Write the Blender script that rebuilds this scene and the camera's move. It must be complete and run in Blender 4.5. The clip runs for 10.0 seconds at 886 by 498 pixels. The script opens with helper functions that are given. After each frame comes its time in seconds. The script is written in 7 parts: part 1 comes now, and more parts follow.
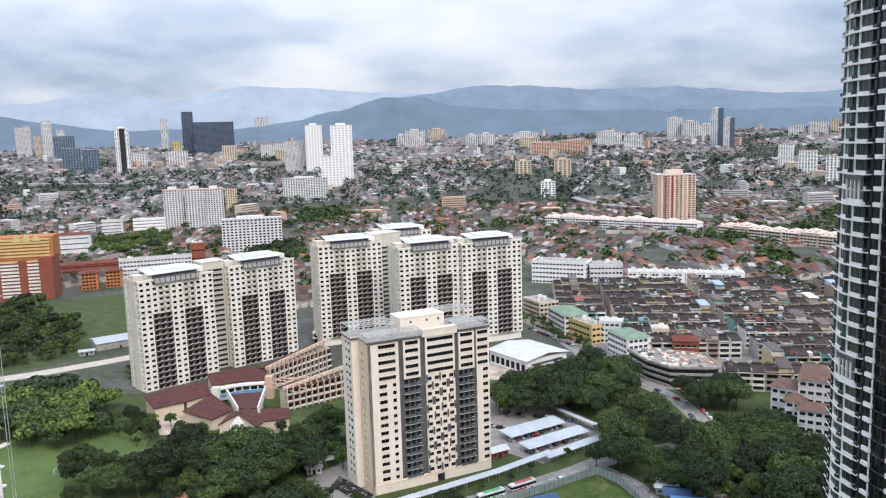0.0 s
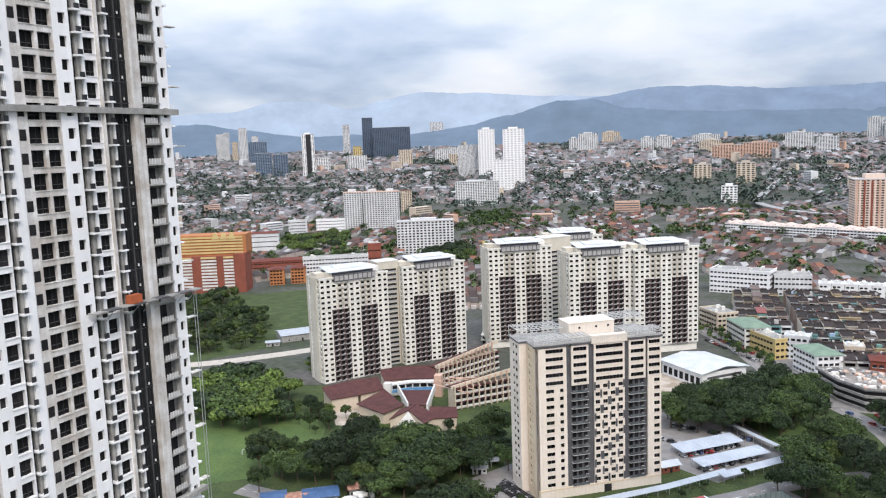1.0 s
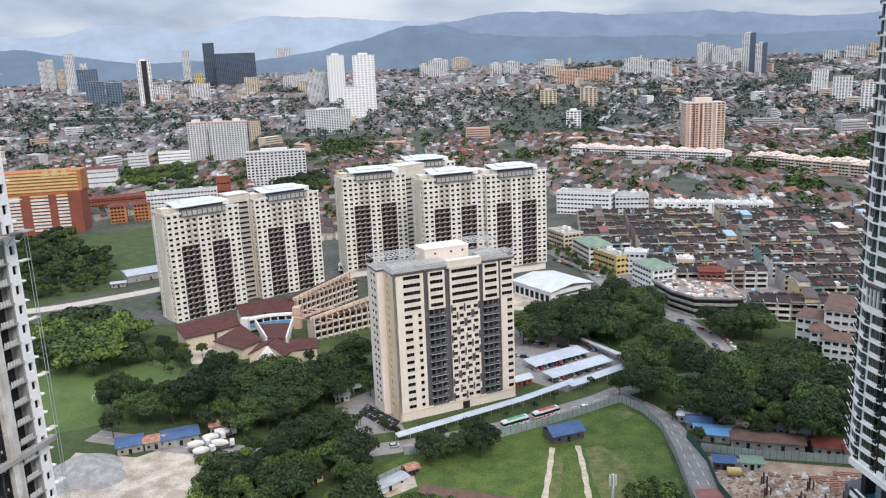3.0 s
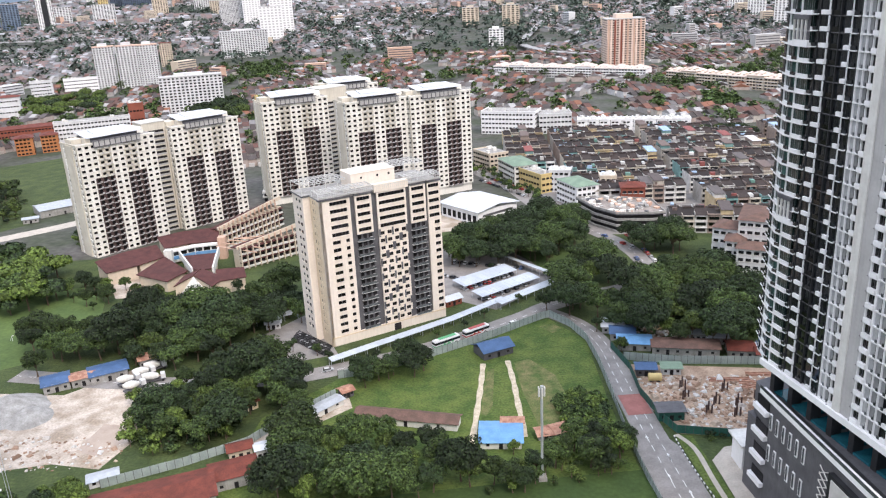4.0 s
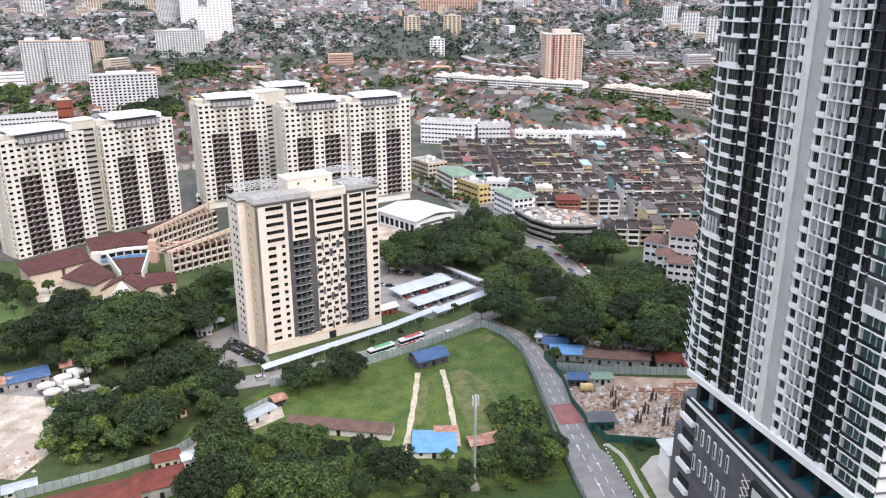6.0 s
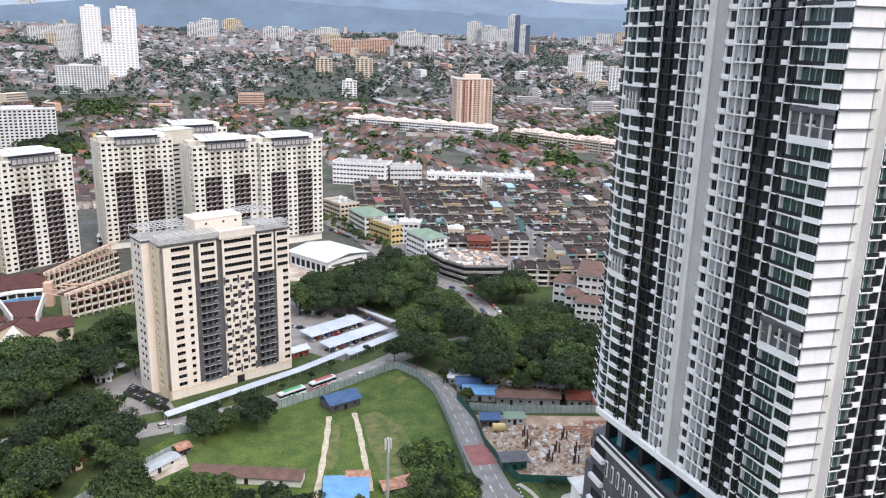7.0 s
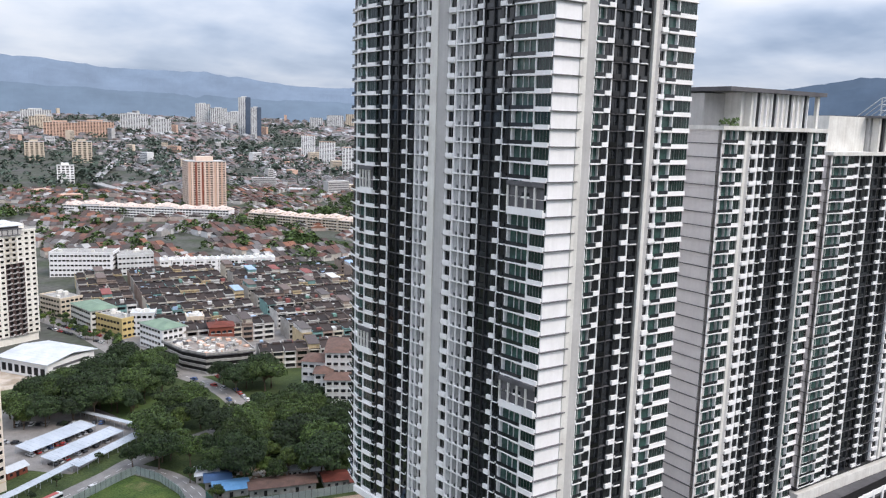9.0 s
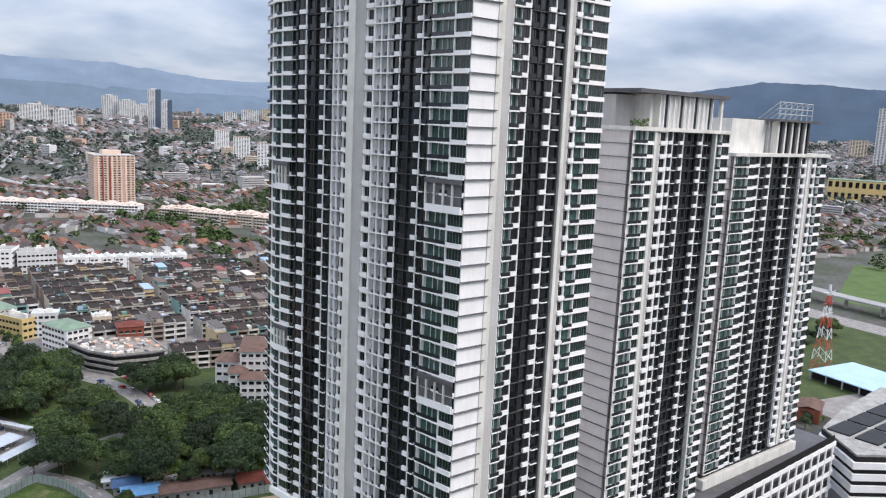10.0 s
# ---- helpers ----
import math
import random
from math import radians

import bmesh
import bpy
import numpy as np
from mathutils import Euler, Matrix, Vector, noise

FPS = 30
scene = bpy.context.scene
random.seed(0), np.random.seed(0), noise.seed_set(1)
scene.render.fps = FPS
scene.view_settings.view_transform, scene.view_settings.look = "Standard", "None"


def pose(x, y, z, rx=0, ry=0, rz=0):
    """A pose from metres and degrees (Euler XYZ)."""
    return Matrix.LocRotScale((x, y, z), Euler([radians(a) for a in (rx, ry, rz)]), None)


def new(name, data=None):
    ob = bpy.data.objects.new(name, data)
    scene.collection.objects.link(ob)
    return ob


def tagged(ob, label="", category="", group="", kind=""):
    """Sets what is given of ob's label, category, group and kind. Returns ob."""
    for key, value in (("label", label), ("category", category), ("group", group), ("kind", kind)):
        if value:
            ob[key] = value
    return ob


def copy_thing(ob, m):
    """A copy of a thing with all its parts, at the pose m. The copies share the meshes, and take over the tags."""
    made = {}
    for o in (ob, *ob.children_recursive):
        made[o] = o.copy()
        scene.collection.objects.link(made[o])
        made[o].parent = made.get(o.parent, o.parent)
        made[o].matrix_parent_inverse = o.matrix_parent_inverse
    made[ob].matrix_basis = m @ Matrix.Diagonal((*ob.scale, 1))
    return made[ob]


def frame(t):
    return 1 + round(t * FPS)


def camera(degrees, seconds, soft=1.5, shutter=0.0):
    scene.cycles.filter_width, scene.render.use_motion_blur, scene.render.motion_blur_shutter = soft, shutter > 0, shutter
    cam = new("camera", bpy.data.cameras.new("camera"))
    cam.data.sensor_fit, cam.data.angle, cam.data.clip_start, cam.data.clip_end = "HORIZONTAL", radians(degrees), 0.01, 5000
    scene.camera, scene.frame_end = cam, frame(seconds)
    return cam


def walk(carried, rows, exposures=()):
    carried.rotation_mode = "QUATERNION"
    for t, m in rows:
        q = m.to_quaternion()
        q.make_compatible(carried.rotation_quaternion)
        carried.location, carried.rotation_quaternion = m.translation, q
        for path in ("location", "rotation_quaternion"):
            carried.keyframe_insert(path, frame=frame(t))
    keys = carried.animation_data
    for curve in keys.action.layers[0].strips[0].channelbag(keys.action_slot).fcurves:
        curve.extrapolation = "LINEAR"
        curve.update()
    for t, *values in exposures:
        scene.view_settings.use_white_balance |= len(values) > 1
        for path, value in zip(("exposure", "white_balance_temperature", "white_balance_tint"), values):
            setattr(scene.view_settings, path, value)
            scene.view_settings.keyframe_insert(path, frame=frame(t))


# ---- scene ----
EYE = (0.0, 0.0, 136.0)  # a balcony about forty storeys up
cam = camera(58.5, 10.0, soft=1.2)
# seconds, yaw, pitch, roll
ROWS = [
    (0.0, 0.022, -8.158, -1.646),
    (0.5, 8.574, -8.494, -1.911),
    (1.0, 12.374, -7.501, -2.082),
    (1.5, 11.937, -7.245, -2.101),
    (2.0, 10.217, -7.514, -2.085),
    (2.5, 6.721, -8.756, -2.036),
    (3.0, 1.980, -13.046, -2.297),
    (3.2, 0.496, -15.154, -2.497),
    (4.5, -4.889, -19.786, -2.504),
    (5.0, -6.591, -21.004, -1.566),
    (6.3, -8.774, -17.284, 0.526),
    (6.5, -9.853, -16.716, 0.851),
    (7.0, -14.609, -15.305, 1.590),
    (7.5, -23.876, -13.707, 2.533),
    (8.0, -29.664, -12.062, 2.175),
    (8.5, -31.000, -10.435, 0.928),
    (9.0, -33.274, -9.120, 1.618),
    (9.5, -37.148, -8.800, 2.488),
    (10.0, -39.292, -9.129, 2.518),
]
walk(cam, [(t, pose(*EYE, 90 + pitch, 0, yaw) @ pose(0, 0, 0, 0, 0, roll)) for t, yaw, pitch, roll in ROWS],
     exposures=[(0.0, 0.02, 6350, 14), (2.5, 0.03, 6350, 14), (3.0, -0.08, 6350, 14), (4.5, 0.34, 6550, 18), (5.0, 0.33, 6550, 18), (6.5, 0.26, 6400, 17), (7.5, 0.10, 6400, 15), (9.0, 0.02, 6400, 15), (10.0, 0.02, 6400, 15)])

# ---- sky and sun ----
SUN_EL, SUN_AZ = 48.0, 154.0
world = bpy.data.worlds.new("world")
scene.world = world
world.use_nodes = True
wn, wl = world.node_tree.nodes, world.node_tree.links
wn.clear()


def wnode(kind, **inputs):
    n = wn.new(kind)
    for k, v in inputs.items():
        n.inputs[k.replace("_", " ")].default_value = v
    return n


sky = wn.new("ShaderNodeTexSky")
sky.sky_type, sky.sun_disc = "NISHITA", False
sky.sun_elevation, sky.sun_rotation = radians(SUN_EL), radians(SUN_AZ)
sky.dust_density, sky.air_density = 2.0, 1.0
sky_bg = wnode("ShaderNodeBackground", Strength=0.10)
wl.new(sky.outputs["Color"], sky_bg.inputs["Color"])
# the cloud deck: noise over the direction, flattened towards the horizon
wc = wn.new("ShaderNodeTexCoord")
sep = wn.new("ShaderNodeSeparateXYZ")
wl.new(wc.outputs["Generated"], sep.inputs[0])
addz = wn.new("ShaderNodeMath")
addz.operation = "ADD"
addz.inputs[1].default_value = 0.22
wl.new(sep.outputs["Z"], addz.inputs[0])
flat = []
for axis in ("X", "Y"):
    d = wn.new("ShaderNodeMath")
    d.operation = "DIVIDE"
    wl.new(sep.outputs[axis], d.inputs[0])
    wl.new(addz.outputs[0], d.inputs[1])
    flat.append(d)
comb = wn.new("ShaderNodeCombineXYZ")
wl.new(flat[0].outputs[0], comb.inputs[0])
wl.new(flat[1].outputs[0], comb.inputs[1])
cl1 = wnode("ShaderNodeTexNoise", Scale=0.55, Detail=6.0, Roughness=0.5, Distortion=0.3)
cl2 = wnode("ShaderNodeTexNoise", Scale=1.6, Detail=5.0, Roughness=0.5, Distortion=0.2)
for c in (cl1, cl2):
    wl.new(comb.outputs[0], c.inputs["Vector"])
mixn = wn.new("ShaderNodeMath")
mixn.operation = "MULTIPLY_ADD"
mixn.inputs[1].default_value = 0.45
wl.new(cl2.outputs["Fac"], mixn.inputs[0])
wl.new(cl1.outputs["Fac"], mixn.inputs[2])
cramp = wn.new("ShaderNodeValToRGB")
el = cramp.color_ramp.elements
el[0].position, el[0].color = 0.56, (0.33, 0.43, 0.58, 1)
el[1].position, el[1].color = 0.89, (1.0, 1.0, 1.0, 1)
for pos, col in ((0.65, (0.52, 0.62, 0.76, 1)), (0.75, (0.76, 0.83, 0.91, 1))):
    e = el.new(pos)
    e.color = col
wl.new(mixn.outputs[0], cramp.inputs[0])
cloud_bg = wnode("ShaderNodeBackground", Strength=0.80)
wl.new(cramp.outputs[0], cloud_bg.inputs["Color"])
# an overcast sky is about three times as bright overhead as at the horizon
up = wn.new("ShaderNodeMath")
up.operation, up.use_clamp = "MULTIPLY", False
up.inputs[1].default_value = 1.9
clampz = wn.new("ShaderNodeMath")
clampz.operation = "MAXIMUM"
clampz.inputs[1].default_value = 0.0
wl.new(sep.outputs["Z"], clampz.inputs[0])
wl.new(clampz.outputs[0], up.inputs[0])
lift_n = wn.new("ShaderNodeMath")
lift_n.operation = "ADD"
lift_n.inputs[1].default_value = 0.93
wl.new(up.outputs[0], lift_n.inputs[0])
wl.new(lift_n.outputs[0], cloud_bg.inputs["Strength"])
wmix = wnode("ShaderNodeMixShader", Fac=0.82)
wl.new(sky_bg.outputs[0], wmix.inputs[1])
wl.new(cloud_bg.outputs[0], wmix.inputs[2])
wout = wn.new("ShaderNodeOutputWorld")
wl.new(wmix.outputs[0], wout.inputs[0])

sun_data = bpy.data.lights.new("sun", "SUN")
sun_data.energy, sun_data.angle, sun_data.color = 2.0, radians(18), (1.0, 0.93, 0.82)
sun = new("sun", sun_data)
sun.matrix_world = pose(0, 0, 400, 90 - SUN_EL, 0, 180 - SUN_AZ)

# ---- materials ----
def mat(name, c1, c2=None, rough=0.8, size=1.0, fine=0.15, bump=0.0, metal=0.0, island=0.0, ob_rand=0.0, streak=0.0, spec=0.3, glow=None):
    """A weathered surface: colours c1 to c2 in patches of `size` metres, a finer grain, streaks down walls, and a shade of its own for each piece."""
    m = bpy.data.materials.new(name)
    m.use_nodes = True
    nt = m.node_tree
    n, l = nt.nodes, nt.links
    b = n["Principled BSDF"]
    b.inputs["Roughness"].default_value, b.inputs["Metallic"].default_value = rough, metal
    b.inputs["Specular IOR Level"].default_value = spec
    if c2 is None:
        c2 = tuple(v * 0.82 for v in c1)
    geo = n.new("ShaderNodeNewGeometry")
    big = n.new("ShaderNodeTexNoise")
    big.inputs["Scale"].default_value, big.inputs["Detail"].default_value = 1.0 / size, 5.0
    l.new(geo.outputs["Position"], big.inputs["Vector"])
    ramp = n.new("ShaderNodeValToRGB")
    ramp.color_ramp.elements[0].position, ramp.color_ramp.elements[0].color = 0.35, (*c2, 1)
    ramp.color_ramp.elements[1].position, ramp.color_ramp.elements[1].color = 0.65, (*c1, 1)
    l.new(big.outputs["Fac"], ramp.inputs[0])
    col = ramp.outputs[0]
    grain = n.new("ShaderNodeTexNoise")
    grain.inputs["Scale"].default_value, grain.inputs["Detail"].default_value = 9.0 / size, 3.0
    l.new(geo.outputs["Position"], grain.inputs["Vector"])

    def value(src, lo, hi, col):
        r = n.new("ShaderNodeMapRange")
        r.inputs["From Min"].default_value, r.inputs["From Max"].default_value = 0.25, 0.75
        r.inputs["To Min"].default_value, r.inputs["To Max"].default_value = lo, hi
        l.new(src, r.inputs["Value"])
        h = n.new("ShaderNodeHueSaturation")
        l.new(r.outputs[0], h.inputs["Value"])
        l.new(col, h.inputs["Color"])
        return h.outputs[0]

    col = value(grain.outputs["Fac"], 1 - fine, 1 + fine, col)
    if streak:
        mp = n.new("ShaderNodeMapping")
        mp.inputs["Scale"].default_value = (1.3, 1.3, 0.06)
        l.new(geo.outputs["Position"], mp.inputs["Vector"])
        sn = n.new("ShaderNodeTexNoise")
        sn.inputs["Scale"].default_value, sn.inputs["Detail"].default_value = 1.0, 4.0
        l.new(mp.outputs[0], sn.inputs["Vector"])
        col = value(sn.outputs["Fac"], 1 - streak, 1 + streak * 0.4, col)
    if island:
        col = value(geo.outputs["Random Per Island"], 1 - island, 1 + island, col)
    if ob_rand:
        oi = n.new("ShaderNodeObjectInfo")
        col = value(oi.outputs["Random"], 1 - ob_rand, 1 + ob_rand, col)
    l.new(col, b.inputs["Base Color"])
    if bump:
        bp = n.new("ShaderNodeBump")
        bp.inputs["Strength"].default_value, bp.inputs["Distance"].default_value = bump, 0.1 * size
        l.new(grain.outputs["Fac"], bp.inputs["Height"])
        l.new(bp.outputs[0], b.inputs["Normal"])
    if glow:
        b.inputs["Emission Color"].default_value = (*glow[0], 1)
        b.inputs["Emission Strength"].default_value = glow[1]
    return m


def palette_mat(name, colours, rough=0.85, fine=0.2, size=3.0, by_object=False):
    """One of several colours for each piece, weathered."""
    m = mat(name, (1, 1, 1), (0.8, 0.8, 0.8), rough, size, fine)
    n, l = m.node_tree.nodes, m.node_tree.links
    if by_object:
        src = n.new("ShaderNodeObjectInfo").outputs["Random"]
    else:
        src = n.new("ShaderNodeNewGeometry").outputs["Random Per Island"]
    r = n.new("ShaderNodeValToRGB")
    r.color_ramp.interpolation = "CONSTANT"
    e = r.color_ramp.elements
    e[0].color = (*colours[0], 1)
    e[1].position, e[1].color = 1.0 / len(colours), (*colours[1], 1)
    for i, c in enumerate(colours[2:], 2):
        x = e.new(i / len(colours))
        x.color = (*c, 1)
    l.new(src, r.inputs[0])
    mx = n.new("ShaderNodeMix")
    mx.data_type, mx.blend_type = "RGBA", "MULTIPLY"
    mx.inputs["Factor"].default_value = 1.0
    b = n["Principled BSDF"]
    old = b.inputs["Base Color"].links[0].from_socket
    l.new(old, mx.inputs["A"])
    l.new(r.outputs[0], mx.inputs["B"])
    l.new(mx.outputs["Result"], b.inputs["Base Color"])
    return m


def glass_mat(name, tint, rough=0.12, rand=0.5):
    m = mat(name, tint, tuple(v * 0.5 for v in tint), rough, 2.5, 0.3, ob_rand=0.0, island=rand, spec=0.6)
    return m

# ---- building blocks ----
class Mesh:
    """Collects faces, with a material for each, and becomes one mesh object."""

    def __init__(self):
        self.v, self.f, self.m, self.mats = [], [], [], []

    def slot(self, material):
        if material not in self.mats:
            self.mats.append(material)
        return self.mats.index(material)

    def face(self, pts, material):
        i = len(self.v)
        self.v += [tuple(p) for p in pts]
        self.f.append(tuple(range(i, i + len(pts))))
        self.m.append(self.slot(material))

    def solid(self, low, high, material, top=None, bottom=True):
        """A prism between two rings of equal length, low one counter-clockwise from above."""
        i, n = len(self.v), len(low)
        self.v += [tuple(p) for p in low] + [tuple(p) for p in high]
        s = self.slot(material)
        for k in range(n):
            j = (k + 1) % n
            self.f.append((i + k, i + j, i + n + j, i + n + k))
            self.m.append(s)
        self.f.append(tuple(range(i + n, i + 2 * n)))
        self.m.append(self.slot(top) if top else s)
        if bottom:
            self.f.append(tuple(range(i + n - 1, i - 1, -1)))
            self.m.append(s)

    def box(self, x0, x1, y0, y1, z0, z1, material, top=None, at=None, bottom=True):
        low = [(x0, y0, z0), (x1, y0, z0), (x1, y1, z0), (x0, y1, z0)]
        high = [(x, y, z1) for x, y, _ in low]
        if at is not None:
            low, high = [at @ Vector(p) for p in low], [at @ Vector(p) for p in high]
        self.solid(low, high, material, top, bottom)

    def prism(self, ring, z0, z1, material, top=None):
        self.solid([(x, y, z0) for x, y in ring], [(x, y, z1) for x, y in ring], material, top)

    def gable(self, x0, x1, y0, y1, z0, z1, wall, roof, rise, over=0.5, at=None):
        """A house body under a ridge roof along x."""
        at = at or Matrix()
        q = lambda *p: at @ Vector(p)
        self.box(x0, x1, y0, y1, z0, z1, wall, at=at)
        ym, t = (y0 + y1) / 2, 0.2
        for xa in (x0, x1):
            self.face([q(xa, y0, z1), q(xa, y1, z1), q(xa, ym, z1 + rise)], wall)
        k = rise / (ym - y0)
        for ya, s in ((y0 - over, 1), (y1 + over, -1)):
            a, b = (x0 - over, x1 + over) if s > 0 else (x1 + over, x0 - over)
            za = z1 - over * k
            self.solid([q(a, ya, za), q(b, ya, za), q(b, ym, z1 + rise), q(a, ym, z1 + rise)],
                       [q(a, ya, za + t), q(b, ya, za + t), q(b, ym, z1 + rise + t), q(a, ym, z1 + rise + t)], roof)

    def hip(self, x0, x1, y0, y1, z0, z1, wall, roof, rise, over=0.6, at=None):
        at = at or Matrix()
        q = lambda *p: at @ Vector(p)
        if wall:
            self.box(x0, x1, y0, y1, z0, z1, wall, at=at)
        x0, x1, y0, y1 = x0 - over, x1 + over, y0 - over, y1 + over
        h = min(x1 - x0, y1 - y0) / 2
        if x1 - x0 >= y1 - y0:
            r0, r1 = q(x0 + h, (y0 + y1) / 2, z1 + rise), q(x1 - h + 0.01, (y0 + y1) / 2, z1 + rise)
            a, b, c, d = q(x0, y0, z1), q(x1, y0, z1), q(x1, y1, z1), q(x0, y1, z1)
        else:
            r0, r1 = q((x0 + x1) / 2, y0 + h, z1 + rise), q((x0 + x1) / 2, y1 - h + 0.01, z1 + rise)
            a, b, c, d = q(x1, y0, z1), q(x1, y1, z1), q(x0, y1, z1), q(x0, y0, z1)
        self.face([a, b, r1, r0], roof)
        self.face([b, c, r1], roof)
        self.face([c, d, r0, r1], roof)
        self.face([d, a, r0], roof)
        self.face([d, c, b, a], roof)

    def rod(self, a, b, r, material, n=6):
        a, b = Vector(a), Vector(b)
        w = (b - a).normalized()
        u = w.orthogonal().normalized()
        t = w.cross(u)
        ring = [math.cos(k * 2 * math.pi / n) * u * r + math.sin(k * 2 * math.pi / n) * t * r for k in range(n)]
        self.solid([a + p for p in ring], [b + p for p in ring], material)

    def data(self, name):
        me = bpy.data.meshes.new(name)
        me.from_pydata(self.v, [], self.f)
        for m in self.mats:
            me.materials.append(m)
        me.polygons.foreach_set("material_index", self.m)
        me.update()
        return me


def thing(name, label, category, group="", kind="", at=None, mesh=None):
    ob = new(name, mesh.data(name) if isinstance(mesh, Mesh) else mesh)
    if at is not None:
        ob.matrix_world = at
    return tagged(ob, label, category, group, kind)


def part(name, mesh, parent, label="", at=None, kind=""):
    """One mesh object under a thing or a part, at a pose in its parent's own space."""
    ob = new(name, mesh.data(name) if isinstance(mesh, Mesh) else mesh)
    ob.parent = parent
    if at is not None:
        ob.matrix_basis = at
    return tagged(ob, label, kind=kind)


def wall_frame(a, b, z=0.0):
    """Axes on a wall from a to b (plan): x along it, y into it, z up. Seen from outside, a is on the left."""
    d = Vector((b[0] - a[0], b[1] - a[1], 0)).normalized()
    m = Matrix.Identity(4)
    m.col[0][:3], m.col[1][:3], m.col[2][:3] = d, (-d.y, d.x, 0), (0, 0, 1)
    m.col[3][:3] = (a[0], a[1], z)
    return m


def span(a, b):
    return math.hypot(b[0] - a[0], b[1] - a[1])

# ---- colours ----
WHITE = mat("white_paint", (0.87, 0.86, 0.86), (0.80, 0.79, 0.78), 0.7, 6.0, 0.03, streak=0.05)
OFFWHITE = mat("offwhite_paint", (0.74, 0.73, 0.69), (0.62, 0.60, 0.56), 0.75, 5.0, 0.06, streak=0.14)
GREYWALL = mat("grey_paint", (0.50, 0.49, 0.48), (0.43, 0.42, 0.41), 0.75, 6.0, 0.05, streak=0.10)
CHAR = mat("charcoal_paint", (0.030, 0.031, 0.033), (0.020, 0.021, 0.023), 0.6, 4.0, 0.15, streak=0.15)
SLATE = mat("slate_paint", (0.125, 0.122, 0.13), (0.090, 0.088, 0.095), 0.65, 4.0, 0.12, streak=0.12)
CREAM = mat("cream_paint", (0.82, 0.73, 0.64), (0.77, 0.68, 0.58), 0.75, 7.0, 0.05, streak=0.08)
PEACH = mat("peach_paint", (0.78, 0.65, 0.47), (0.72, 0.58, 0.41), 0.75, 6.0, 0.06, streak=0.12)
BROWN = mat("brown_paint", (0.105, 0.066, 0.060), (0.078, 0.049, 0.045), 0.7, 3.0, 0.15, streak=0.12)
CONC = mat("concrete", (0.40, 0.39, 0.37), (0.28, 0.27, 0.25), 0.9, 3.0, 0.15, bump=0.2, streak=0.2)
DIRTYWHITE = mat("dusty_plaster", (0.74, 0.72, 0.69), (0.52, 0.47, 0.42), 0.85, 2.6, 0.10, streak=0.25)
WARMGREY = mat("warm_grey_panel", (0.72, 0.68, 0.66), (0.65, 0.61, 0.595), 0.75, 6.0, 0.04, streak=0.05)
FROST = mat("frosted_screen", (0.36, 0.36, 0.365), (0.24, 0.245, 0.25), 0.3, 3.0, 0.12, island=0.35, spec=0.5)
GREEN_GLASS = glass_mat("green_glass", (0.050, 0.105, 0.092), 0.08, 0.6)
DARK_GLASS = glass_mat("dark_glass", (0.016, 0.018, 0.021), 0.10, 0.8)
# near-black sheet that paints the unlit depth behind windows, doors and open decks
PAINTED_HOLE = mat("painted_dark_inside", (0.020, 0.018, 0.019), (0.008, 0.008, 0.009), 0.9, 1.5, 0.4, island=0.6)
RAIL_GLASS = glass_mat("railing_glass", (0.095, 0.105, 0.11), 0.15, 0.4)
STEEL = mat("galvanised_steel", (0.52, 0.54, 0.56), (0.42, 0.44, 0.46), 0.45, 2.0, 0.1, metal=0.4)
SHEET = mat("white_sheet_roof", (0.64, 0.66, 0.69), (0.52, 0.55, 0.58), 0.5, 6.0, 0.06, streak=0.05)


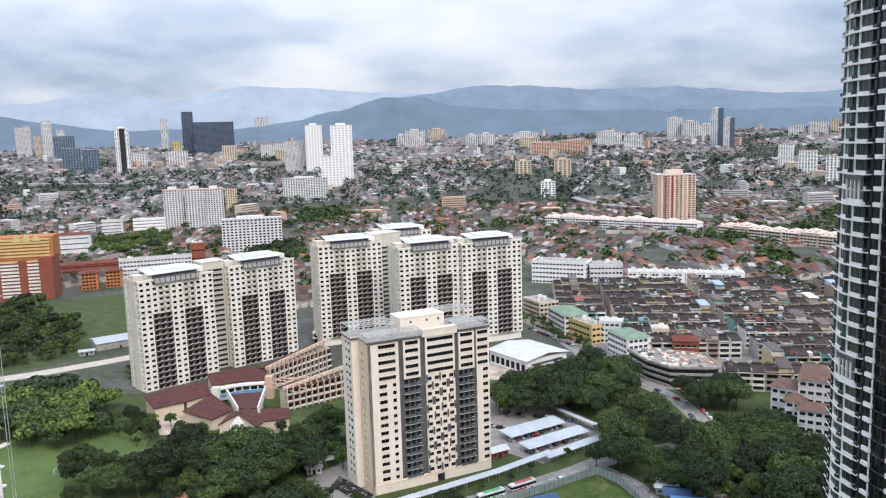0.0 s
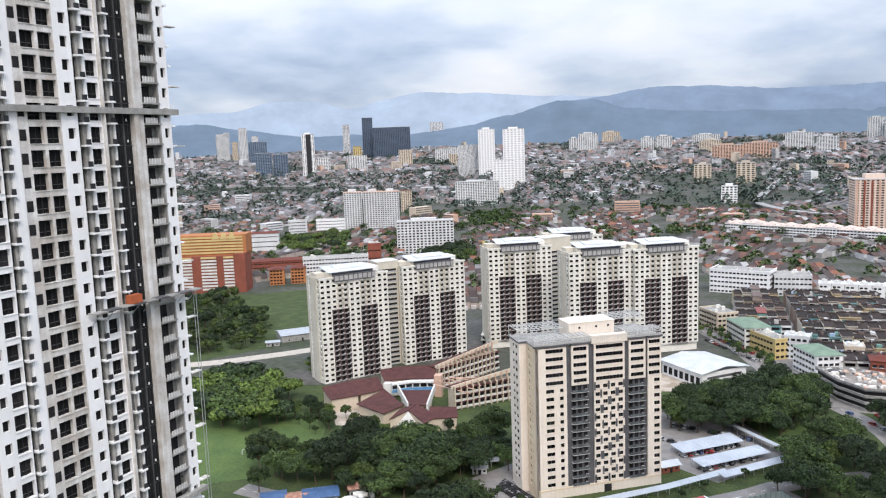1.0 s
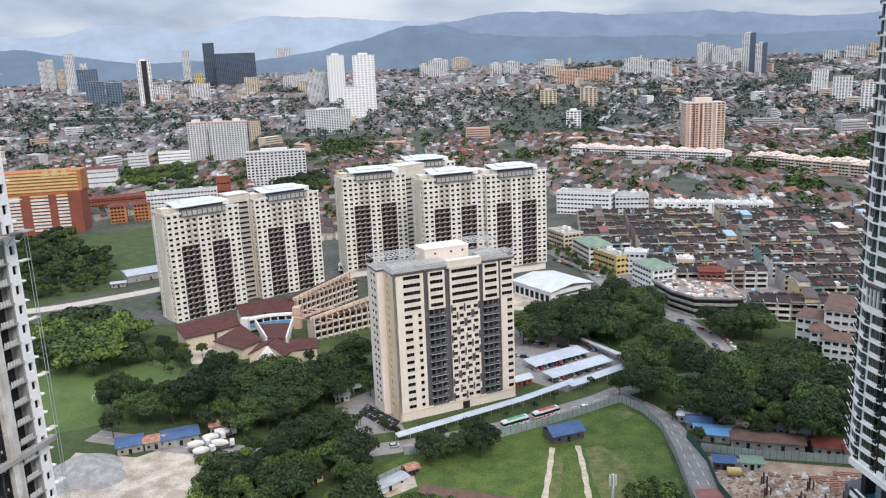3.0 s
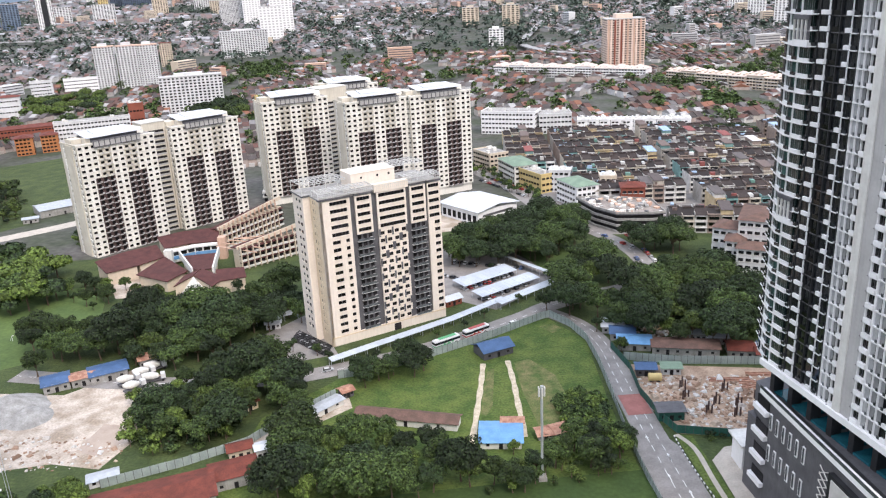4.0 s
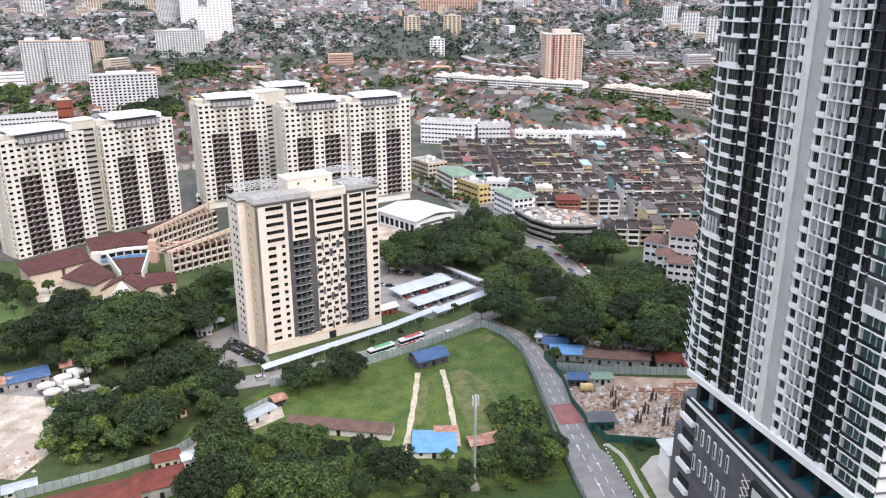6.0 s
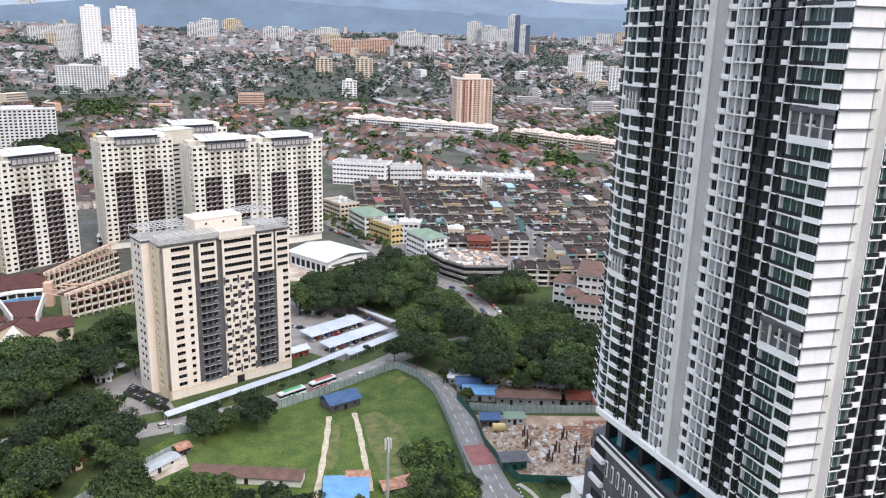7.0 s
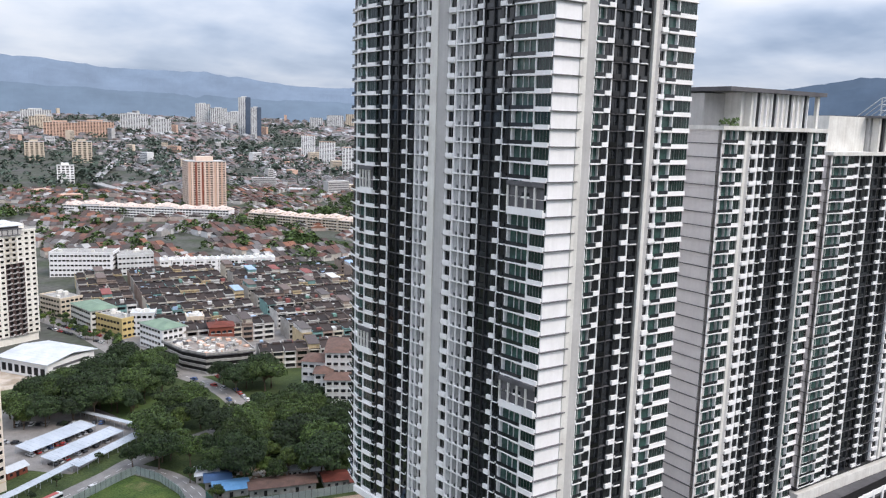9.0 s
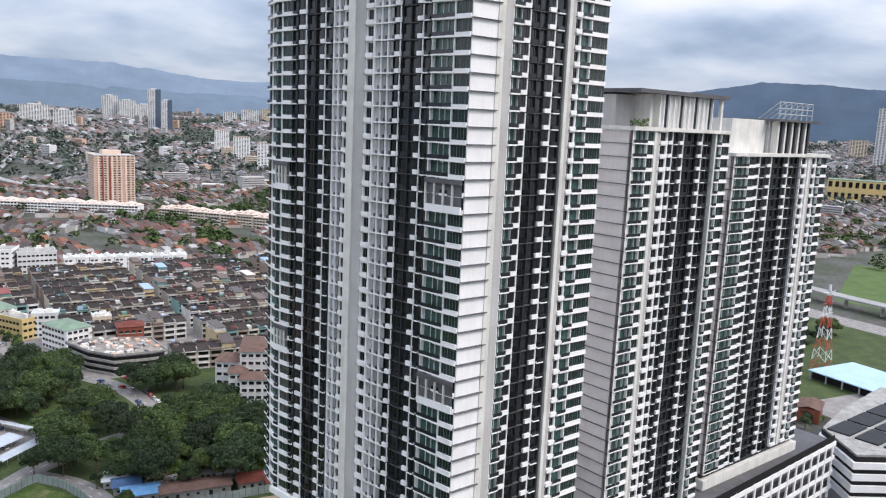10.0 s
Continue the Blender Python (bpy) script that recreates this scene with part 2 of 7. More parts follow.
# ---- one bay of one storey: x along the wall, y into it, z up ----
def bay(kind, w, h):
    m = Mesh()
    if kind == "window":  # white wall, dark window, a boxed ledge for the cooler
        x0, x1 = w * 0.12, w * 0.84
        m.box(0, w, 0, 1.0, 0, 0.95, WHITE)
        m.box(0, w, 0, 1.0, h - 0.3, h, WHITE)
        m.box(0, x0, 0, 1.0, 0.95, h - 0.3, WHITE)
        m.box(x1, w, 0, 1.0, 0.95, h - 0.3, WHITE)
        m.box(x0, x1, 0.45, 0.6, 0.95, h - 0.3, DARK_GLASS)
        m.box((x0 + x1) / 2 - 0.05, (x0 + x1) / 2 + 0.05, 0.35, 0.45, 0.95, h - 0.3, SLATE)
        m.box(x0 - 0.1, x1 + 0.1, -0.4, 0, 0.0, 1.0, WHITE)
        m.box(-0.1, 0.25, -0.5, 0, 0.0, 0.12, SLATE)
    elif kind == "boxed":  # dark wall, a window in a thin white frame over a white box
        m.box(0, w, 0.3, 1.0, 0, h, CHAR)
        m.box(0.1, w - 0.2, 0.15, 0.3, 1.2, h - 0.12, DARK_GLASS)
        m.box(w * 0.45, w * 0.45 + 0.07, 0.08, 0.15, 1.2, h - 0.12, CHAR)
        m.box(w * 0.10, w * 0.78, -0.28, 0.3, 0.12, 1.05, WHITE)
        m.box(w * 0.78, w * 0.86, -0.12, 0.3, 0.12, h - 0.05, WHITE)
        m.box(0, w, 0.0, 0.3, h - 0.10, h, CHAR)
    elif kind == "recess":  # a deep dark slot with glazing at its back
        m.box(0, w, 0.85, 1.0, 0, h, CHAR)
        k = max(1, int(w / 1.5))
        for i in range(k):
            a = w * i / k
            m.box(a + 0.1, a + w / k - 0.1, 0.7, 0.85, 0.3, h - 0.4, DARK_GLASS)
        m.box(w * 0.08, w * 0.5, 0.25, 0.32, 0.1, 1.1, DARK_GLASS)
        m.box(0, w, 0.2, 0.85, h - 0.14, h, SLATE)
        m.box(w * 0.52, w * 0.58, 0.2, 0.7, 0, h - 0.14, CHAR)
    elif kind == "ledge":  # dark wall and a thin white slab
        m.box(0, w, 0.5, 1.0, 0, h, CHAR)
        m.box(0.15, w * 0.74, 0.4, 0.5, 0.4, h - 0.3, DARK_GLASS)
        m.box(0.2, w * 0.66, -0.2, -0.14, 0.2, 1.0, DARK_GLASS)
        m.box(0, w * 0.66, -0.35, 0.5, 0, 0.22, WHITE)
        m.box(w * 0.76, w * 0.9, 0.0, 0.5, 0, h, CHAR)
    elif kind == "balcony":  # white slab and fins, glass railing, glazing set back
        m.box(0, w, 0.85, 1.0, 0.25, h, GREEN_GLASS)
        m.box(0, w, -0.45, 1.0, 0, 0.30, WHITE)
        m.box(0, 0.22, -0.1, 0.85, 0.30, h, WHITE)
        m.box(0.22, w, -0.4, -0.34, 0.30, 1.1, DARK_GLASS)
        m.box(w * 0.5, w * 0.5 + 0.10, 0.7, 0.85, 0.3, h, WHITE)
        m.box(w - 0.16, w, 0.2, 0.85, 0.3, h, FROST)
    elif kind == "cells":  # a pale grid, half frosted screen and half dark window
        k = max(1, round(w / 2.0))
        m.box(0, w, 0.85, 1.0, 0, h, CHAR)
        m.box(0, w, -0.25, 0.85, 0, 0.28, WHITE)
        for i in range(k):
            a = w * i / k
            m.box(a, a + 0.2, -0.2, 0.85, 0.28, h, WHITE)
            m.box(a + 0.2, a + w / k * 0.66, 0.25, 0.35, 0.28, h - 0.15, FROST)
            m.box(a + w / k * 0.68, a + w / k, 0.7, 0.85, 0.5, h - 0.2, DARK_GLASS)
            m.box(a + w / k * 0.62, a + w / k, -0.15, -0.1, 0.28, 1.0, RAIL_GLASS)
    elif kind == "band":  # green glazing over a white upstand
        m.box(0, w * 0.34, 0.45, 1.0, 0.3, h - 0.12, GREEN_GLASS)
        m.box(0, w * 0.34, -0.55, 1.0, 0, 0.34, WHITE)
        m.box(0.05, w * 0.34, -0.5, -0.44, 0.34, 1.1, DARK_GLASS)
        m.box(w * 0.34, w, -0.42, 1.0, 0, 0.85, WHITE)
        m.box(w * 0.34, w, 0.0, 1.0, 0.85, h - 0.12, GREEN_GLASS)
        m.box(w * 0.34 - 0.12, w * 0.34 + 0.12, -0.35, 1.0, 0.34, h - 0.12, WHITE)
        m.box(-0.1, w + 0.1, -0.55, 1.0, h - 0.12, h, WARMGREY)
        k = max(1, round(w * 0.66 / 0.8))
        for i in range(1, k + 1):
            a = min(w - 0.06, w * 0.34 + w * 0.66 * i / k)
            m.box(a, a + 0.05, -0.06, 0.0, 0.95, h - 0.12, SLATE if i % 2 else FROST)
    elif kind == "panel":  # blank wall with a dark slab edge under each storey
        m.box(0, w, -0.3, 1.0, 0.16, h, WHITE)
        m.box(-0.2, w + 0.7, -0.85, 1.0, 0.0, 0.16, SLATE)
    elif kind == "blank":
        m.box(0, w, 0, 1.0, 0.14, h, WARMGREY)
        m.box(0, w + 0.2, -0.35, 1.0, 0, 0.14, SLATE)
    # --- the tower still being built
    elif kind in ("raw_window", "white_window"):
        wall = DIRTYWHITE if kind == "raw_window" else WHITE
        x0, x1 = w * 0.10, w * 0.92
        m.box(0, w, 0, 1.0, 0, 0.55, wall)
        m.box(0, w, 0, 1.0, h - 0.35, h, wall)
        m.box(0, x0, 0, 1.0, 0.55, h - 0.35, wall)
        m.box(x1, w, 0, 1.0, 0.55, h - 0.35, wall)
        m.box(x0, x1, 0.6, 0.8, 0.55, h - 0.35, PAINTED_HOLE)
        m.box(x0 + (x1 - x0) * 0.55, x0 + (x1 - x0) * 0.58, 0.4, 0.6, 0.55, h - 0.35, CHAR)
        m.box(x0 + (x1 - x0) * 0.1, x1 - 0.2, 0.45, 0.5, 1.2, 1.26, SLATE)
        m.box(x0 - 0.1, x1 + 0.1, -0.12, 0, 0.45, 0.55, wall)
    elif kind == "raw_plain":
        m.box(0, w, -0.12, 1.0, 0, h, WHITE)
    elif kind == "raw_dusty":
        m.box(0, w, 0.0, 1.0, 0, h, DIRTYWHITE)
        m.box(w * 0.15, w * 0.85, -0.03, 0.02, 0.95, h - 0.75, PAINTED_HOLE)
    elif kind == "raw_small":
        x0, x1 = w * 0.36, w * 0.80
        m.box(0, w, -0.08, 1.0, 0, 1.15, WHITE)
        m.box(0, w, -0.08, 1.0, h - 0.55, h, WHITE)
        m.box(0, x0, -0.08, 1.0, 1.15, h - 0.55, WHITE)
        m.box(x1, w, -0.08, 1.0, 1.15, h - 0.55, WHITE)
        m.box(x0, x1, 0.4, 0.7, 1.15, h - 0.55, PAINTED_HOLE)
    elif kind == "raw_balcony":  # recess with a near-black painted back, grey wall stub, railing and a white slab
        m.box(0, w, 0.9, 1.0, 0, h, PAINTED_HOLE)
        m.box(0, w * 0.2, 0.3, 0.9, 0, h, CHAR)
        m.box(w * 0.55, w * 0.9, 0.35, 0.9, 0.2, h, CONC)
        m.box(w * 0.9, w, 0.0, 0.9, 0.0, h, WHITE)
        m.box(w * 0.25, w * 0.98, -0.55, 0.9, 0, 0.26, WHITE)
        m.box(w * 0.5, w * 0.95, -0.3, -0.24, 0.26, 1.05, CHAR)
    elif kind == "louvre":
        m.box(0, w, 0.5, 1.0, 0, h, CHAR)
        k = max(2, round(w / 0.55))
        for i in range(k):
            a = w * i / k
            m.box(a + 0.1, a + 0.2, 0.1 + 0.16 * (i % 2), 0.5, 0.06, h - 0.08, SLATE if i % 3 == 0 else CHAR)
        m.box(0, w, 0.34, 0.5, 0, 0.10, SLATE)
        m.box(w * 0.62, w * 0.7, 0.02, 0.1, 0.5, 0.9, OFFWHITE)
    elif kind == "raw_ac":
        m.box(0, w, 0.95, 1.0, 0, h, CONC)
        m.box(0.1, w * 0.66, 0.8, 0.95, 0.3, h - 0.4, PAINTED_HOLE)
        m.box(0, w, -0.35, 0.95, 0, 0.24, CONC)
        m.box(w - 0.25, w, -0.1, 0.95, 0.24, h, CONC)
        m.box(0.2, w * 0.75, -0.33, -0.26, 0.24, 1.05, GREYWALL)
        for i in range(5):
            a = 0.3 + (w * 0.75 - 0.4) * i / 4
            m.box(a - 0.04, a + 0.04, -0.38, -0.3, 0.24, 1.15, OFFWHITE)
    return m


def clad(tower, a, b, z0, z1, h, bays, wall=None, rest=None):
    """Cover the wall from a to b with bays, storey by storey. bays: (start, kind); a 'pier' is one plain piece from bottom to top."""
    f = wall_frame(a, b)
    ends = [s for s, _ in bays[1:]] + [span(a, b)]
    n = int(round((z1 - z0) / h))
    for (s, kind), e in zip(bays, ends):
        w = e - s
        if kind == "pier":
            m = Mesh()
            m.box(0, w * 0.42, -0.5, 1.0, z0, z1, wall or OFFWHITE)
            m.box(w * 0.42, w, -0.15, 1.0, z0, z1, GREYWALL if wall is None else wall)
            part("pier", m, tower, at=f @ pose(s, 0, 0))
            continue
        names = {"window": "window", "boxed": "window", "recess": "recess", "ledge": "ledge", "balcony": "balcony", "cells": "screen", "band": "window_band",
                 "panel": "panel", "blank": "panel", "raw_window": "window", "white_window": "window", "raw_dusty": "window", "raw_plain": "panel", "raw_small": "window", "raw_balcony": "balcony", "louvre": "louvre", "raw_ac": "balcony"}
        unit = bay(kind, w, h)
        data = unit.data(kind + "_bay")
        joined = Mesh()
        for k in range(n):
            at = f @ pose(s, 0, z0 + k * h)
            if rest and rest(s, z0 + k * h):  # storeys past counting, in one piece
                i = len(joined.v)
                joined.v += [tuple(at @ Vector(p)) for p in unit.v]
                joined.f += [tuple(i + q for q in face) for face in unit.f]
                joined.m += [joined.slot(unit.mats[q]) for q in unit.m]
            else:
                part(names[kind], data, tower, at=at)
        if joined.v:
            part(names[kind], joined, tower, kind="stuff")


def core(tower, ring, z0, z1, material, name="core"):
    m = Mesh()
    m.prism(ring, z0, z1, material)
    return part(name, m, tower)


def inset(a, b, d):
    """Points a, b moved d metres into the wall."""
    f = wall_frame(a, b)
    return [(p.x, p.y) for p in (f @ Vector((0, d, 0)), f @ Vector((span(a, b), d, 0)))]


# ---- the dark-and-white tower beside the eye, its two fellows and their deck ----
P0, P1, P2 = (91.1, 176.9), (100.3, 116.9), (139.6, 116.9)
ST = 3.4
tower = thing("residential_tower", "tall charcoal and white residential tower with green glazed corner bays", "tower", group="towers on the deck")
Z0, Z1 = 40.0, 40.0 + 43 * ST
# core is white to bounce light onto the next tower; its back is unseen
core(tower, [(92.6, 177.2), (101.6, 118.0), (138.6, 118.0), (138.6, 176.0)], Z0, Z1, WHITE)
clad(tower, P0, P1, Z0, Z1, ST,
     [(0, "band"), (5.7, "ledge"), (8.0, "boxed"), (11.3, "recess"), (15.9, "boxed"), (18.0, "ledge"), (20.6, "cells"), (24.0, "window"), (25.9, "pier"),
      (31.2, "window"), (33.9, "cells"), (40.0, "boxed"), (42.0, "recess"), (46.4, "boxed"), (48.4, "ledge"), (50.6, "balcony"), (54.6, "band")], rest=lambda s, z: z > 163)
clad(tower, P1, P2, Z0, Z1, ST,
     [(0, "panel"), (6.4, "pier"), (10.6, "balcony"), (13.4, "boxed"), (15.9, "recess"), (20.5, "boxed"), (23.2, "ledge"), (26.3, "pier"), (28.6, "window"), (30.8, "band")], rest=lambda s, z: z > 163)
clad(tower, (93.0, 186.0), P0, Z0, Z1, ST, [(0, "ledge"), (3.4, "band")], rest=lambda s, z: True)
m = Mesh()
for k in (11, 23):  # double-height sky gardens set on the corner
    z = Z0 + k * ST + 0.1
    f = wall_frame(P0, P1)
    for s0, s1 in ((50.8, 60.5), (0.2, 5.4)):
        m.box(s0, s1, -0.80, -0.35, z - 0.2, z + 1.3, WHITE, at=f)
        # slate sheet on the facade paints the shaded depth behind the fins
        m.box(s0, s1, -0.45, -0.40, z + 1.3, z + 5.6, SLATE, at=f)
        for i in range(4):
            a = s0 + (s1 - s0) * i / 4
            m.box(a, a + 0.35, -0.85, -0.4, z + 1.3, z + 5.8, OFFWHITE, at=f)
        m.box(s0, s1, -0.95, -0.35, z + 5.6, z + 6.5, SLATE, at=f)
part("sky_garden", m, tower, "double-height terrace with pale fins over a dark painted recess")
m = Mesh()
f = wall_frame(P0, P1)
m.box(-0.8, 61.2, -0.9, 1.5, Z0 - 1.6, Z0, WHITE, at=f)
m.box(0, 40, -0.9, 1.5, Z0 - 1.6, Z0, WHITE, at=wall_frame(P1, P2))
part("transfer_beam", m, tower, "white beam over the open deck")
for i in range(9):
    m = Mesh()
    s = 1.5 + i * 7.2
    m.box(s, s + 1.6, 1.2, 4.0, 31.4, Z0 - 1.6, CHAR, at=f)
    part("column", m, tower)
for i in range(8):  # strips of pool between the columns
    m = Mesh()
    s = 2.9 + i * 7.2
    m.box(s, s + 5.2, 1.4, 8.9, 31.4, 32.0, mat("pool_tiles", (0.02, 0.125, 0.16), (0.014, 0.095, 0.125), 0.15, 2.5, 0.12) if i == 0 else bpy.data.materials["pool_tiles"], at=f)
    part("pool", m, tower, "teal pool strip")
m = Mesh()
m.box(1.0, 58, 9.0, 9.4, 31.4, Z0 - 1.6, mat("teal_tiles", (0.02, 0.18, 0.22), (0.015, 0.13, 0.17), 0.35, 1.5, 0.15), at=f)
part("teal_wall", m, tower, "teal wall behind the columns")
m = Mesh()
for z in (Z1 - 10.2,):
    m.box(-0.5, 61, -0.6, 0.0, z - 0.4, z + 0.5, OFFWHITE, at=f)
    m.box(0, 40, -0.6, 0.0, z - 0.4, z + 0.5, OFFWHITE, at=wall_frame(P1, P2))
part("cornice", m, tower)

deck = thing("podium", "grey car park podium with white parapet under the tower", "podium")
DECK = [(90.4, 174.0), (93.4, 110.0), (112.0, 108.0), (160.0, 120.5), (300.0, 126.0), (300.0, 165.0), (120.0, 190.0), (90.0, 181.0)]
core(deck, DECK, 0, 22.4, SLATE, "body")
core(deck, [(90.4, 174.0), (93.4, 110.0), (112.0, 108.0), (150.0, 118.0), (150.0, 180.0), (120.0, 190.0), (91.5, 181.0)], 22.4, 31.4, SLATE, "upper_body")
f = wall_frame((90.4, 174.0), (93.4, 110.0))
m = Mesh()
m.box(-1, 64, -0.7, 0.9, 31.4, 32.8, WHITE, at=f)
m.box(-1, 64, -0.72, -0.6, 32.8, 33.7, RAIL_GLASS, at=f)
m.box(-1, 64, 0.9, 3.0, 31.4, 31.7, CHAR, at=f)
part("parapet", m, deck, "white parapet with glass railing")
for i in range(12):
    m = Mesh()
    s, z = 4 + (i % 6) * 3.0, 23.5 - 9.0 * (i // 6)
    m.box(s, s + 1.1, -0.25, 0.05, z, z + 4.6, WHITE, at=f)
    m.box(s + 0.2, s + 0.9, -0.3, -0.25, z + 0.3, z + 4.3, RAIL_GLASS, at=f)
    part("window", m, deck)
m = Mesh()
m.box(31, 42, -1.2, 0, 7, 29, CHAR, at=f)
m.box(32.2, 40.8, -1.35, -1.2, 8, 28, mat("screen_panel", (0.58, 0.56, 0.53), None, 0.7, 3.0, 0.05), at=f)
part("screen_wall", m, deck, "grey panel in a dark frame")
m = Mesh()
for s0 in (26.5, 44.0):
    for i in range(10):
        z = 8 + i * 2
        m.rod(f @ Vector((s0, -0.4, z)), f @ Vector((s0 + 3.2, -0.4, z + 2)), 0.14, OFFWHITE)
        m.rod(f @ Vector((s0 + 3.2, -0.4, z)), f @ Vector((s0, -0.4, z + 2)), 0.14, OFFWHITE)
part("lattice_screen", m, deck, "pale steel lattice")
m = Mesh()
for z in (5.5, 12.5, 19.5, 26.5):
    m.box(-3.0, 3.4, -1.2, 1.0, z, z + 1.3, WHITE, at=f)
    m.box(-2.6, 3.2, -0.2, 0.2, z + 1.3, z + 3.8, PAINTED_HOLE, at=f)
part("terrace", m, deck, "white stepped terrace fronts")
m = Mesh()
m.box(92, 99, 186, 193, 0, 8, WHITE)
m.box(91, 100, 185, 194, 8, 8.6, OFFWHITE)
part("entrance_canopy", m, deck)
m = Mesh()
fr = wall_frame((160.0, 120.5), (300.0, 126.0))
for z in (3, 9, 15, 20.6):
    m.box(0, 141, -0.5, 0.4, z, z + 1.6, WHITE, at=fr)
    # the dark of the open bays is a near-black sheet
    m.box(0, 140, -0.1, 0.2, z + 1.6, z + 4.2, PAINTED_HOLE, at=fr)
for i in range(24):
    m.box(i * 6, i * 6 + 0.9, -0.6, 0.3, 0, 22.4, WHITE, at=fr)
part("parking_level", m, deck, "white car park fronts with open bays")


def fellow(ox, oy, w, z1, bays, depth):
    """One of the two lower towers, with a finned crown on its roof."""
    t = thing("residential_tower", "charcoal and white residential tower with a finned rooftop crown", "tower", group="towers on the deck")
    z0 = 26.0
    n = round((z1 - z0) / ST)
    z0 = z1 - n * ST
    core(t, [(ox + 0.9, oy + 0.9), (ox + w - 0.9, oy + 0.9), (ox + w - 0.9, oy + depth), (ox + 0.9, oy + depth)], 24, z1, CHAR)
    clad(t, (ox, oy), (ox + w, oy), z0, z1, ST, bays)
    clad(t, (ox, oy + depth), (ox, oy), z0, z1, ST, [(0, "blank")])
    clad(t, (ox + w, oy), (ox + w, oy + depth), z0, z1, ST, [(0, "blank")], rest=lambda s, z: True)
    m = Mesh()
    m.box(ox - 0.8, ox + w + 0.8, oy - 1.0, oy + depth, z1, z1 + 1.0, OFFWHITE)
    part("roof_slab", m, t)
    m = Mesh()
    m.box(ox - 0.6, ox + w + 0.6, oy - 0.9, oy + depth, 22.6, 25.9, OFFWHITE)
    part("transfer_beam", m, t)
    return t


b_bays = [(0, "balcony"), (4.2, "band"), (8.4, "pier"), (11.0, "window"), (14.6, "boxed"), (17.2, "ledge"), (19.5, "boxed"), (22.0, "recess"), (28.0, "boxed"), (30.8, "ledge"),
          (33.2, "recess"), (36.0, "pier"), (37.2, "band")]
tb = fellow(161.4, 124.8, 43.4, 136.0, b_bays, 26)
m = Mesh()
m.box(172, 196, 128, 147, 137, 145.4, OFFWHITE)
m.box(164, 172, 133, 150, 137, 145.0, GREYWALL)
part("plant_room", m, tb)
for i in range(11):
    m = Mesh()
    a = 173.5 + i * 2.2
    m.box(a, a + 1.0, 126.2, 128.0, 137.0, 145.4, CHAR if i % 3 == 1 else OFFWHITE)
    m.box(a + 1.0, a + 1.25, 125.6, 128.0, 137.0, 145.4, WHITE)
    part("fin", m, tb)
m = Mesh()
m.box(163, 203, 124.5, 150, 145.4, 146.4, SLATE)
m.box(200.6, 201.5, 125.5, 126.4, 137, 145.4, OFFWHITE)
part("crown_roof", m, tb, "flat grey roof over the crown")
m = Mesh()
for i in range(46):
    a, bz = 162.5 + random.random() * 7, 137 + random.random() * 1.6
    yy = 125.4 + random.random() * 1.5
    s = 0.35 + random.random() * 0.3
    m.face([(a - s, yy, bz), (a + s, yy, bz - 0.1), (a + s * 0.6, yy + 0.2, bz + s), (a - s * 0.6, yy, bz + s)], mat("roof_shrub", (0.07, 0.11, 0.04), None, 0.8, 0.5) if i == 0 else bpy.data.materials["roof_shrub"])
part("planter_shrub", m, tb, "green shrubs in the roof planter")
c_bays = [(0, "balcony"), (6, "band"), (12, "boxed"), (15.5, "ledge"), (18.5, "boxed"), (22.5, "recess"), (29.5, "boxed"), (33, "ledge"), (36, "recess"), (41, "window"), (45, "pier"), (48, "window"), (51.5, "band")]
tc = fellow(218.8, 131.0, 58.5, 129.6, c_bays, 24)
m = Mesh()
m.box(224, 244, 136, 152, 130.6, 141.0, OFFWHITE)
m.box(244.5, 268, 135, 152, 130.6, 140.8, GREYWALL)
part("plant_room", m, tc)
for i in range(10):
    m = Mesh()
    a = 245.5 + i * 2.2
    m.box(a, a + 1.0, 132.6, 134.8, 130.6, 140.8, CHAR if i % 2 else OFFWHITE)
    part("fin", m, tc)
m = Mesh()
m.box(243, 271, 131, 152, 140.8, 141.5, SLATE)
part("crown_roof", m, tc)
m = Mesh()
for i in range(7):
    a = 246 + i * 3.6
    m.rod((a, 133, 141.5), (a, 133, 147), 0.16, STEEL)
    m.rod((a, 140, 141.5), (a, 133, 147), 0.16, STEEL)
for z in (143.2, 145, 147):
    m.rod((246, 133, z), (267.6, 133, z), 0.16, STEEL)
part("steel_frame", m, tc, "open steel lattice on the roof")

# ---- the white tower still under construction ----
raw = thing("unfinished_tower", "white tower under construction with glassless dark windows and dusty plaster", "tower")
L0, L1 = (-82.8, 70.8), (-70.7, 118.5)
back = [(-95.0, 121.5), (-107.0, 73.8)]
core(raw, [tuple(p) for p in inset((L0), (L1), 0.95)] + back, 0, 180, CONC)
clad(raw, L0, L1, 0.0, 179.2, 3.2,
     [(0, "white_window"), (3.6, "raw_balcony"), (7, "raw_window"), (10.6, "raw_window"), (14.4, "raw_small"), (16.8, "white_window"), (19.2, "raw_balcony"), (20.7, "raw_plain"), (21.9, "raw_dusty"), (23.3, "raw_window"), (26.0, "raw_window"),
      (28.7, "raw_small"), (31.4, "raw_balcony"), (33.3, "white_window"), (35.7, "pier"), (36.3, "raw_balcony"), (38.0, "louvre"), (41.3, "pier"), (43.5, "raw_ac"), (47.0, "raw_small")], DIRTYWHITE, rest=lambda s, z: s < 19 or z < 48 or z > 168)
f = wall_frame(L0, L1)
m = Mesh()
m.box(18, 50.4, -0.75, 0.4, 142.4, 143.3, CONC, at=f)
m.box(18, 50.4, -0.75, 0.4, 78.0, 78.8, CONC, at=f)
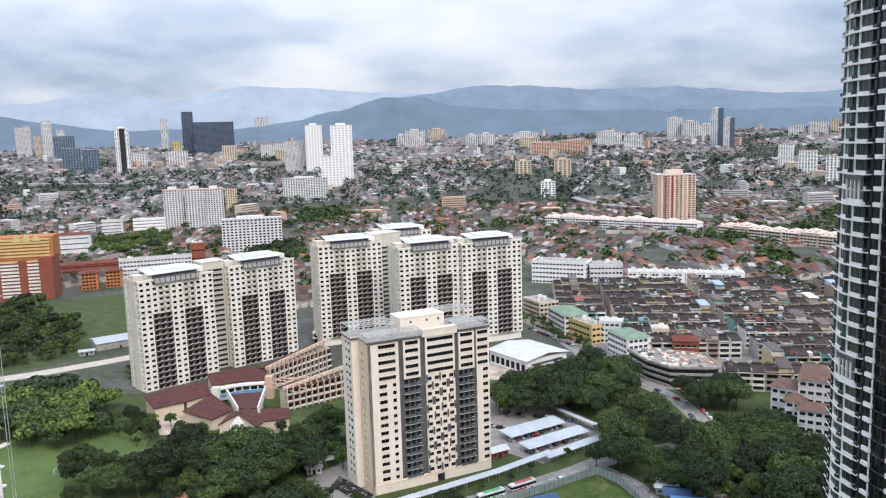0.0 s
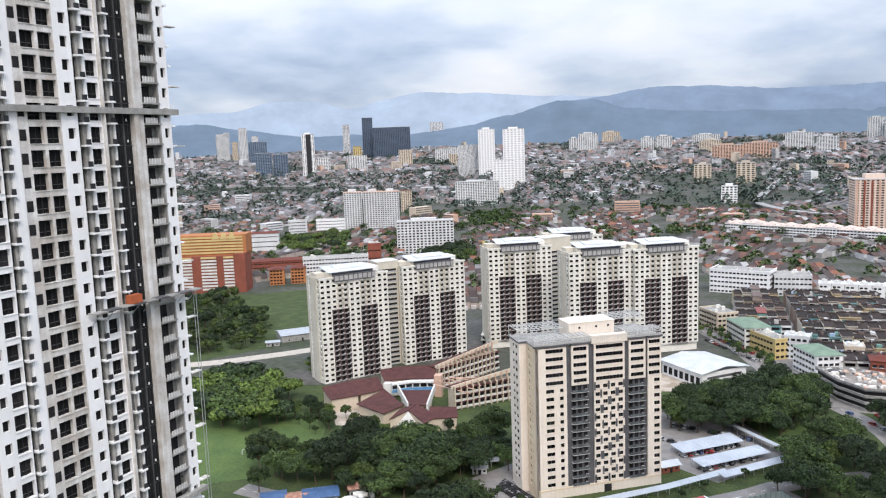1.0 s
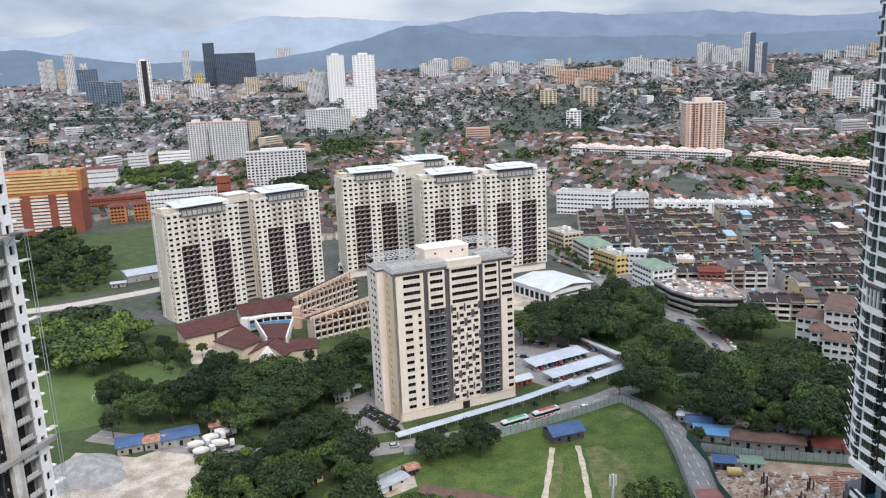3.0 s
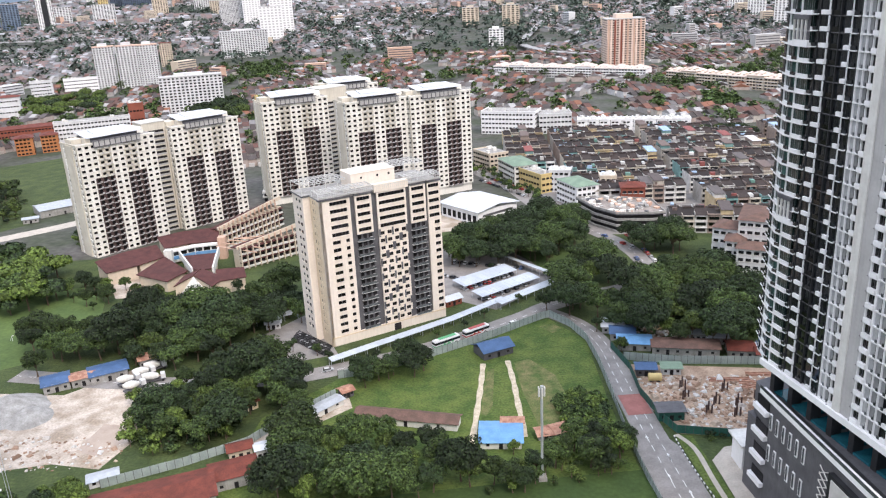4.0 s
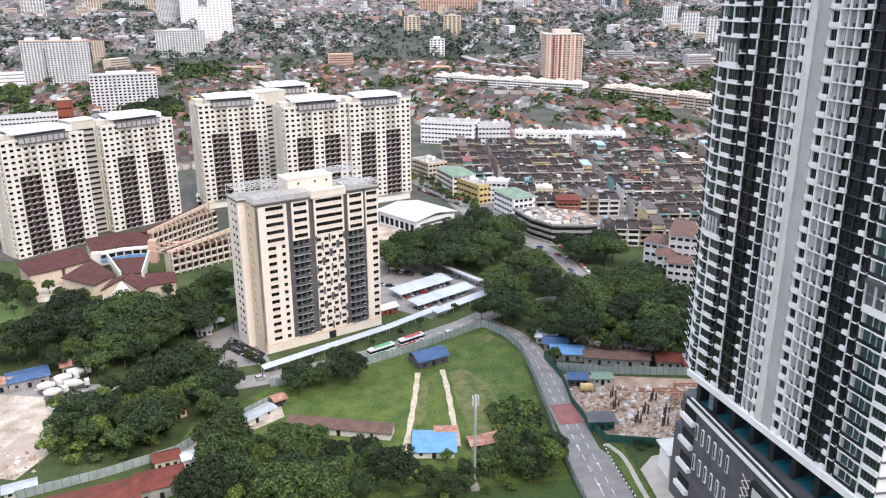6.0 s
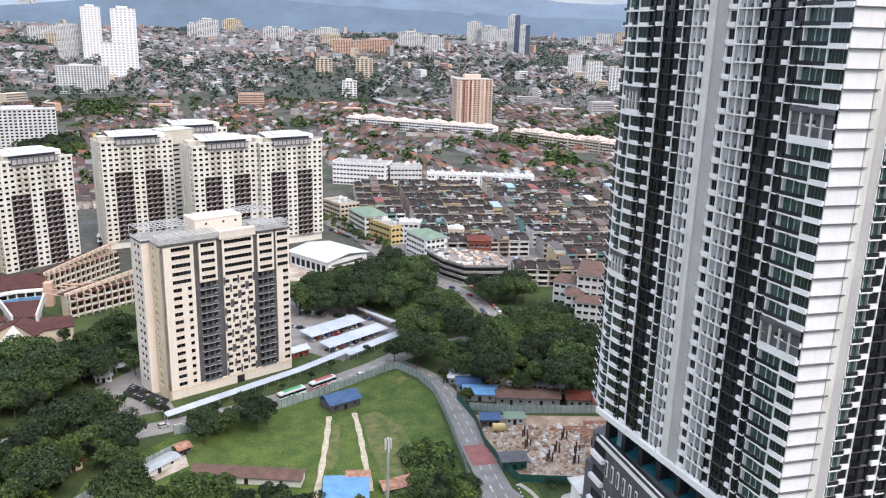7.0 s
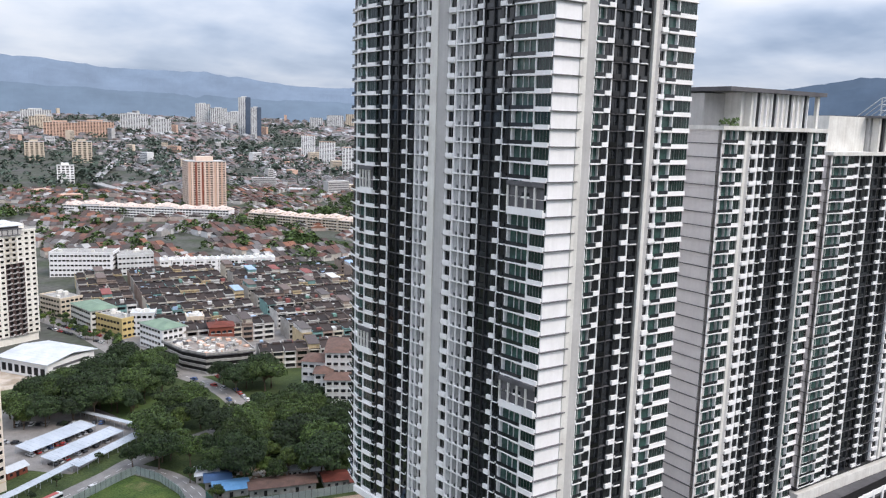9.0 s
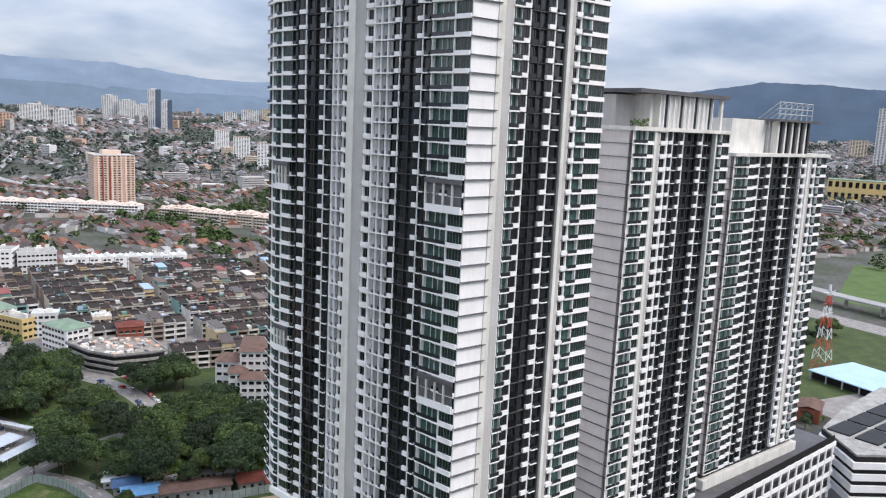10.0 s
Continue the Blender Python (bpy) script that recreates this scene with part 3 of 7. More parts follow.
part("ledge", m, raw, "dusty concrete ledge round the tower")
m = Mesh()
for i in range(9):
    a = 29.6 + i * 2.4
    m.box(a, a + 2.3, -2.2, -0.5, 113.3 + 0.04 * (i % 3), 113.5 + 0.04 * (i % 3), SLATE if i % 2 else CONC, at=f)
    m.rod(f @ Vector((a + 1, -2.1, 113.4)), f @ Vector((a + 1, -0.1, 111.6)), 0.06, STEEL)
part("scaffold_platform", m, raw, "dark scaffold platform of planks")
m = Mesh()
m.box(36.5, 38.6, -1.9, -0.6, 113.6, 114.9, mat("orange_crate", (0.45, 0.12, 0.05), None, 0.8, 0.6), at=f)
part("brick_stack", m, raw, "orange stack on the platform")
m = Mesh()
for i in range(56):
    m.box(49.5, 50.1, -0.1, 0.9, i * 3.2 + 2.9, i * 3.2 + 3.15, WHITE, at=f)
    if i % 3 == 0:
        m.box(49.6, 51.6, -0.3, 0.9, i * 3.2 + 2.9, i * 3.2 + 3.05, DIRTYWHITE, at=f)
part("slab_edge", m, raw)
m = Mesh()
for s in (51.2, 50.6):
    m.rod(f @ Vector((s, -0.6, 0)), f @ Vector((s, -0.6, 113)), 0.05, STEEL, 4)
part("hoist_cable", m, raw)

# ---- five white and brown apartment towers ----
TD = (0.77, 0.64)
SH = 3.08


TW_CREAM = mat("ivory_paint", (0.84, 0.81, 0.74), (0.74, 0.71, 0.64), 0.75, 7.0, 0.05, streak=0.10)
TW_SIDE = mat("beige_side_paint", (0.66, 0.61, 0.51), (0.57, 0.52, 0.43), 0.8, 7.0, 0.05, streak=0.14)


def tw_bay(kind, w, h):
    m = Mesh()
    wall = {"white": TW_CREAM, "brown": BROWN, "grey": TW_SIDE}[kind]
    x0, x1 = w * 0.24, w * 0.80
    za, zb = (0.75, h - 0.45) if kind == "brown" else (1.0, h - 0.7)
    m.box(0, w, 0, 0.6, 0, za, wall)
    m.box(0, w, 0, 0.6, zb, h, wall)
    m.box(0, x0, 0, 0.6, za, zb, wall)
    m.box(x1, w, 0, 0.6, za, zb, wall)
    m.box(x0, x1, 0.3, 0.5, za, zb, PAINTED_HOLE if kind != "white" else DARK_GLASS)
    if kind != "white":  # a balcony with a pale sagging rail
        m.box(0.05, w - 0.05, -0.75, 0, 0, 0.16, wall)
        m.box(0.1, w * 0.62, -0.75, -0.66, 0.16, 0.60, OFFWHITE if kind == "grey" else GREYWALL)
        m.box(w * 0.66, w * 0.95, -0.6, 0, 0.4, 1.15, GREYWALL)
    else:
        m.box(x0 - 0.1, x1 + 0.1, -0.30, 0, 0.82, 1.0, TW_CREAM)
        m.box(x1 - 0.1, x1 + 0.5, -0.45, 0, 0.35, 0.85, OFFWHITE)
    return m.data(kind + "_bay")


TW = {}
for kind in ("white", "brown", "grey"):
    TW[kind] = tw_bay(kind, 44.0 / 12, SH)
TSIDE = tw_bay("white", 3.6, SH)


def apartment_tower(lower):
    """Twelve bays wide, twenty storeys, two brown strips of balconies on the lower storeys, a lifted sheet roof."""
    w, dep, top = 44.0, 20.0, 61.6
    t = thing("apartment_tower", "ivory apartment tower with brown balcony strips and lifted sheet roof", "building", group="white and brown apartment towers")
    m = Mesh()
    m.box(0.5, w - 0.5, 1.0, dep, -5.2, top - 0.2, TW_CREAM)
    part("body", m, t)
    for k in range(20):
        for c in range(12):
            strip_here = c in (2, 3, 4, 7, 8, 9)
            kind = "white" if not strip_here else "brown" if k < lower else "grey" if c in (3, 4, 7, 8) else "white"
            part("window" if kind == "white" else "balcony", TW[kind], t, at=pose(c * w / 12, 0.35 if strip_here else 0, k * SH))
    side = wall_frame((0, dep), (0, 0))
    for k in range(20):
        for s in (3.0, 15.6):
            part("window", TSIDE, t, at=side @ pose(s, 0, k * SH))
    m = Mesh()
    for a, e, y in ((0, 3.0, 0), (6.6, 15.6, -0.6), (19.2, 20, 0)):
        m.box(a, e, y, 0.55, 0, top, TW_SIDE, at=side)
    part("side_wall", m, t)
    m = Mesh()
    m.box(-0.3, w + 0.3, -0.3, 0.3, top, top + 0.9, TW_CREAM)
    m.box(-0.3, 0.3, 0.3, dep, top, top + 0.9, TW_SIDE)
    m.box(0.3, w + 0.3, 0.3, dep, top - 0.2, top + 0.2, CONC)
    m.box(1, 7, 7, 15, top + 0.2, top + 2.8, TW_SIDE)
    m.box(6, 9, 2, 6, top + 0.2, top + 3.4, TW_SIDE)
    m.box(37, 42, 8, dep, top + 0.2, top + 3.2, TW_CREAM)
    part("parapet", m, t)
    m = Mesh()
    m.box(9, 35, -1.1, 0.4, top - 1.8, top - 1.5, SLATE)
    for i in range(27):
        m.box(9.0 + i, 9.45 + i, -1.1, -0.8, top - 1.5, top + 1.4, GREYWALL if i % 3 else SLATE)
    m.box(9, 35.6, -0.8, -0.4, top - 1.5, top + 1.4, GREYWALL)
    m.box(8.6, 36, -1.2, 0.6, top + 1.4, top + 1.8, SLATE)
    part("screen", m, t, "grey slatted roof screen")
    m = Mesh()
    # solid slate box paints the darkness under the lifted roof
    m.box(8.5, 35.5, 2.2, 17, top + 0.2, top + 3.2, SLATE)
    part("roof_void", m, t, "slate box drawn for the dark level under the lifted roof")
    m = Mesh()
    q = [(6.5, 0.6, top + 3.1), (37.5, 0.6, top + 3.1), (36.0, 18.5, top + 4.6), (8.0, 18.5, top + 4.6)]
    m.solid(q, [(x, y, z + 0.35) for x, y, z in q], SHEET)
    q = [(13, 6, top + 3.9), (31, 6, top + 3.9), (30, 16, top + 4.8), (14, 16, top + 4.8)]
    m.solid(q, [(x, y, z + 0.7) for x, y, z in q], SHEET)
    part("canopy_roof", m, t, "lifted white sheet roof")
    return t


def tower_at(o, z=0.0, a=None):
    return pose(o[0], o[1], z, 0, 0, math.degrees(math.atan2(TD[1], TD[0])) if a is None else a)


first = apartment_tower(14)
first.matrix_world = tower_at((-166, 421.5), 0, 43)
copy_thing(first, tower_at((-128.4, 465.5), 0, 40))
for o in ((-81.5, 508), (-28.0, 486), (11.5, 500), (-49, 566)):
    copy_thing(first, tower_at(o, 5.0, 24))
for o, w, d, h in (((-143, 461), 14, 12, 65.5), ((-47, 537), 22, 14, 70), ((4, 522), 12, 12, 67)):
    link = thing("lift_core", "cream stair and lift block between the apartment towers", "building", group="stair blocks")
    m = Mesh()
    m.box(0, w, 0, d, 0, h, TW_SIDE)
    m.box(-0.3, w + 0.3, -0.3, d, h, h + 0.6, OFFWHITE)
    part("body", m, link)
    for k in range(20):
        s = Mesh()
        s.box(1.5, w - 1.5, -0.2, 0.02, k * SH + 1.2, k * SH + 2.5, PAINTED_HOLE)
        s.box(1.2, w - 1.2, -0.3, 0, k * SH + 0.2, k * SH + 1.2, GREYWALL)
        part("corridor", s, link)
    link.matrix_world = tower_at(o)
pod = thing("car_park_deck", "white open car park deck below the apartment towers", "building")
m = Mesh()
for k in range(2):
    m = Mesh()
    m.box(0, 140, -4, 34, 2.6 + k * 3.2, 3.6 + k * 3.2, OFFWHITE)
    # solid near-black box paints the shade between the slabs
    m.box(1, 139, -3, 33, k * 3.2, 2.6 + k * 3.2, PAINTED_HOLE)
    part("deck", m, pod)
pod.matrix_world = pose(-90, 524, 0, 0, 0, 2.0)

# ---- the cream tower ----
CD = (0.9, 0.44)
cream = thing("apartment_block", "cream apartment block with grey balcony strips and rooftop steel pergolas", "building")
CM = wall_frame((-29.4, 286.5), (17.2, 309.3))
CW, CH, CB = 51.9, 3.08, 3.9
NST = 18


def cpart(name, m, label=""):
    return part(name, m, cream, label)


def cream_window(x0, x1, w, h, wall, k=2):
    m = Mesh()
    m.box(0, w, 0, 0.6, 0, 0.95, wall)
    m.box(0, w, 0, 0.6, h - 0.65, h, wall)
    m.box(0, x0, 0, 0.6, 0.95, h - 0.65, wall)
    m.box(x1, w, 0, 0.6, 0.95, h - 0.65, wall)
    m.box(x0, x1, 0.3, 0.5, 0.95, h - 0.65, DARK_GLASS)
    for i in range(k + 1):
        a = x0 + (x1 - x0) * i / k
        m.box(a - 0.06, a + 0.06, 0.18, 0.3, 0.95, h - 0.65, SLATE)
    m.box(x0 - 0.15, x1 + 0.15, -0.2, 0, 0.8, 0.95, wall)
    return m.data("window")


def cream_balcony(w, h):
    m = Mesh()
    m.box(0, w, 0.9, 1.0, 0, h, SLATE)
    m.box(0, w, -0.3, 0.9, 0, 0.22, GREYWALL)
    m.box(0.1, w - 0.1, -0.28, -0.22, 0.22, 1.15, RAIL_GLASS)
    m.box(0.1, w - 0.1, -0.32, -0.22, 1.15, 1.25, SLATE)
    for i in range(3):
        a = w * (i + 0.2) / 3
        m.box(a, a + w * 0.2, 0.75, 0.9, 0.4, h - 0.5, PAINTED_HOLE)
    m.box(w * 0.8, w * 0.95, 0.1, 0.7, 0.22, 1.1, GREYWALL)
    return m.data("balcony")


wide = cream_window(4.2, 11.2, 12.5, CH, CREAM, 5)
pair = cream_window(4.2, 7.4, 9.0, CH, CREAM, 2)
small = cream_window(0.7, 2.2, 3.5, CH, CREAM, 1)
double = cream_window(0.8, 6.2, 7.0, CH, CREAM, 4)
centre = cream_window(0.8, 12.0, 12.7, CH, CREAM, 8)
end_wide = cream_window(0.5, 5.2, 5.8, CH, CREAM, 4)
end_pair = cream_window(2.8, 5.2, 5.8, CH, CREAM, 2)
check = cream_window(0.5, 2.4, 3.17, CH, CREAM, 2)
strip = cream_balcony(7.0, CH)
m = Mesh()
m.box(0.5, CW - 0.5, 1.1, 21, 0, 59.6, CREAM, at=CM)
cpart("body", m)
for a, e in ((12.5, 14.5), (21.5, 23.7), (36.4, 38.2), (45.2, 46.1)):
    m = Mesh()
    m.box(a, e, 0.8, 1.2, CB, 59.6, SLATE, at=CM)
    cpart("dark_strip", m, "dark grey recessed strip")
m = Mesh()
m.box(0, CW, 0, 1.0, 0, CB, CREAM, at=CM)
m.box(0, CW, -0.15, 0, CB - 0.5, CB, PEACH, at=CM)
m.box(27.5, 30.5, -0.2, 0.4, 0, 3.0, PAINTED_HOLE, at=CM)
cpart("plinth", m)
for k in range(NST):
    z = CB + k * CH
    up = k >= NST - 5
    at = lambda s: CM @ pose(s, 0, z)
    if up:
        part("window", wide, cream, at=at(0))
        part("window", double, cream, at=at(14.5))
        part("window", centre, cream, at=at(23.7))
        part("window", double, cream, at=at(38.2))
        part("window", end_wide, cream, at=at(46.1))
    else:
        part("window", pair, cream, at=at(0))
        part("window", small, cream, at=at(9.0))
        part("balcony", strip, cream, at=at(14.5))
        part("balcony", strip, cream, at=at(38.2))
        part("window", end_pair, cream, at=at(46.1))
        for c in range(4):
            part("window", check, cream, at=at(23.7 + c * 3.17))
            if (c * 2 + k) % 3 != 1:
                s = Mesh()
                off = 2.45 if (k + c) % 2 else 0.0
                s.box(off, off + 0.7, -0.16, 0.0, 0.3, CH + 0.4, SLATE)
                part("dark_panel", s, cream, at=at(23.7 + c * 3.17))
side = CM @ wall_frame((0, 21), (0, 0))
sm = cream_window(0.9, 1.9, 2.6, CH, PEACH, 1)
ss = cream_window(0.7, 1.3, 2.2, CH, PEACH, 1)
m = Mesh()
m.box(0, 11.2, -2.8, 1.2, 0, 59.6, CREAM, at=side)
m.box(11.2, 13.0, 0.1, 1.2, 0, 59.6, PEACH, at=side)
m.box(17.8, 21, 0.0, 1.2, 0, 59.6, PEACH, at=side)
m.box(13.0, 17.8, 0.0, 1.2, 0, CB, PEACH, at=side)
m.box(13.0, 17.8, 0.5, 1.2, CB, 59.6, PEACH, at=side)
cpart("side_wall", m)
wing = CM @ wall_frame((-2.8, 9.8), (0, 9.8))
for k in range(NST):
    part("window", sm, cream, at=side @ pose(13.0, 0, CB + k * CH))
    part("window", ss, cream, at=side @ pose(15.6, 0, CB + k * CH))
    s = Mesh()
    s.box(4.5, 5.6, -2.95, -2.78, CB + k * CH + 1.1, CB + k * CH + 2.1, DARK_GLASS, at=side)
    s.box(7.6, 9.0, -2.95, -2.78, CB + k * CH + 1.0, CB + k * CH + 2.2, DARK_GLASS, at=side)
    s.box(4.3, 9.2, -3.05, -2.79, CB + k * CH + 0.85, CB + k * CH + 1.0, CREAM, at=side)
    part("window", s, cream)
m = Mesh()
for a, e in ((-0.4, 12.8), (14.3, 22.0), (38.0, 45.4), (45.9, CW + 0.4)):
    m.box(a, e, -0.5, 1.2, 59.7, 60.4, SLATE, top=CONC, at=CM)
m.box(-3.2, 9.0, 9.4, 21.4, 59.7, 60.4, SLATE, top=CONC, at=CM)
cpart("eaves", m, "dark grey eaves")
m = Mesh()
m.box(-0.4, CW + 0.4, -0.2, 0.2, 60.5, 61.2, GREYWALL, at=CM)
m.box(0, CW, 0.4, 21, 59.6, 60.3, CONC, at=CM)
m.box(22.6, 37.4, -0.4, 2.0, 59.4, 62.5, CREAM, at=CM)
cpart("roof_deck", m)
m = Mesh()
m.box(17, 36, 8, 18, 60.3, 65.8, CREAM, at=CM)
m.box(16.8, 36.2, 7.8, 18.2, 65.8, 66.1, CREAM, at=CM)
for a in (21, 28, 33):
    m.box(a, a + 0.8, 7.9, 8.05, 63.6, 64.4, PAINTED_HOLE, at=CM)
m.box(38, 42, 5, 9, 60.3, 62.3, GREYWALL, at=CM)
m.box(12, 14.5, 4, 7, 60.3, 61.8, GREYWALL, at=CM)
cpart("penthouse", m)
PERG = mat("pergola_steel", (0.62, 0.62, 0.60), (0.5, 0.5, 0.48), 0.5, 1.5, 0.1)
for x0, x1, y0, y1, zz in ((-3, 15, 9, 21, 64.5), (0, 22, 0, 7.0, 62.6), (37, CW, 0, 7.0, 62.8), (36, 50, 10, 21, 66.0)):
    m = Mesh()
    nx = int((x1 - x0) / 1.6)
    for i in range(nx + 1):
        a = x0 + (x1 - x0) * i / nx
        m.box(a - 0.09, a + 0.09, y0, y1, zz, zz + 0.25, PERG, at=CM)
        if i % 3 == 0:
            for yy in (y0, y1 - 0.2):
                m.box(a - 0.1, a + 0.1, yy, yy + 0.2, 60.3, zz, PERG, at=CM)
    for j in range(5):
        yy = y0 + (y1 - y0) * j / 4
        m.box(x0, x1, yy - 0.09, yy + 0.09, zz - 0.25, zz, PERG, at=CM)
    cpart("pergola", m, "pale steel roof pergola")
m = Mesh()
for i in range(60):
    a = -0.2 + i * CW / 59
    m.box(a, a + 0.08, -0.5, -0.42, 60.5, 62.0, PERG, at=CM)
m.box(-0.2, CW, -0.5, -0.42, 61.9, 62.0, PERG, at=CM)
cpart("railing", m)

# ---- the ground ----
def rise(r):
    return 0.0 if r < 1300 else 125.0 * ((r - 1300) / 3300.0) ** 1.3


def land(x, y):
    return rise(math.hypot(x, y))


EARTH = mat("town_ground", (0.050, 0.062, 0.036), (0.10, 0.095, 0.09), 0.95, 40.0, 0.35)
GRASS = mat("grass", (0.068, 0.092, 0.030), (0.040, 0.060, 0.021), 0.95, 9.0, 0.35, bump=0.5)
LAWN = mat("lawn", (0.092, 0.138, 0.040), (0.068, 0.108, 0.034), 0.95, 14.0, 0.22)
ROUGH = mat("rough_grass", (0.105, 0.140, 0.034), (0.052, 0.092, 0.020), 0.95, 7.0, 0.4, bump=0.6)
# darker copy of the grass, with shade put into the green
MEADOW = mat("shade_tinted_grass", (0.046, 0.078, 0.020), (0.032, 0.058, 0.016), 0.95, 12.0, 0.25)
ASPH = mat("asphalt", (0.275, 0.258, 0.245), (0.21, 0.196, 0.186), 0.9, 5.0, 0.15)
PAVE = mat("paving", (0.50, 0.45, 0.39), (0.41, 0.37, 0.32), 0.9, 4.0, 0.15)
SAND = mat("pale_gravel", (0.54, 0.47, 0.40), (0.31, 0.25, 0.19), 0.95, 7.0, 0.25, bump=0.4)
DIRT = mat("site_dirt", (0.46, 0.34, 0.25), (0.30, 0.21, 0.15), 0.95, 5.0, 0.35, bump=0.6)
MUD = mat("muddy_water", (0.42, 0.34, 0.27), (0.36, 0.28, 0.22), 0.25, 5.0, 0.08)
REDROAD = mat("red_road_coating", (0.34, 0.145, 0.13), (0.27, 0.115, 0.10), 0.9, 3.0, 0.12)
LINE = mat("road_paint", (0.75, 0.75, 0.72), (0.62, 0.62, 0.60), 0.8, 1.0, 0.1)
TRACKDIRT = mat("dirt_track", (0.58, 0.50, 0.38), (0.42, 0.36, 0.26), 0.95, 2.0, 0.3)

m = Mesh()
N, radii = 120, [0, 60, 150, 300, 500, 800, 1150, 1300, 1500, 1750, 2050, 2400, 2800, 3250, 3700, 4150, 4600, 4850]
pts = [[(math.cos(2 * math.pi * i / N) * r, math.sin(2 * math.pi * i / N) * r, rise(r)) for i in range(N)] for r in radii[1:]]
m.v = [(0, 0, 0)] + [p for ring in pts for p in ring]
s = m.slot(EARTH)
for i in range(N):
    m.f.append((0, 1 + i, 1 + (i + 1) % N))
    for k in range(len(pts) - 1):
        a, b = 1 + k * N, 1 + (k + 1) * N
        m.f.append((a + i, b + i, b + (i + 1) % N, a + (i + 1) % N))
m.m = [s] * len(m.f)
ground = thing("ground", "flat town ground of grass and earth reaching the hills", "ground", kind="structure", mesh=m)


def patch(name, ring, material, label, category="ground", z=0.06):
    area = sum(a[0] * b[1] - b[0] * a[1] for a, b in zip(ring, ring[1:] + ring[:1]))
    if area < 0:
        ring = ring[::-1]
    m = Mesh()
    m.prism(ring, -0.3, z, material)
    return thing(name, label, category, kind="structure", mesh=m)


def ribbon(line, width):
    """The outline of a strip along a line."""
    left, right = [], []
    for i, p in enumerate(line):
        a, b = line[max(0, i - 1)], line[min(len(line) - 1, i + 1)]
        d = Vector((b[0] - a[0], b[1] - a[1])).normalized()
        w = (width[i] if isinstance(width, (list, tuple)) else width) / 2
        left.append((p[0] - d.y * w, p[1] + d.x * w))
        right.append((p[0] + d.y * w, p[1] - d.x * w))
    return left, right


def smooth(line, n=6):
    out = []
    for i in range(len(line) - 1):
        p0, p1, p2, p3 = line[max(0, i - 1)], line[i], line[i + 1], line[min(len(line) - 1, i + 2)]
        for k in range(n):
            t = k / n
            out.append(tuple(0.5 * (2 * p1[j] + (p2[j] - p0[j]) * t + (2 * p0[j] - 5 * p1[j] + 4 * p2[j] - p3[j]) * t * t + (3 * p1[j] - p0[j] - 3 * p2[j] + p3[j]) * t ** 3) for j in (0, 1)))
    return out + [line[-1]]


def strip_mesh(line, width, z0, z1, material, lift=None):
    l, r = ribbon(line, width)
    m = Mesh()
    for i in range(len(line) - 1):
        q = [r[i], r[i + 1], l[i + 1], l[i]]
        hz = [lift(*p) if lift else 0.0 for p in q]
        m.solid([(p[0], p[1], z0 + h) for p, h in zip(q, hz)], [(p[0], p[1], z1 + h) for p, h in zip(q, hz)], material)
    return m


def road(line, width, label, z=0.10, material=None, dashes=(), edges=True, lift=None):
    line = smooth(line)
    r = thing("road", label, "road", kind="structure", mesh=strip_mesh(line, width, -0.3, z, material or ASPH, lift))
    m = Mesh()
    for off in dashes:
        run = 0.0
        for a, b in zip(line, line[1:]):
            d = span(a, b)
            if d < 1e-6:
                continue
            f = wall_frame(a, b)
            k = 0.0
            while k < d:
                if int((run + k) / 3.0) % 2 == 0:
                    e = min(d, k + 3.0 - (run + k) % 3.0)
                    m.box(k, e, off - 0.09, off + 0.09, z, z + 0.03, LINE, at=f)
                k += 3.0 - (run + k) % 3.0 + 1e-4
            run += d
    if m.v:
        part("lane_dash", m, r, "white dashed lane lines", kind="stuff")
    return r


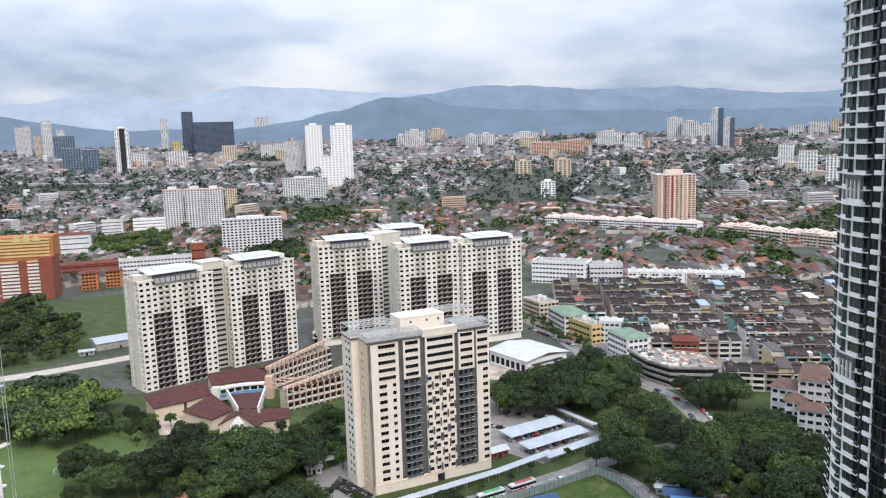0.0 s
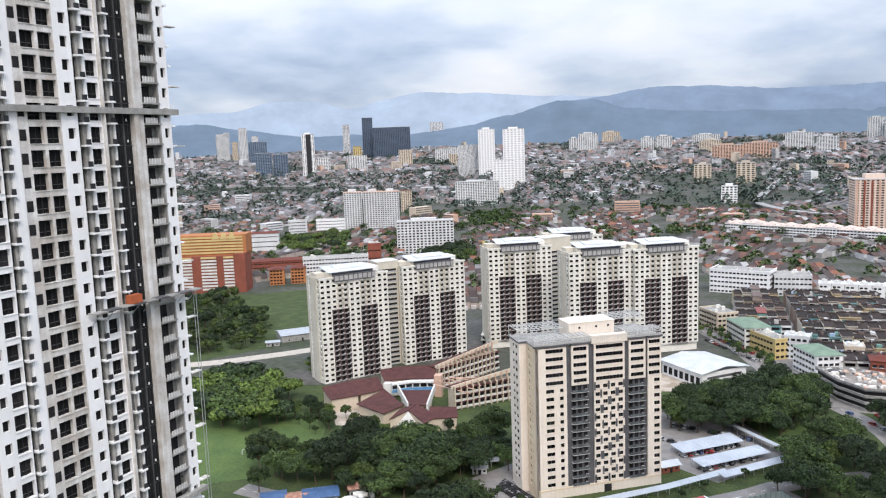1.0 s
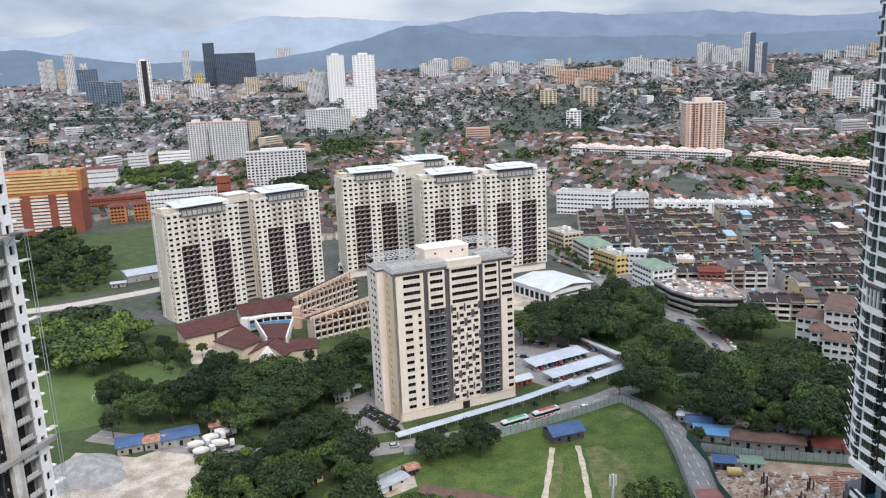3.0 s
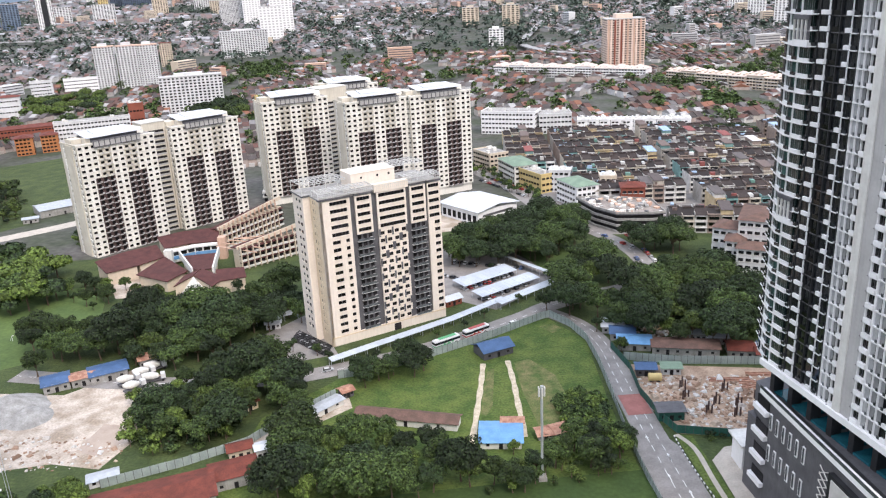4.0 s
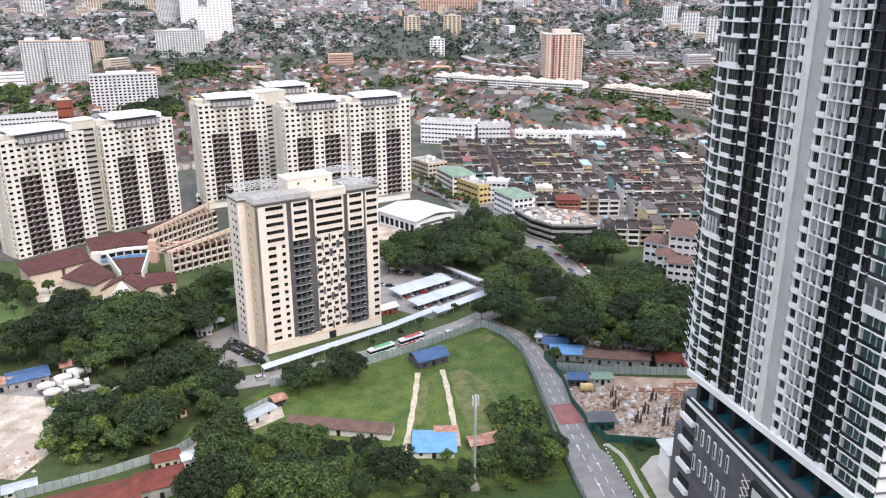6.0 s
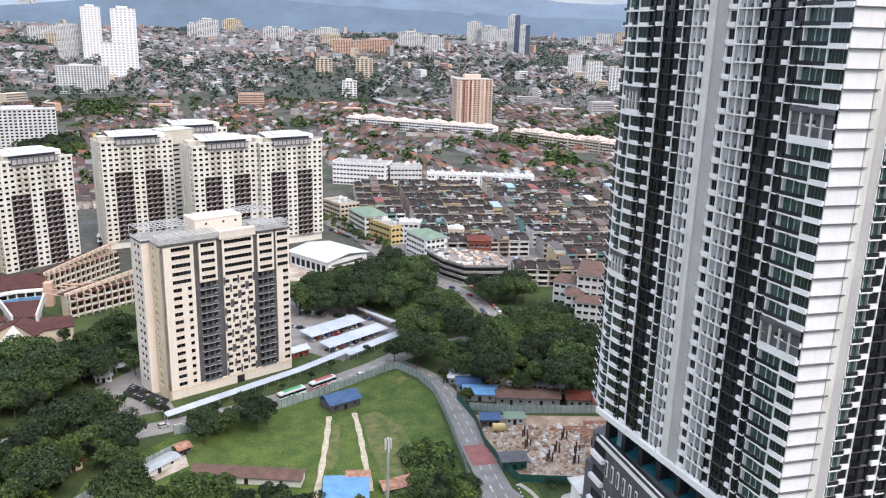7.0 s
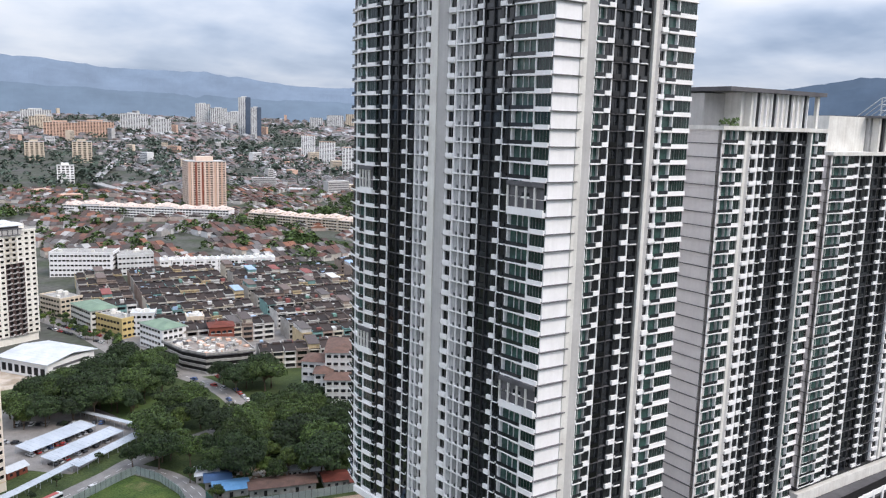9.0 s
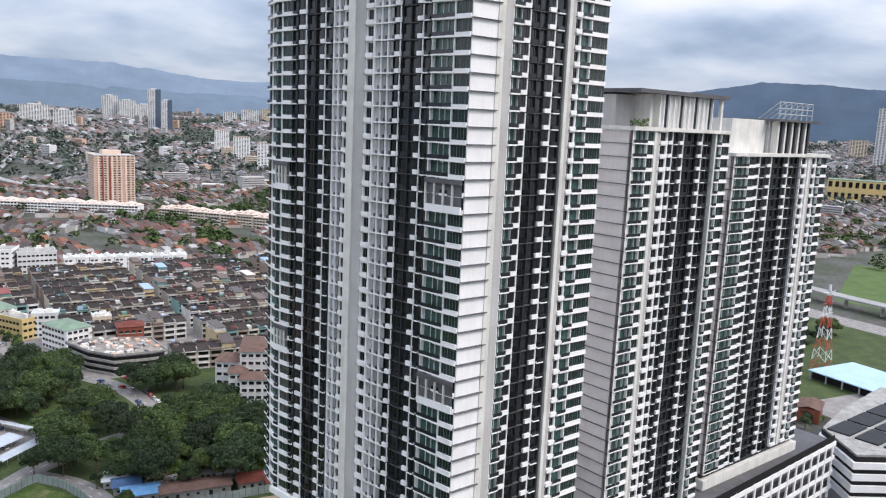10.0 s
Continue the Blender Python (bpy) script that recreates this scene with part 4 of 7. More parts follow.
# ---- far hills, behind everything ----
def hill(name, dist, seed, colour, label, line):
    """A ridge drawn as bearing and height in degrees over the eye, with spurs and small bumps. Distance haze is put
    into its colour and glow.
    """
    # the hill emits its own haze colour; little of it is lit
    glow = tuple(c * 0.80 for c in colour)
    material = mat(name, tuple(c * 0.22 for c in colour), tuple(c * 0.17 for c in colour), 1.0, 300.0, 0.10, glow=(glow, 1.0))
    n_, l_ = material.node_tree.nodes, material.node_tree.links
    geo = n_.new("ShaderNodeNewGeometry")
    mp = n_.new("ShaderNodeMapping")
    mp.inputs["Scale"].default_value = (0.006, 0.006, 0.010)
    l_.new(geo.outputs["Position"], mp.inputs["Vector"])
    # noise on the glow paints lighter and darker spurs
    spur_shade = n_.new("ShaderNodeTexNoise")
    spur_shade.inputs["Scale"].default_value, spur_shade.inputs["Detail"].default_value, spur_shade.inputs["Roughness"].default_value = 1.0, 7.0, 0.6
    l_.new(mp.outputs[0], spur_shade.inputs["Vector"])
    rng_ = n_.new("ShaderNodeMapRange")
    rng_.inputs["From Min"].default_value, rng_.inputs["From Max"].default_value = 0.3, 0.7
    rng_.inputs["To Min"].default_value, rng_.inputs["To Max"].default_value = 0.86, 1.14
    l_.new(spur_shade.outputs["Fac"], rng_.inputs["Value"])
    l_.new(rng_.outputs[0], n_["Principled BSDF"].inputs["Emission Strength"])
    m = Mesh()
    n = 500
    rows = []
    a0, a1 = line[0][0], line[-1][0]
    for i in range(n + 1):
        deg = a0 + (a1 - a0) * i / n
        az = math.radians(deg)
        k = max(j for j in range(len(line) - 1) if line[j][0] <= deg + 1e-6)
        (xa, ea), (xb, eb) = line[k], line[k + 1]
        u = (deg - xa) / (xb - xa)
        u = u * u * (3 - 2 * u) * 0.6 + u * 0.4
        el = ea + (eb - ea) * u + 0.10 * noise.noise((deg * 0.5, seed, 0)) + 0.05 * noise.noise((deg * 1.9, seed, 3)) + 0.02 * noise.noise((deg * 6.0, seed, 7))
        h = EYE[2] + dist * math.tan(math.radians(el))
        ring = []
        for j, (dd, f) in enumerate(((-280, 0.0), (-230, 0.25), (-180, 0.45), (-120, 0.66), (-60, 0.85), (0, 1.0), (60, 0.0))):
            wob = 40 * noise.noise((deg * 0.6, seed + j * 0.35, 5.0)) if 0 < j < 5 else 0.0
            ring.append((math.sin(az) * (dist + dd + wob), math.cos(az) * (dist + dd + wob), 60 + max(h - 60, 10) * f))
        rows.append(ring)
    for i in range(n):
        for k in range(6):
            m.face([rows[i][k], rows[i + 1][k], rows[i + 1][k + 1], rows[i][k + 1]], material)
    return thing(name, label, "hills", kind="structure", mesh=m)

# ---- trees ----
BARK = mat("bark", (0.14, 0.10, 0.07), (0.09, 0.065, 0.045), 0.95, 0.6, 0.3)
LEAF = [mat("leaf_dark", (0.030, 0.050, 0.016), (0.014, 0.026, 0.010), 0.75, 1.6, 0.35, island=0.55, ob_rand=0.30),
        mat("leaf_mid", (0.054, 0.084, 0.021), (0.026, 0.046, 0.013), 0.75, 1.6, 0.35, island=0.55, ob_rand=0.30),
        mat("leaf_light", (0.090, 0.128, 0.026), (0.048, 0.078, 0.016), 0.75, 1.6, 0.35, island=0.5, ob_rand=0.30)]


def leaf_cloud(m, rng, lumps, count, size, material):
    """Small bent leaf clumps over the skins of several lumps."""
    total = sum(r * r for *_, r, _ in lumps)
    for cx, cy, cz, r, flat in lumps:
        for _ in range(int(count * r * r / total)):
            u, a = rng.uniform(-0.55, 1), rng.uniform(0, 2 * math.pi)
            q = math.sqrt(max(0.0, 1 - u * u))
            d = Vector((q * math.cos(a), q * math.sin(a), u))
            p = Vector((cx, cy, cz)) + Vector((d.x, d.y, d.z * flat)) * r * rng.uniform(0.72, 1.06)
            nrm = (d + Vector((rng.uniform(-0.7, 0.7), rng.uniform(-0.7, 0.7), rng.uniform(-0.2, 0.8)))).normalized()
            t = nrm.orthogonal().normalized()
            t.rotate(Matrix.Rotation(rng.uniform(0, 6.28), 3, nrm))
            b = nrm.cross(t)
            s = size * rng.uniform(0.6, 1.35)
            m.face([p - t * s - b * s * 0.5, p + t * s - b * s * 0.4 - nrm * s * 0.3, p + b * s * 0.95], material)


def tree_meshes(seed, height, spread, leaf, count, size, flat=0.75, lumps=9):
    rng = random.Random(seed)
    trunk = Mesh()
    th = height * 0.42
    r0 = 0.025 * height + 0.08
    for k in range(4):
        a, b = th * k / 4, th * (k + 1) / 4
        trunk.solid([(math.cos(i * 1.047) * r0 * (1 - 0.16 * k) + 0.1 * k, math.sin(i * 1.047) * r0 * (1 - 0.16 * k), a) for i in range(6)],
                    [(math.cos(i * 1.047) * r0 * (1 - 0.16 * (k + 1)) + 0.1 * (k + 1), math.sin(i * 1.047) * r0 * (1 - 0.16 * (k + 1)), b) for i in range(6)], BARK)
    blobs = []
    for i in range(lumps):
        a = i * 2.4 + rng.uniform(-0.4, 0.4)
        rr = spread * math.sqrt((i + 0.3) / lumps) * 0.68
        z = height * rng.uniform(0.48, 0.76) + (1 - rr / spread) * height * 0.18
        r = spread * rng.uniform(0.17, 0.36)
        blobs.append((math.cos(a) * rr, math.sin(a) * rr, z, r, flat))
        trunk.rod((0.3, 0, th * 0.85), (math.cos(a) * rr * 0.85, math.sin(a) * rr * 0.85, z), r0 * 0.28, BARK, 4)
    crown = Mesh()
    leaf_cloud(crown, rng, blobs, count, size, leaf)
    return trunk.data("trunk"), crown.data("crown")


KINDS = {
    "rain": [tree_meshes(11 + i, 15, 10.5, LEAF[i % 2], 6500, 0.42, 0.62, 34) for i in range(4)],
    "round": [tree_meshes(31 + i, 11, 5.6, LEAF[i % 3], 3000, 0.34, 0.9, 22) for i in range(5)],
    "small": [tree_meshes(51 + i, 6.5, 3.0, LEAF[i], 1100, 0.27, 1.0, 12) for i in range(3)],
    "shrub": [tree_meshes(71 + i, 3.2, 2.8, LEAF[1 + i % 2], 520, 0.30, 0.7, 6) for i in range(2)],
}
TREE_LABEL = {"rain": "broad dark green rain tree with a spreading crown", "round": "dense green tree with a rounded uneven crown",
              "small": "small green tree with a narrow crown", "shrub": "low leafy green shrub"}
tree_rng = random.Random(5)


def tree(kind, x, y, scale=1.0, variant=None):
    tr, cr = KINDS[kind][tree_rng.randrange(len(KINDS[kind])) if variant is None else variant]
    t = thing("shrub" if kind == "shrub" else "tree", TREE_LABEL[kind], "shrub" if kind == "shrub" else "tree", group="trees")
    part("trunk", tr, t)
    part("crown", cr, t)
    t.matrix_world = pose(x, y, land(x, y), 0, 0, tree_rng.uniform(0, 360)) @ Matrix.Diagonal((scale, scale, scale * tree_rng.uniform(0.85, 1.15), 1))
    return t


def inside(x, y, ring):
    hit = False
    for (xa, ya), (xb, yb) in zip(ring, ring[1:] + ring[:1]):
        if (ya > y) != (yb > y) and x < (xb - xa) * (y - ya) / (yb - ya) + xa:
            hit = not hit
    return hit


def scatter(ring, gap, rng):
    xs, ys = [p[0] for p in ring], [p[1] for p in ring]
    out = []
    y = min(ys)
    while y < max(ys):
        x = min(xs) + rng.random() * gap
        while x < max(xs):
            px, py = x + rng.uniform(-0.35, 0.35) * gap, y + rng.uniform(-0.35, 0.35) * gap
            if inside(px, py, ring):
                out.append((px, py))
            x += gap
        y += gap * 0.88
    return out


SHAPE = {"rain": (15, 10.5, 0.55, 1200, 0.9), "round": (11, 5.6, 0.85, 560, 0.72), "small": (6.5, 3.0, 0.95, 240, 0.5), "shrub": (3.2, 2.8, 0.7, 170, 0.42)}


def thicket(ring, gap, kinds, scale, label):
    """Trees too many or too far to tell apart: one mass of leaves over short stems."""
    m = Mesh()
    for x, y in scatter(ring, gap, tree_rng):
        h, spread, flat, count, size = SHAPE[tree_rng.choice(kinds)]
        k = tree_rng.uniform(*scale)
        z = land(x, y)
        lumps = []
        for i in range(5):
            a, q = i * 2.4 + tree_rng.random(), spread * k * math.sqrt((i + 0.2) / 5) * 0.62
            lumps.append((x + math.cos(a) * q, y + math.sin(a) * q, z + h * k * tree_rng.uniform(0.5, 0.72), spread * k * tree_rng.uniform(0.36, 0.5), flat))
        m.rod((x, y, z - 0.3), (x, y, z + h * k * 0.5), 0.02 * h * k + 0.05, BARK, 4)
        leaf_cloud(m, tree_rng, lumps, count, size * k, tree_rng.choice(LEAF))
    return thing("woods", label, "trees", kind="stuff", mesh=m)


def grove(ring, gap, kinds, scale=(0.8, 1.15)):
    for x, y in scatter(ring, gap, tree_rng):
        k = tree_rng.choice(kinds)
        tree(k, x, y, tree_rng.uniform(*scale))


# ---- town blocks ----
def block(x, y, w, h, wall, deep=None, turn=None, storey=3.2, bays=None, roof=None, glass=None, label="", name="apartment_block", group="far blocks", crown=0.0, z=None):
    """A block standing square to the sight line unless turned, with its windows as sunken strips of panes."""
    deep = deep or min(w, 26)
    z0 = (land(x, y) if z is None else z) - 1.0
    a = math.degrees(math.atan2(-x, y)) if turn is None else turn
    t = thing(name, label or "pale many-storey apartment block in the town", "building", group=group)
    m = Mesh()
    m.box(-w / 2, w / 2, 0, deep, 0, h + 1, wall)
    part("wall", m, t)
    m = Mesh()
    m.box(-w / 2 - 0.3, w / 2 + 0.3, -0.3, deep + 0.3, h + 1, h + 1.9, roof or GREYWALL)
    if crown:
        m.box(-w * 0.25, w * 0.2, deep * 0.25, deep * 0.7, h + 1.9, h + 1.9 + crown, wall)
    part("roof", m, t)
    m = Mesh()
    n = max(2, int(h / storey))
    k = bays or max(3, int(w / 4.0))
    for i in range(n):
        za = 1 + (i + 0.35) * h / n
        zb = za + h / n * 0.5
        for j in range(k):
            xa = -w / 2 + w * (j + 0.22) / k
            m.box(xa, xa + w / k * 0.56, -0.12, 0.05, za, zb, glass or DARK_GLASS)
        kd = max(2, int(deep / 5))
        for j in range(kd):
            ya = deep * (j + 0.25) / kd
            for sx in (-1, 1):
                xs = sorted((sx * w / 2, sx * (w / 2 + 0.12)))
                m.box(xs[0], xs[1], ya, ya + deep / kd * 0.5, za, zb, glass or DARK_GLASS)
    part("window", m, t, kind="stuff")
    t.matrix_world = pose(x, y, z0, 0, 0, a)
    return t


PALE = mat("pale_paint", (0.70, 0.70, 0.70), (0.60, 0.60, 0.60), 0.8, 14.0, 0.08, streak=0.1)
BEIGE = mat("beige_paint", (0.66, 0.56, 0.44), (0.56, 0.47, 0.37), 0.8, 12.0, 0.08, streak=0.1)
SALMON = mat("salmon_paint", (0.62, 0.42, 0.32), (0.55, 0.36, 0.27), 0.8, 12.0, 0.08, streak=0.1)
TERRA = mat("terracotta_paint", (0.50, 0.22, 0.13), (0.42, 0.18, 0.11), 0.8, 9.0, 0.1, streak=0.1)
# dark blue glazing, both colours lightened to carry the haze of distance
STEELBLUE = mat("hazed_blue_curtain_wall", (0.16, 0.21, 0.28), (0.12, 0.165, 0.23), 0.25, 12.0, 0.1, spec=0.6)
NAVY = mat("hazed_navy_curtain_wall", (0.085, 0.115, 0.165), (0.07, 0.095, 0.14), 0.25, 12.0, 0.1, spec=0.6)
ORANGE = mat("orange_paint", (0.46, 0.19, 0.075), (0.39, 0.155, 0.06), 0.8, 8.0, 0.08, streak=0.1)
BRICKRED = mat("brick_red_paint", (0.28, 0.085, 0.055), (0.22, 0.07, 0.045), 0.8, 8.0, 0.1, streak=0.1)
YELLOW = mat("yellow_paint", (0.62, 0.48, 0.22), (0.55, 0.42, 0.19), 0.8, 8.0, 0.08, streak=0.1)
REDTILE = mat("red_roof_tiles", (0.105, 0.040, 0.036), (0.070, 0.028, 0.026), 0.85, 3.0, 0.2, streak=0.1)
BROWNTILE = mat("brown_roof_tiles", (0.17, 0.10, 0.08), (0.11, 0.07, 0.055), 0.85, 3.0, 0.2, streak=0.1)
GREENROOF = mat("green_sheet_roof", (0.20, 0.28, 0.20), (0.15, 0.22, 0.16), 0.6, 5.0, 0.1)
BLUEROOF = mat("blue_sheet_roof", (0.065, 0.125, 0.25), (0.048, 0.095, 0.19), 0.55, 3.0, 0.12, streak=0.06)
SKYROOF = mat("light_blue_sheet_roof", (0.15, 0.33, 0.56), (0.11, 0.26, 0.46), 0.5, 3.0, 0.12)
RUST = mat("rusted_red_sheet", (0.185, 0.050, 0.034), (0.115, 0.034, 0.024), 0.8, 3.0, 0.2, streak=0.08)
RUSTPALE = mat("rusty_sheet", (0.45, 0.26, 0.18), (0.28, 0.13, 0.09), 0.8, 1.6, 0.25)
FENCE = mat("grey_green_sheet", (0.36, 0.42, 0.40), (0.28, 0.33, 0.32), 0.55, 3.0, 0.12)
GREENFENCE = mat("dark_green_sheet", (0.03, 0.12, 0.09), (0.02, 0.09, 0.07), 0.55, 3.0, 0.12)

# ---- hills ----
# paler blues for farther ridges put the haze into the colours
hill("hill_haze", 4800, 2.0, (0.44, 0.54, 0.67), "mountain ridge far behind the city, painted in pale blue haze",
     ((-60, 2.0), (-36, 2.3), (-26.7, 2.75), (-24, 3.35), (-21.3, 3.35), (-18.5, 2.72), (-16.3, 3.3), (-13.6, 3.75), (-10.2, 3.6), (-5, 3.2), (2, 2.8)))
hill("hill_ridge", 4710, 5.0, (0.25, 0.335, 0.46), "long forested ridge behind the town, painted in blue-grey haze",
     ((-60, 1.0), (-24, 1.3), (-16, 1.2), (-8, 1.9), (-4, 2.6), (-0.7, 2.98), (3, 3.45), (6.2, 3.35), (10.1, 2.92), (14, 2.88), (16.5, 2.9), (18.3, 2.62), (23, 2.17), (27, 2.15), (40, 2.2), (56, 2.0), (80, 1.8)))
hill("hill_near", 4560, 8.0, (0.185, 0.26, 0.355), "foothill in front of the ridge, painted in darker blue-green haze",
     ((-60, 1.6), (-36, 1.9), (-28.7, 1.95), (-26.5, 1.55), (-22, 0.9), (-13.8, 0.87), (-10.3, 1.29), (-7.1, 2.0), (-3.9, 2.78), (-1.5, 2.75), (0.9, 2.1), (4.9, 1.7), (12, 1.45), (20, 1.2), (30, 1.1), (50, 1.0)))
hill("hill_side", 4640, 11.0, (0.095, 0.145, 0.22), "dark wooded ridge on the far side of town, haze blue painted in",
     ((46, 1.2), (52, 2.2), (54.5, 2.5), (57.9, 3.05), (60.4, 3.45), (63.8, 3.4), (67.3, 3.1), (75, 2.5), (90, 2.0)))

# ---- grounds and roads near by ----
patch("meadow", [(-260, 250), (-250, 420), (-60, 420), (20, 430), (100, 450), (170, 390), (170, 200), (110, 150), (-70, 150), (-160, 170)], GRASS, "uneven green grass between the roads and trees", "grass", 0.03)
patch("lawn", [(-225, 360), (-188, 372), (-158, 376), (-140, 354), (-136, 337), (-143, 296), (-170, 282), (-240, 300)], LAWN, "mown green playing field beside the trees", "lawn", 0.07)
patch("meadow", [(-420, 690), (-341, 690), (-293, 722), (-228, 570), (-236, 500), (-269, 462), (-420, 440)], GRASS, "open grassy wasteland beside the apartment towers", "grass", 0.05)
patch("field", [(-26, 259), (59, 299.5), (69.5, 276), (65.5, 228), (64, 186), (-60, 182), (-50, 236)], ROUGH, "fenced rough green field with worn patches", "grass", 0.08)
patch("meadow", [(-62, 186), (48, 190), (66, 190), (66, 60), (-62, 60)], MEADOW, "even green grass below the balcony, darkened as if shaded", "grass", 0.14)
patch("gravel_yard", [(-150, 268), (-125, 263), (-105, 280), (-92, 273), (-94, 244), (-89, 230), (-96, 213), (-112, 218), (-150, 214)], SAND, "pale sandy yard with heaps and tyre marks", "yard", 0.08)
patch("puddle", [(-103, 240), (-96, 238), (-93, 228), (-98, 220), (-107, 224)], MUD, "shallow muddy brown puddle in the yard", "water", 0.12)
patch("building_site", [(76, 255), (128, 243), (112, 199), (82, 207), (77, 226)], DIRT, "cleared brown building site strewn with rubble", "site", 0.08)
patch("plaza", [(86, 192), (92, 198), (104, 200), (101, 181), (92, 150), (84, 150), (85.5, 180)], PAVE, "pale paved forecourt of the tower podium", "pavement", 0.10)
patch("car_park", [(18, 410), (56, 388), (75, 345), (39, 312), (16, 332)], ASPH, "grey asphalt car park with sheds", "car park", 0.06)
patch("dirt_lot", [(25, 463), (44, 451), (44, 430), (23, 427)], SAND, "bare sandy lot beside the white hall", "yard", 0.07)
patch("lawn", [(60, 388), (88, 386), (86, 360), (69, 350)], LAWN, "small bright green lawn among trees", "lawn", 0.09)
patch("forecourt", [(-62, 300), (-41, 324), (-27, 280), (-44, 276)], ASPH, "dark asphalt forecourt beside the cream block", "car park", 0.07)
patch("town_paving", [(55, 610), (128, 650), (330, 640), (240, 400), (165, 395), (104, 405), (80, 470)], ASPH, "grey streets between the shop rows", "pavement", 0.05)
patch("dirt_yard", [(-52, 222), (-32, 246), (-22, 248), (-20, 238), (-36, 226), (-44, 218)], SAND, "sandy yard along the fence", "yard", 0.11)

road([(-150, 282), (-100, 268), (-52, 263), (-24, 268), (11, 281), (48, 302), (62, 312), (86, 322), (108, 331), (117, 347), (118, 369), (114, 392), (106, 413), (97, 445), (84, 500), (62, 560), (40, 640)], 9.5,
     "grey two-lane road past the cream block into town", dashes=(0,))
bend = road([(60, 306), (70, 291), (74.5, 272), (74.0, 250), (73.3, 226), (72.8, 200), (72.6, 170), (73, 130), (75, 80)], [8.5] * 18 + [9.5] * 12 + [13] * 19, "curving asphalt road with red crossing patch", z=0.14, dashes=(-1.6, 1.6))
patch("road_patch", [(69.6, 232.5), (77.6, 232.5), (77.6, 219.5), (69.4, 219.5)], REDROAD, "faded red road coating across the lanes", "road", 0.19)
patch("verge", [(80.0, 207), (85.0, 205), (85.0, 150), (79.8, 150)], ROUGH, "narrow worn grass verge along the road", "grass", 0.12)
thing("footpath", "pale narrow concrete footpath on the verge", "pavement", kind="structure", mesh=strip_mesh(smooth([(80.5, 206.5), (83.2, 198), (82.6, 180), (82.2, 150)]), 1.5, -0.2, 0.2, PAVE))
thing("footpath", "pale dirt path across the wasteland", "path", kind="structure", mesh=strip_mesh(smooth([(-320, 440), (-265, 456), (-226, 480), (-205, 496), (-190, 510)]), 12, -0.2, 0.12, PAVE))
kerb = thing("kerb", "black and white painted kerb along the road", "kerb", kind="structure")
KERBM = []
for c in (LINE, CHAR):
    m = Mesh()
    m.box(0, 0.95, -0.14, 0.14, 0, 0.3, c)
    KERBM.append(m.data("kerb_stone"))
for i in range(56):
    y = 206 - i
    part("kerb_stone", KERBM[i % 2], kerb, at=pose(79.6 - 0.4 * math.sin(i * 0.12), y, 0.1, 0, 0, -90))
for x0, y0, n in ((71.2, 206, 4), (74.4, 196, 4), (71.2, 186, 4), (74.4, 178, 3)):
    m = Mesh()
    m.box(-0.12, 0.12, -2.4, 0, 0.145, 0.17, LINE)
    m.face([(-0.5, 0, 0.172), (0.5, 0, 0.172), (0, 1.3, 0.172)], LINE)
    arrow = thing("road_arrow", "white painted lane arrow on the asphalt", "road marking", group="lane arrows", mesh=m)
    arrow.matrix_world = pose(x0, y0, 0)

WORN = mat("worn_grass", (0.175, 0.160, 0.070), (0.070, 0.110, 0.028), 0.95, 4.0, 0.4, bump=0.5)
patch("worn_ground", [(39, 262), (45, 264), (52, 250), (53, 232), (49, 218), (40, 216), (38.5, 240)], WORN, "yellowed bare patch in the rough field", "grass", 0.11)
patch("worn_ground", [(28.6, 258), (31, 258), (27, 232), (24, 226), (22.6, 228), (25, 242)], WORN, "faint worn strip beside the dirt track", "grass", 0.11)
patch("worn_ground", [(54, 292), (60, 294), (63, 288), (58, 285)], WORN, "bare sandy corner of the field", "grass", 0.11)

m = Mesh()
for a, b in (((-3, 0, 0), (-3, 0, 2.4)), ((3, 0, 0), (3, 0, 2.4)), ((-3, 0, 2.4), (3, 0, 2.4)), ((-3, 1.5, 0), (-3, 0, 2.4)), ((3, 1.5, 0), (3, 0, 2.4))):
    m.rod(a, b, 0.1, LINE)
thing("football_goal", "white metal football goal on the lawn", "goal", at=pose(-164, 318, 0.08, 0, 0, 60), mesh=m)

# dirt tracks of the field, joining the two huts
for pts in ([(27.5, 263), (25.0, 248), (21.6, 230), (17.6, 210)], [(36.8, 264), (36.5, 248), (35.6, 232), (34.6, 212)]):
    thing("dirt_track", "pale worn dirt track through the field", "path", kind="structure", mesh=strip_mesh(smooth(pts), [1.9 + 0.35 * math.sin(k * 1.7) for k in range(19)], -0.2, 0.13, TRACKDIRT))


# ---- huts, sheds, fences ----
def hut(name, x, y, w, d, h, rise_, wall, roof, turn, label, parts=0):
    t = thing(name, label, "shed", group="sheds")
    m = Mesh()
    m.box(-w / 2, w / 2, -d / 2, d / 2, 0, h, wall)
    part("wall", m, t)
    m = Mesh()
    k = max(3, int(w / 1.0))
    ov = 0.7
    for s in (-1, 1):
        for i in range(k):
            xa, xb = -w / 2 - ov + (w + 2 * ov) * i / k, -w / 2 - ov + (w + 2 * ov) * (i + 1) / k
            lo, hi = h - 0.2 - 0.03 * (i % 2), h + rise_ - 0.03 * (i % 2)
            ring = [(xa, s * (d / 2 + ov), lo), (xb, s * (d / 2 + ov), lo), (xb, 0, hi), (xa, 0, hi)]
            if s > 0:
                ring = ring[::-1]
            m.solid(ring, [(p[0], p[1], p[2] + 0.12) for p in ring], roof)
    part("roof", m, t)
    m = Mesh()
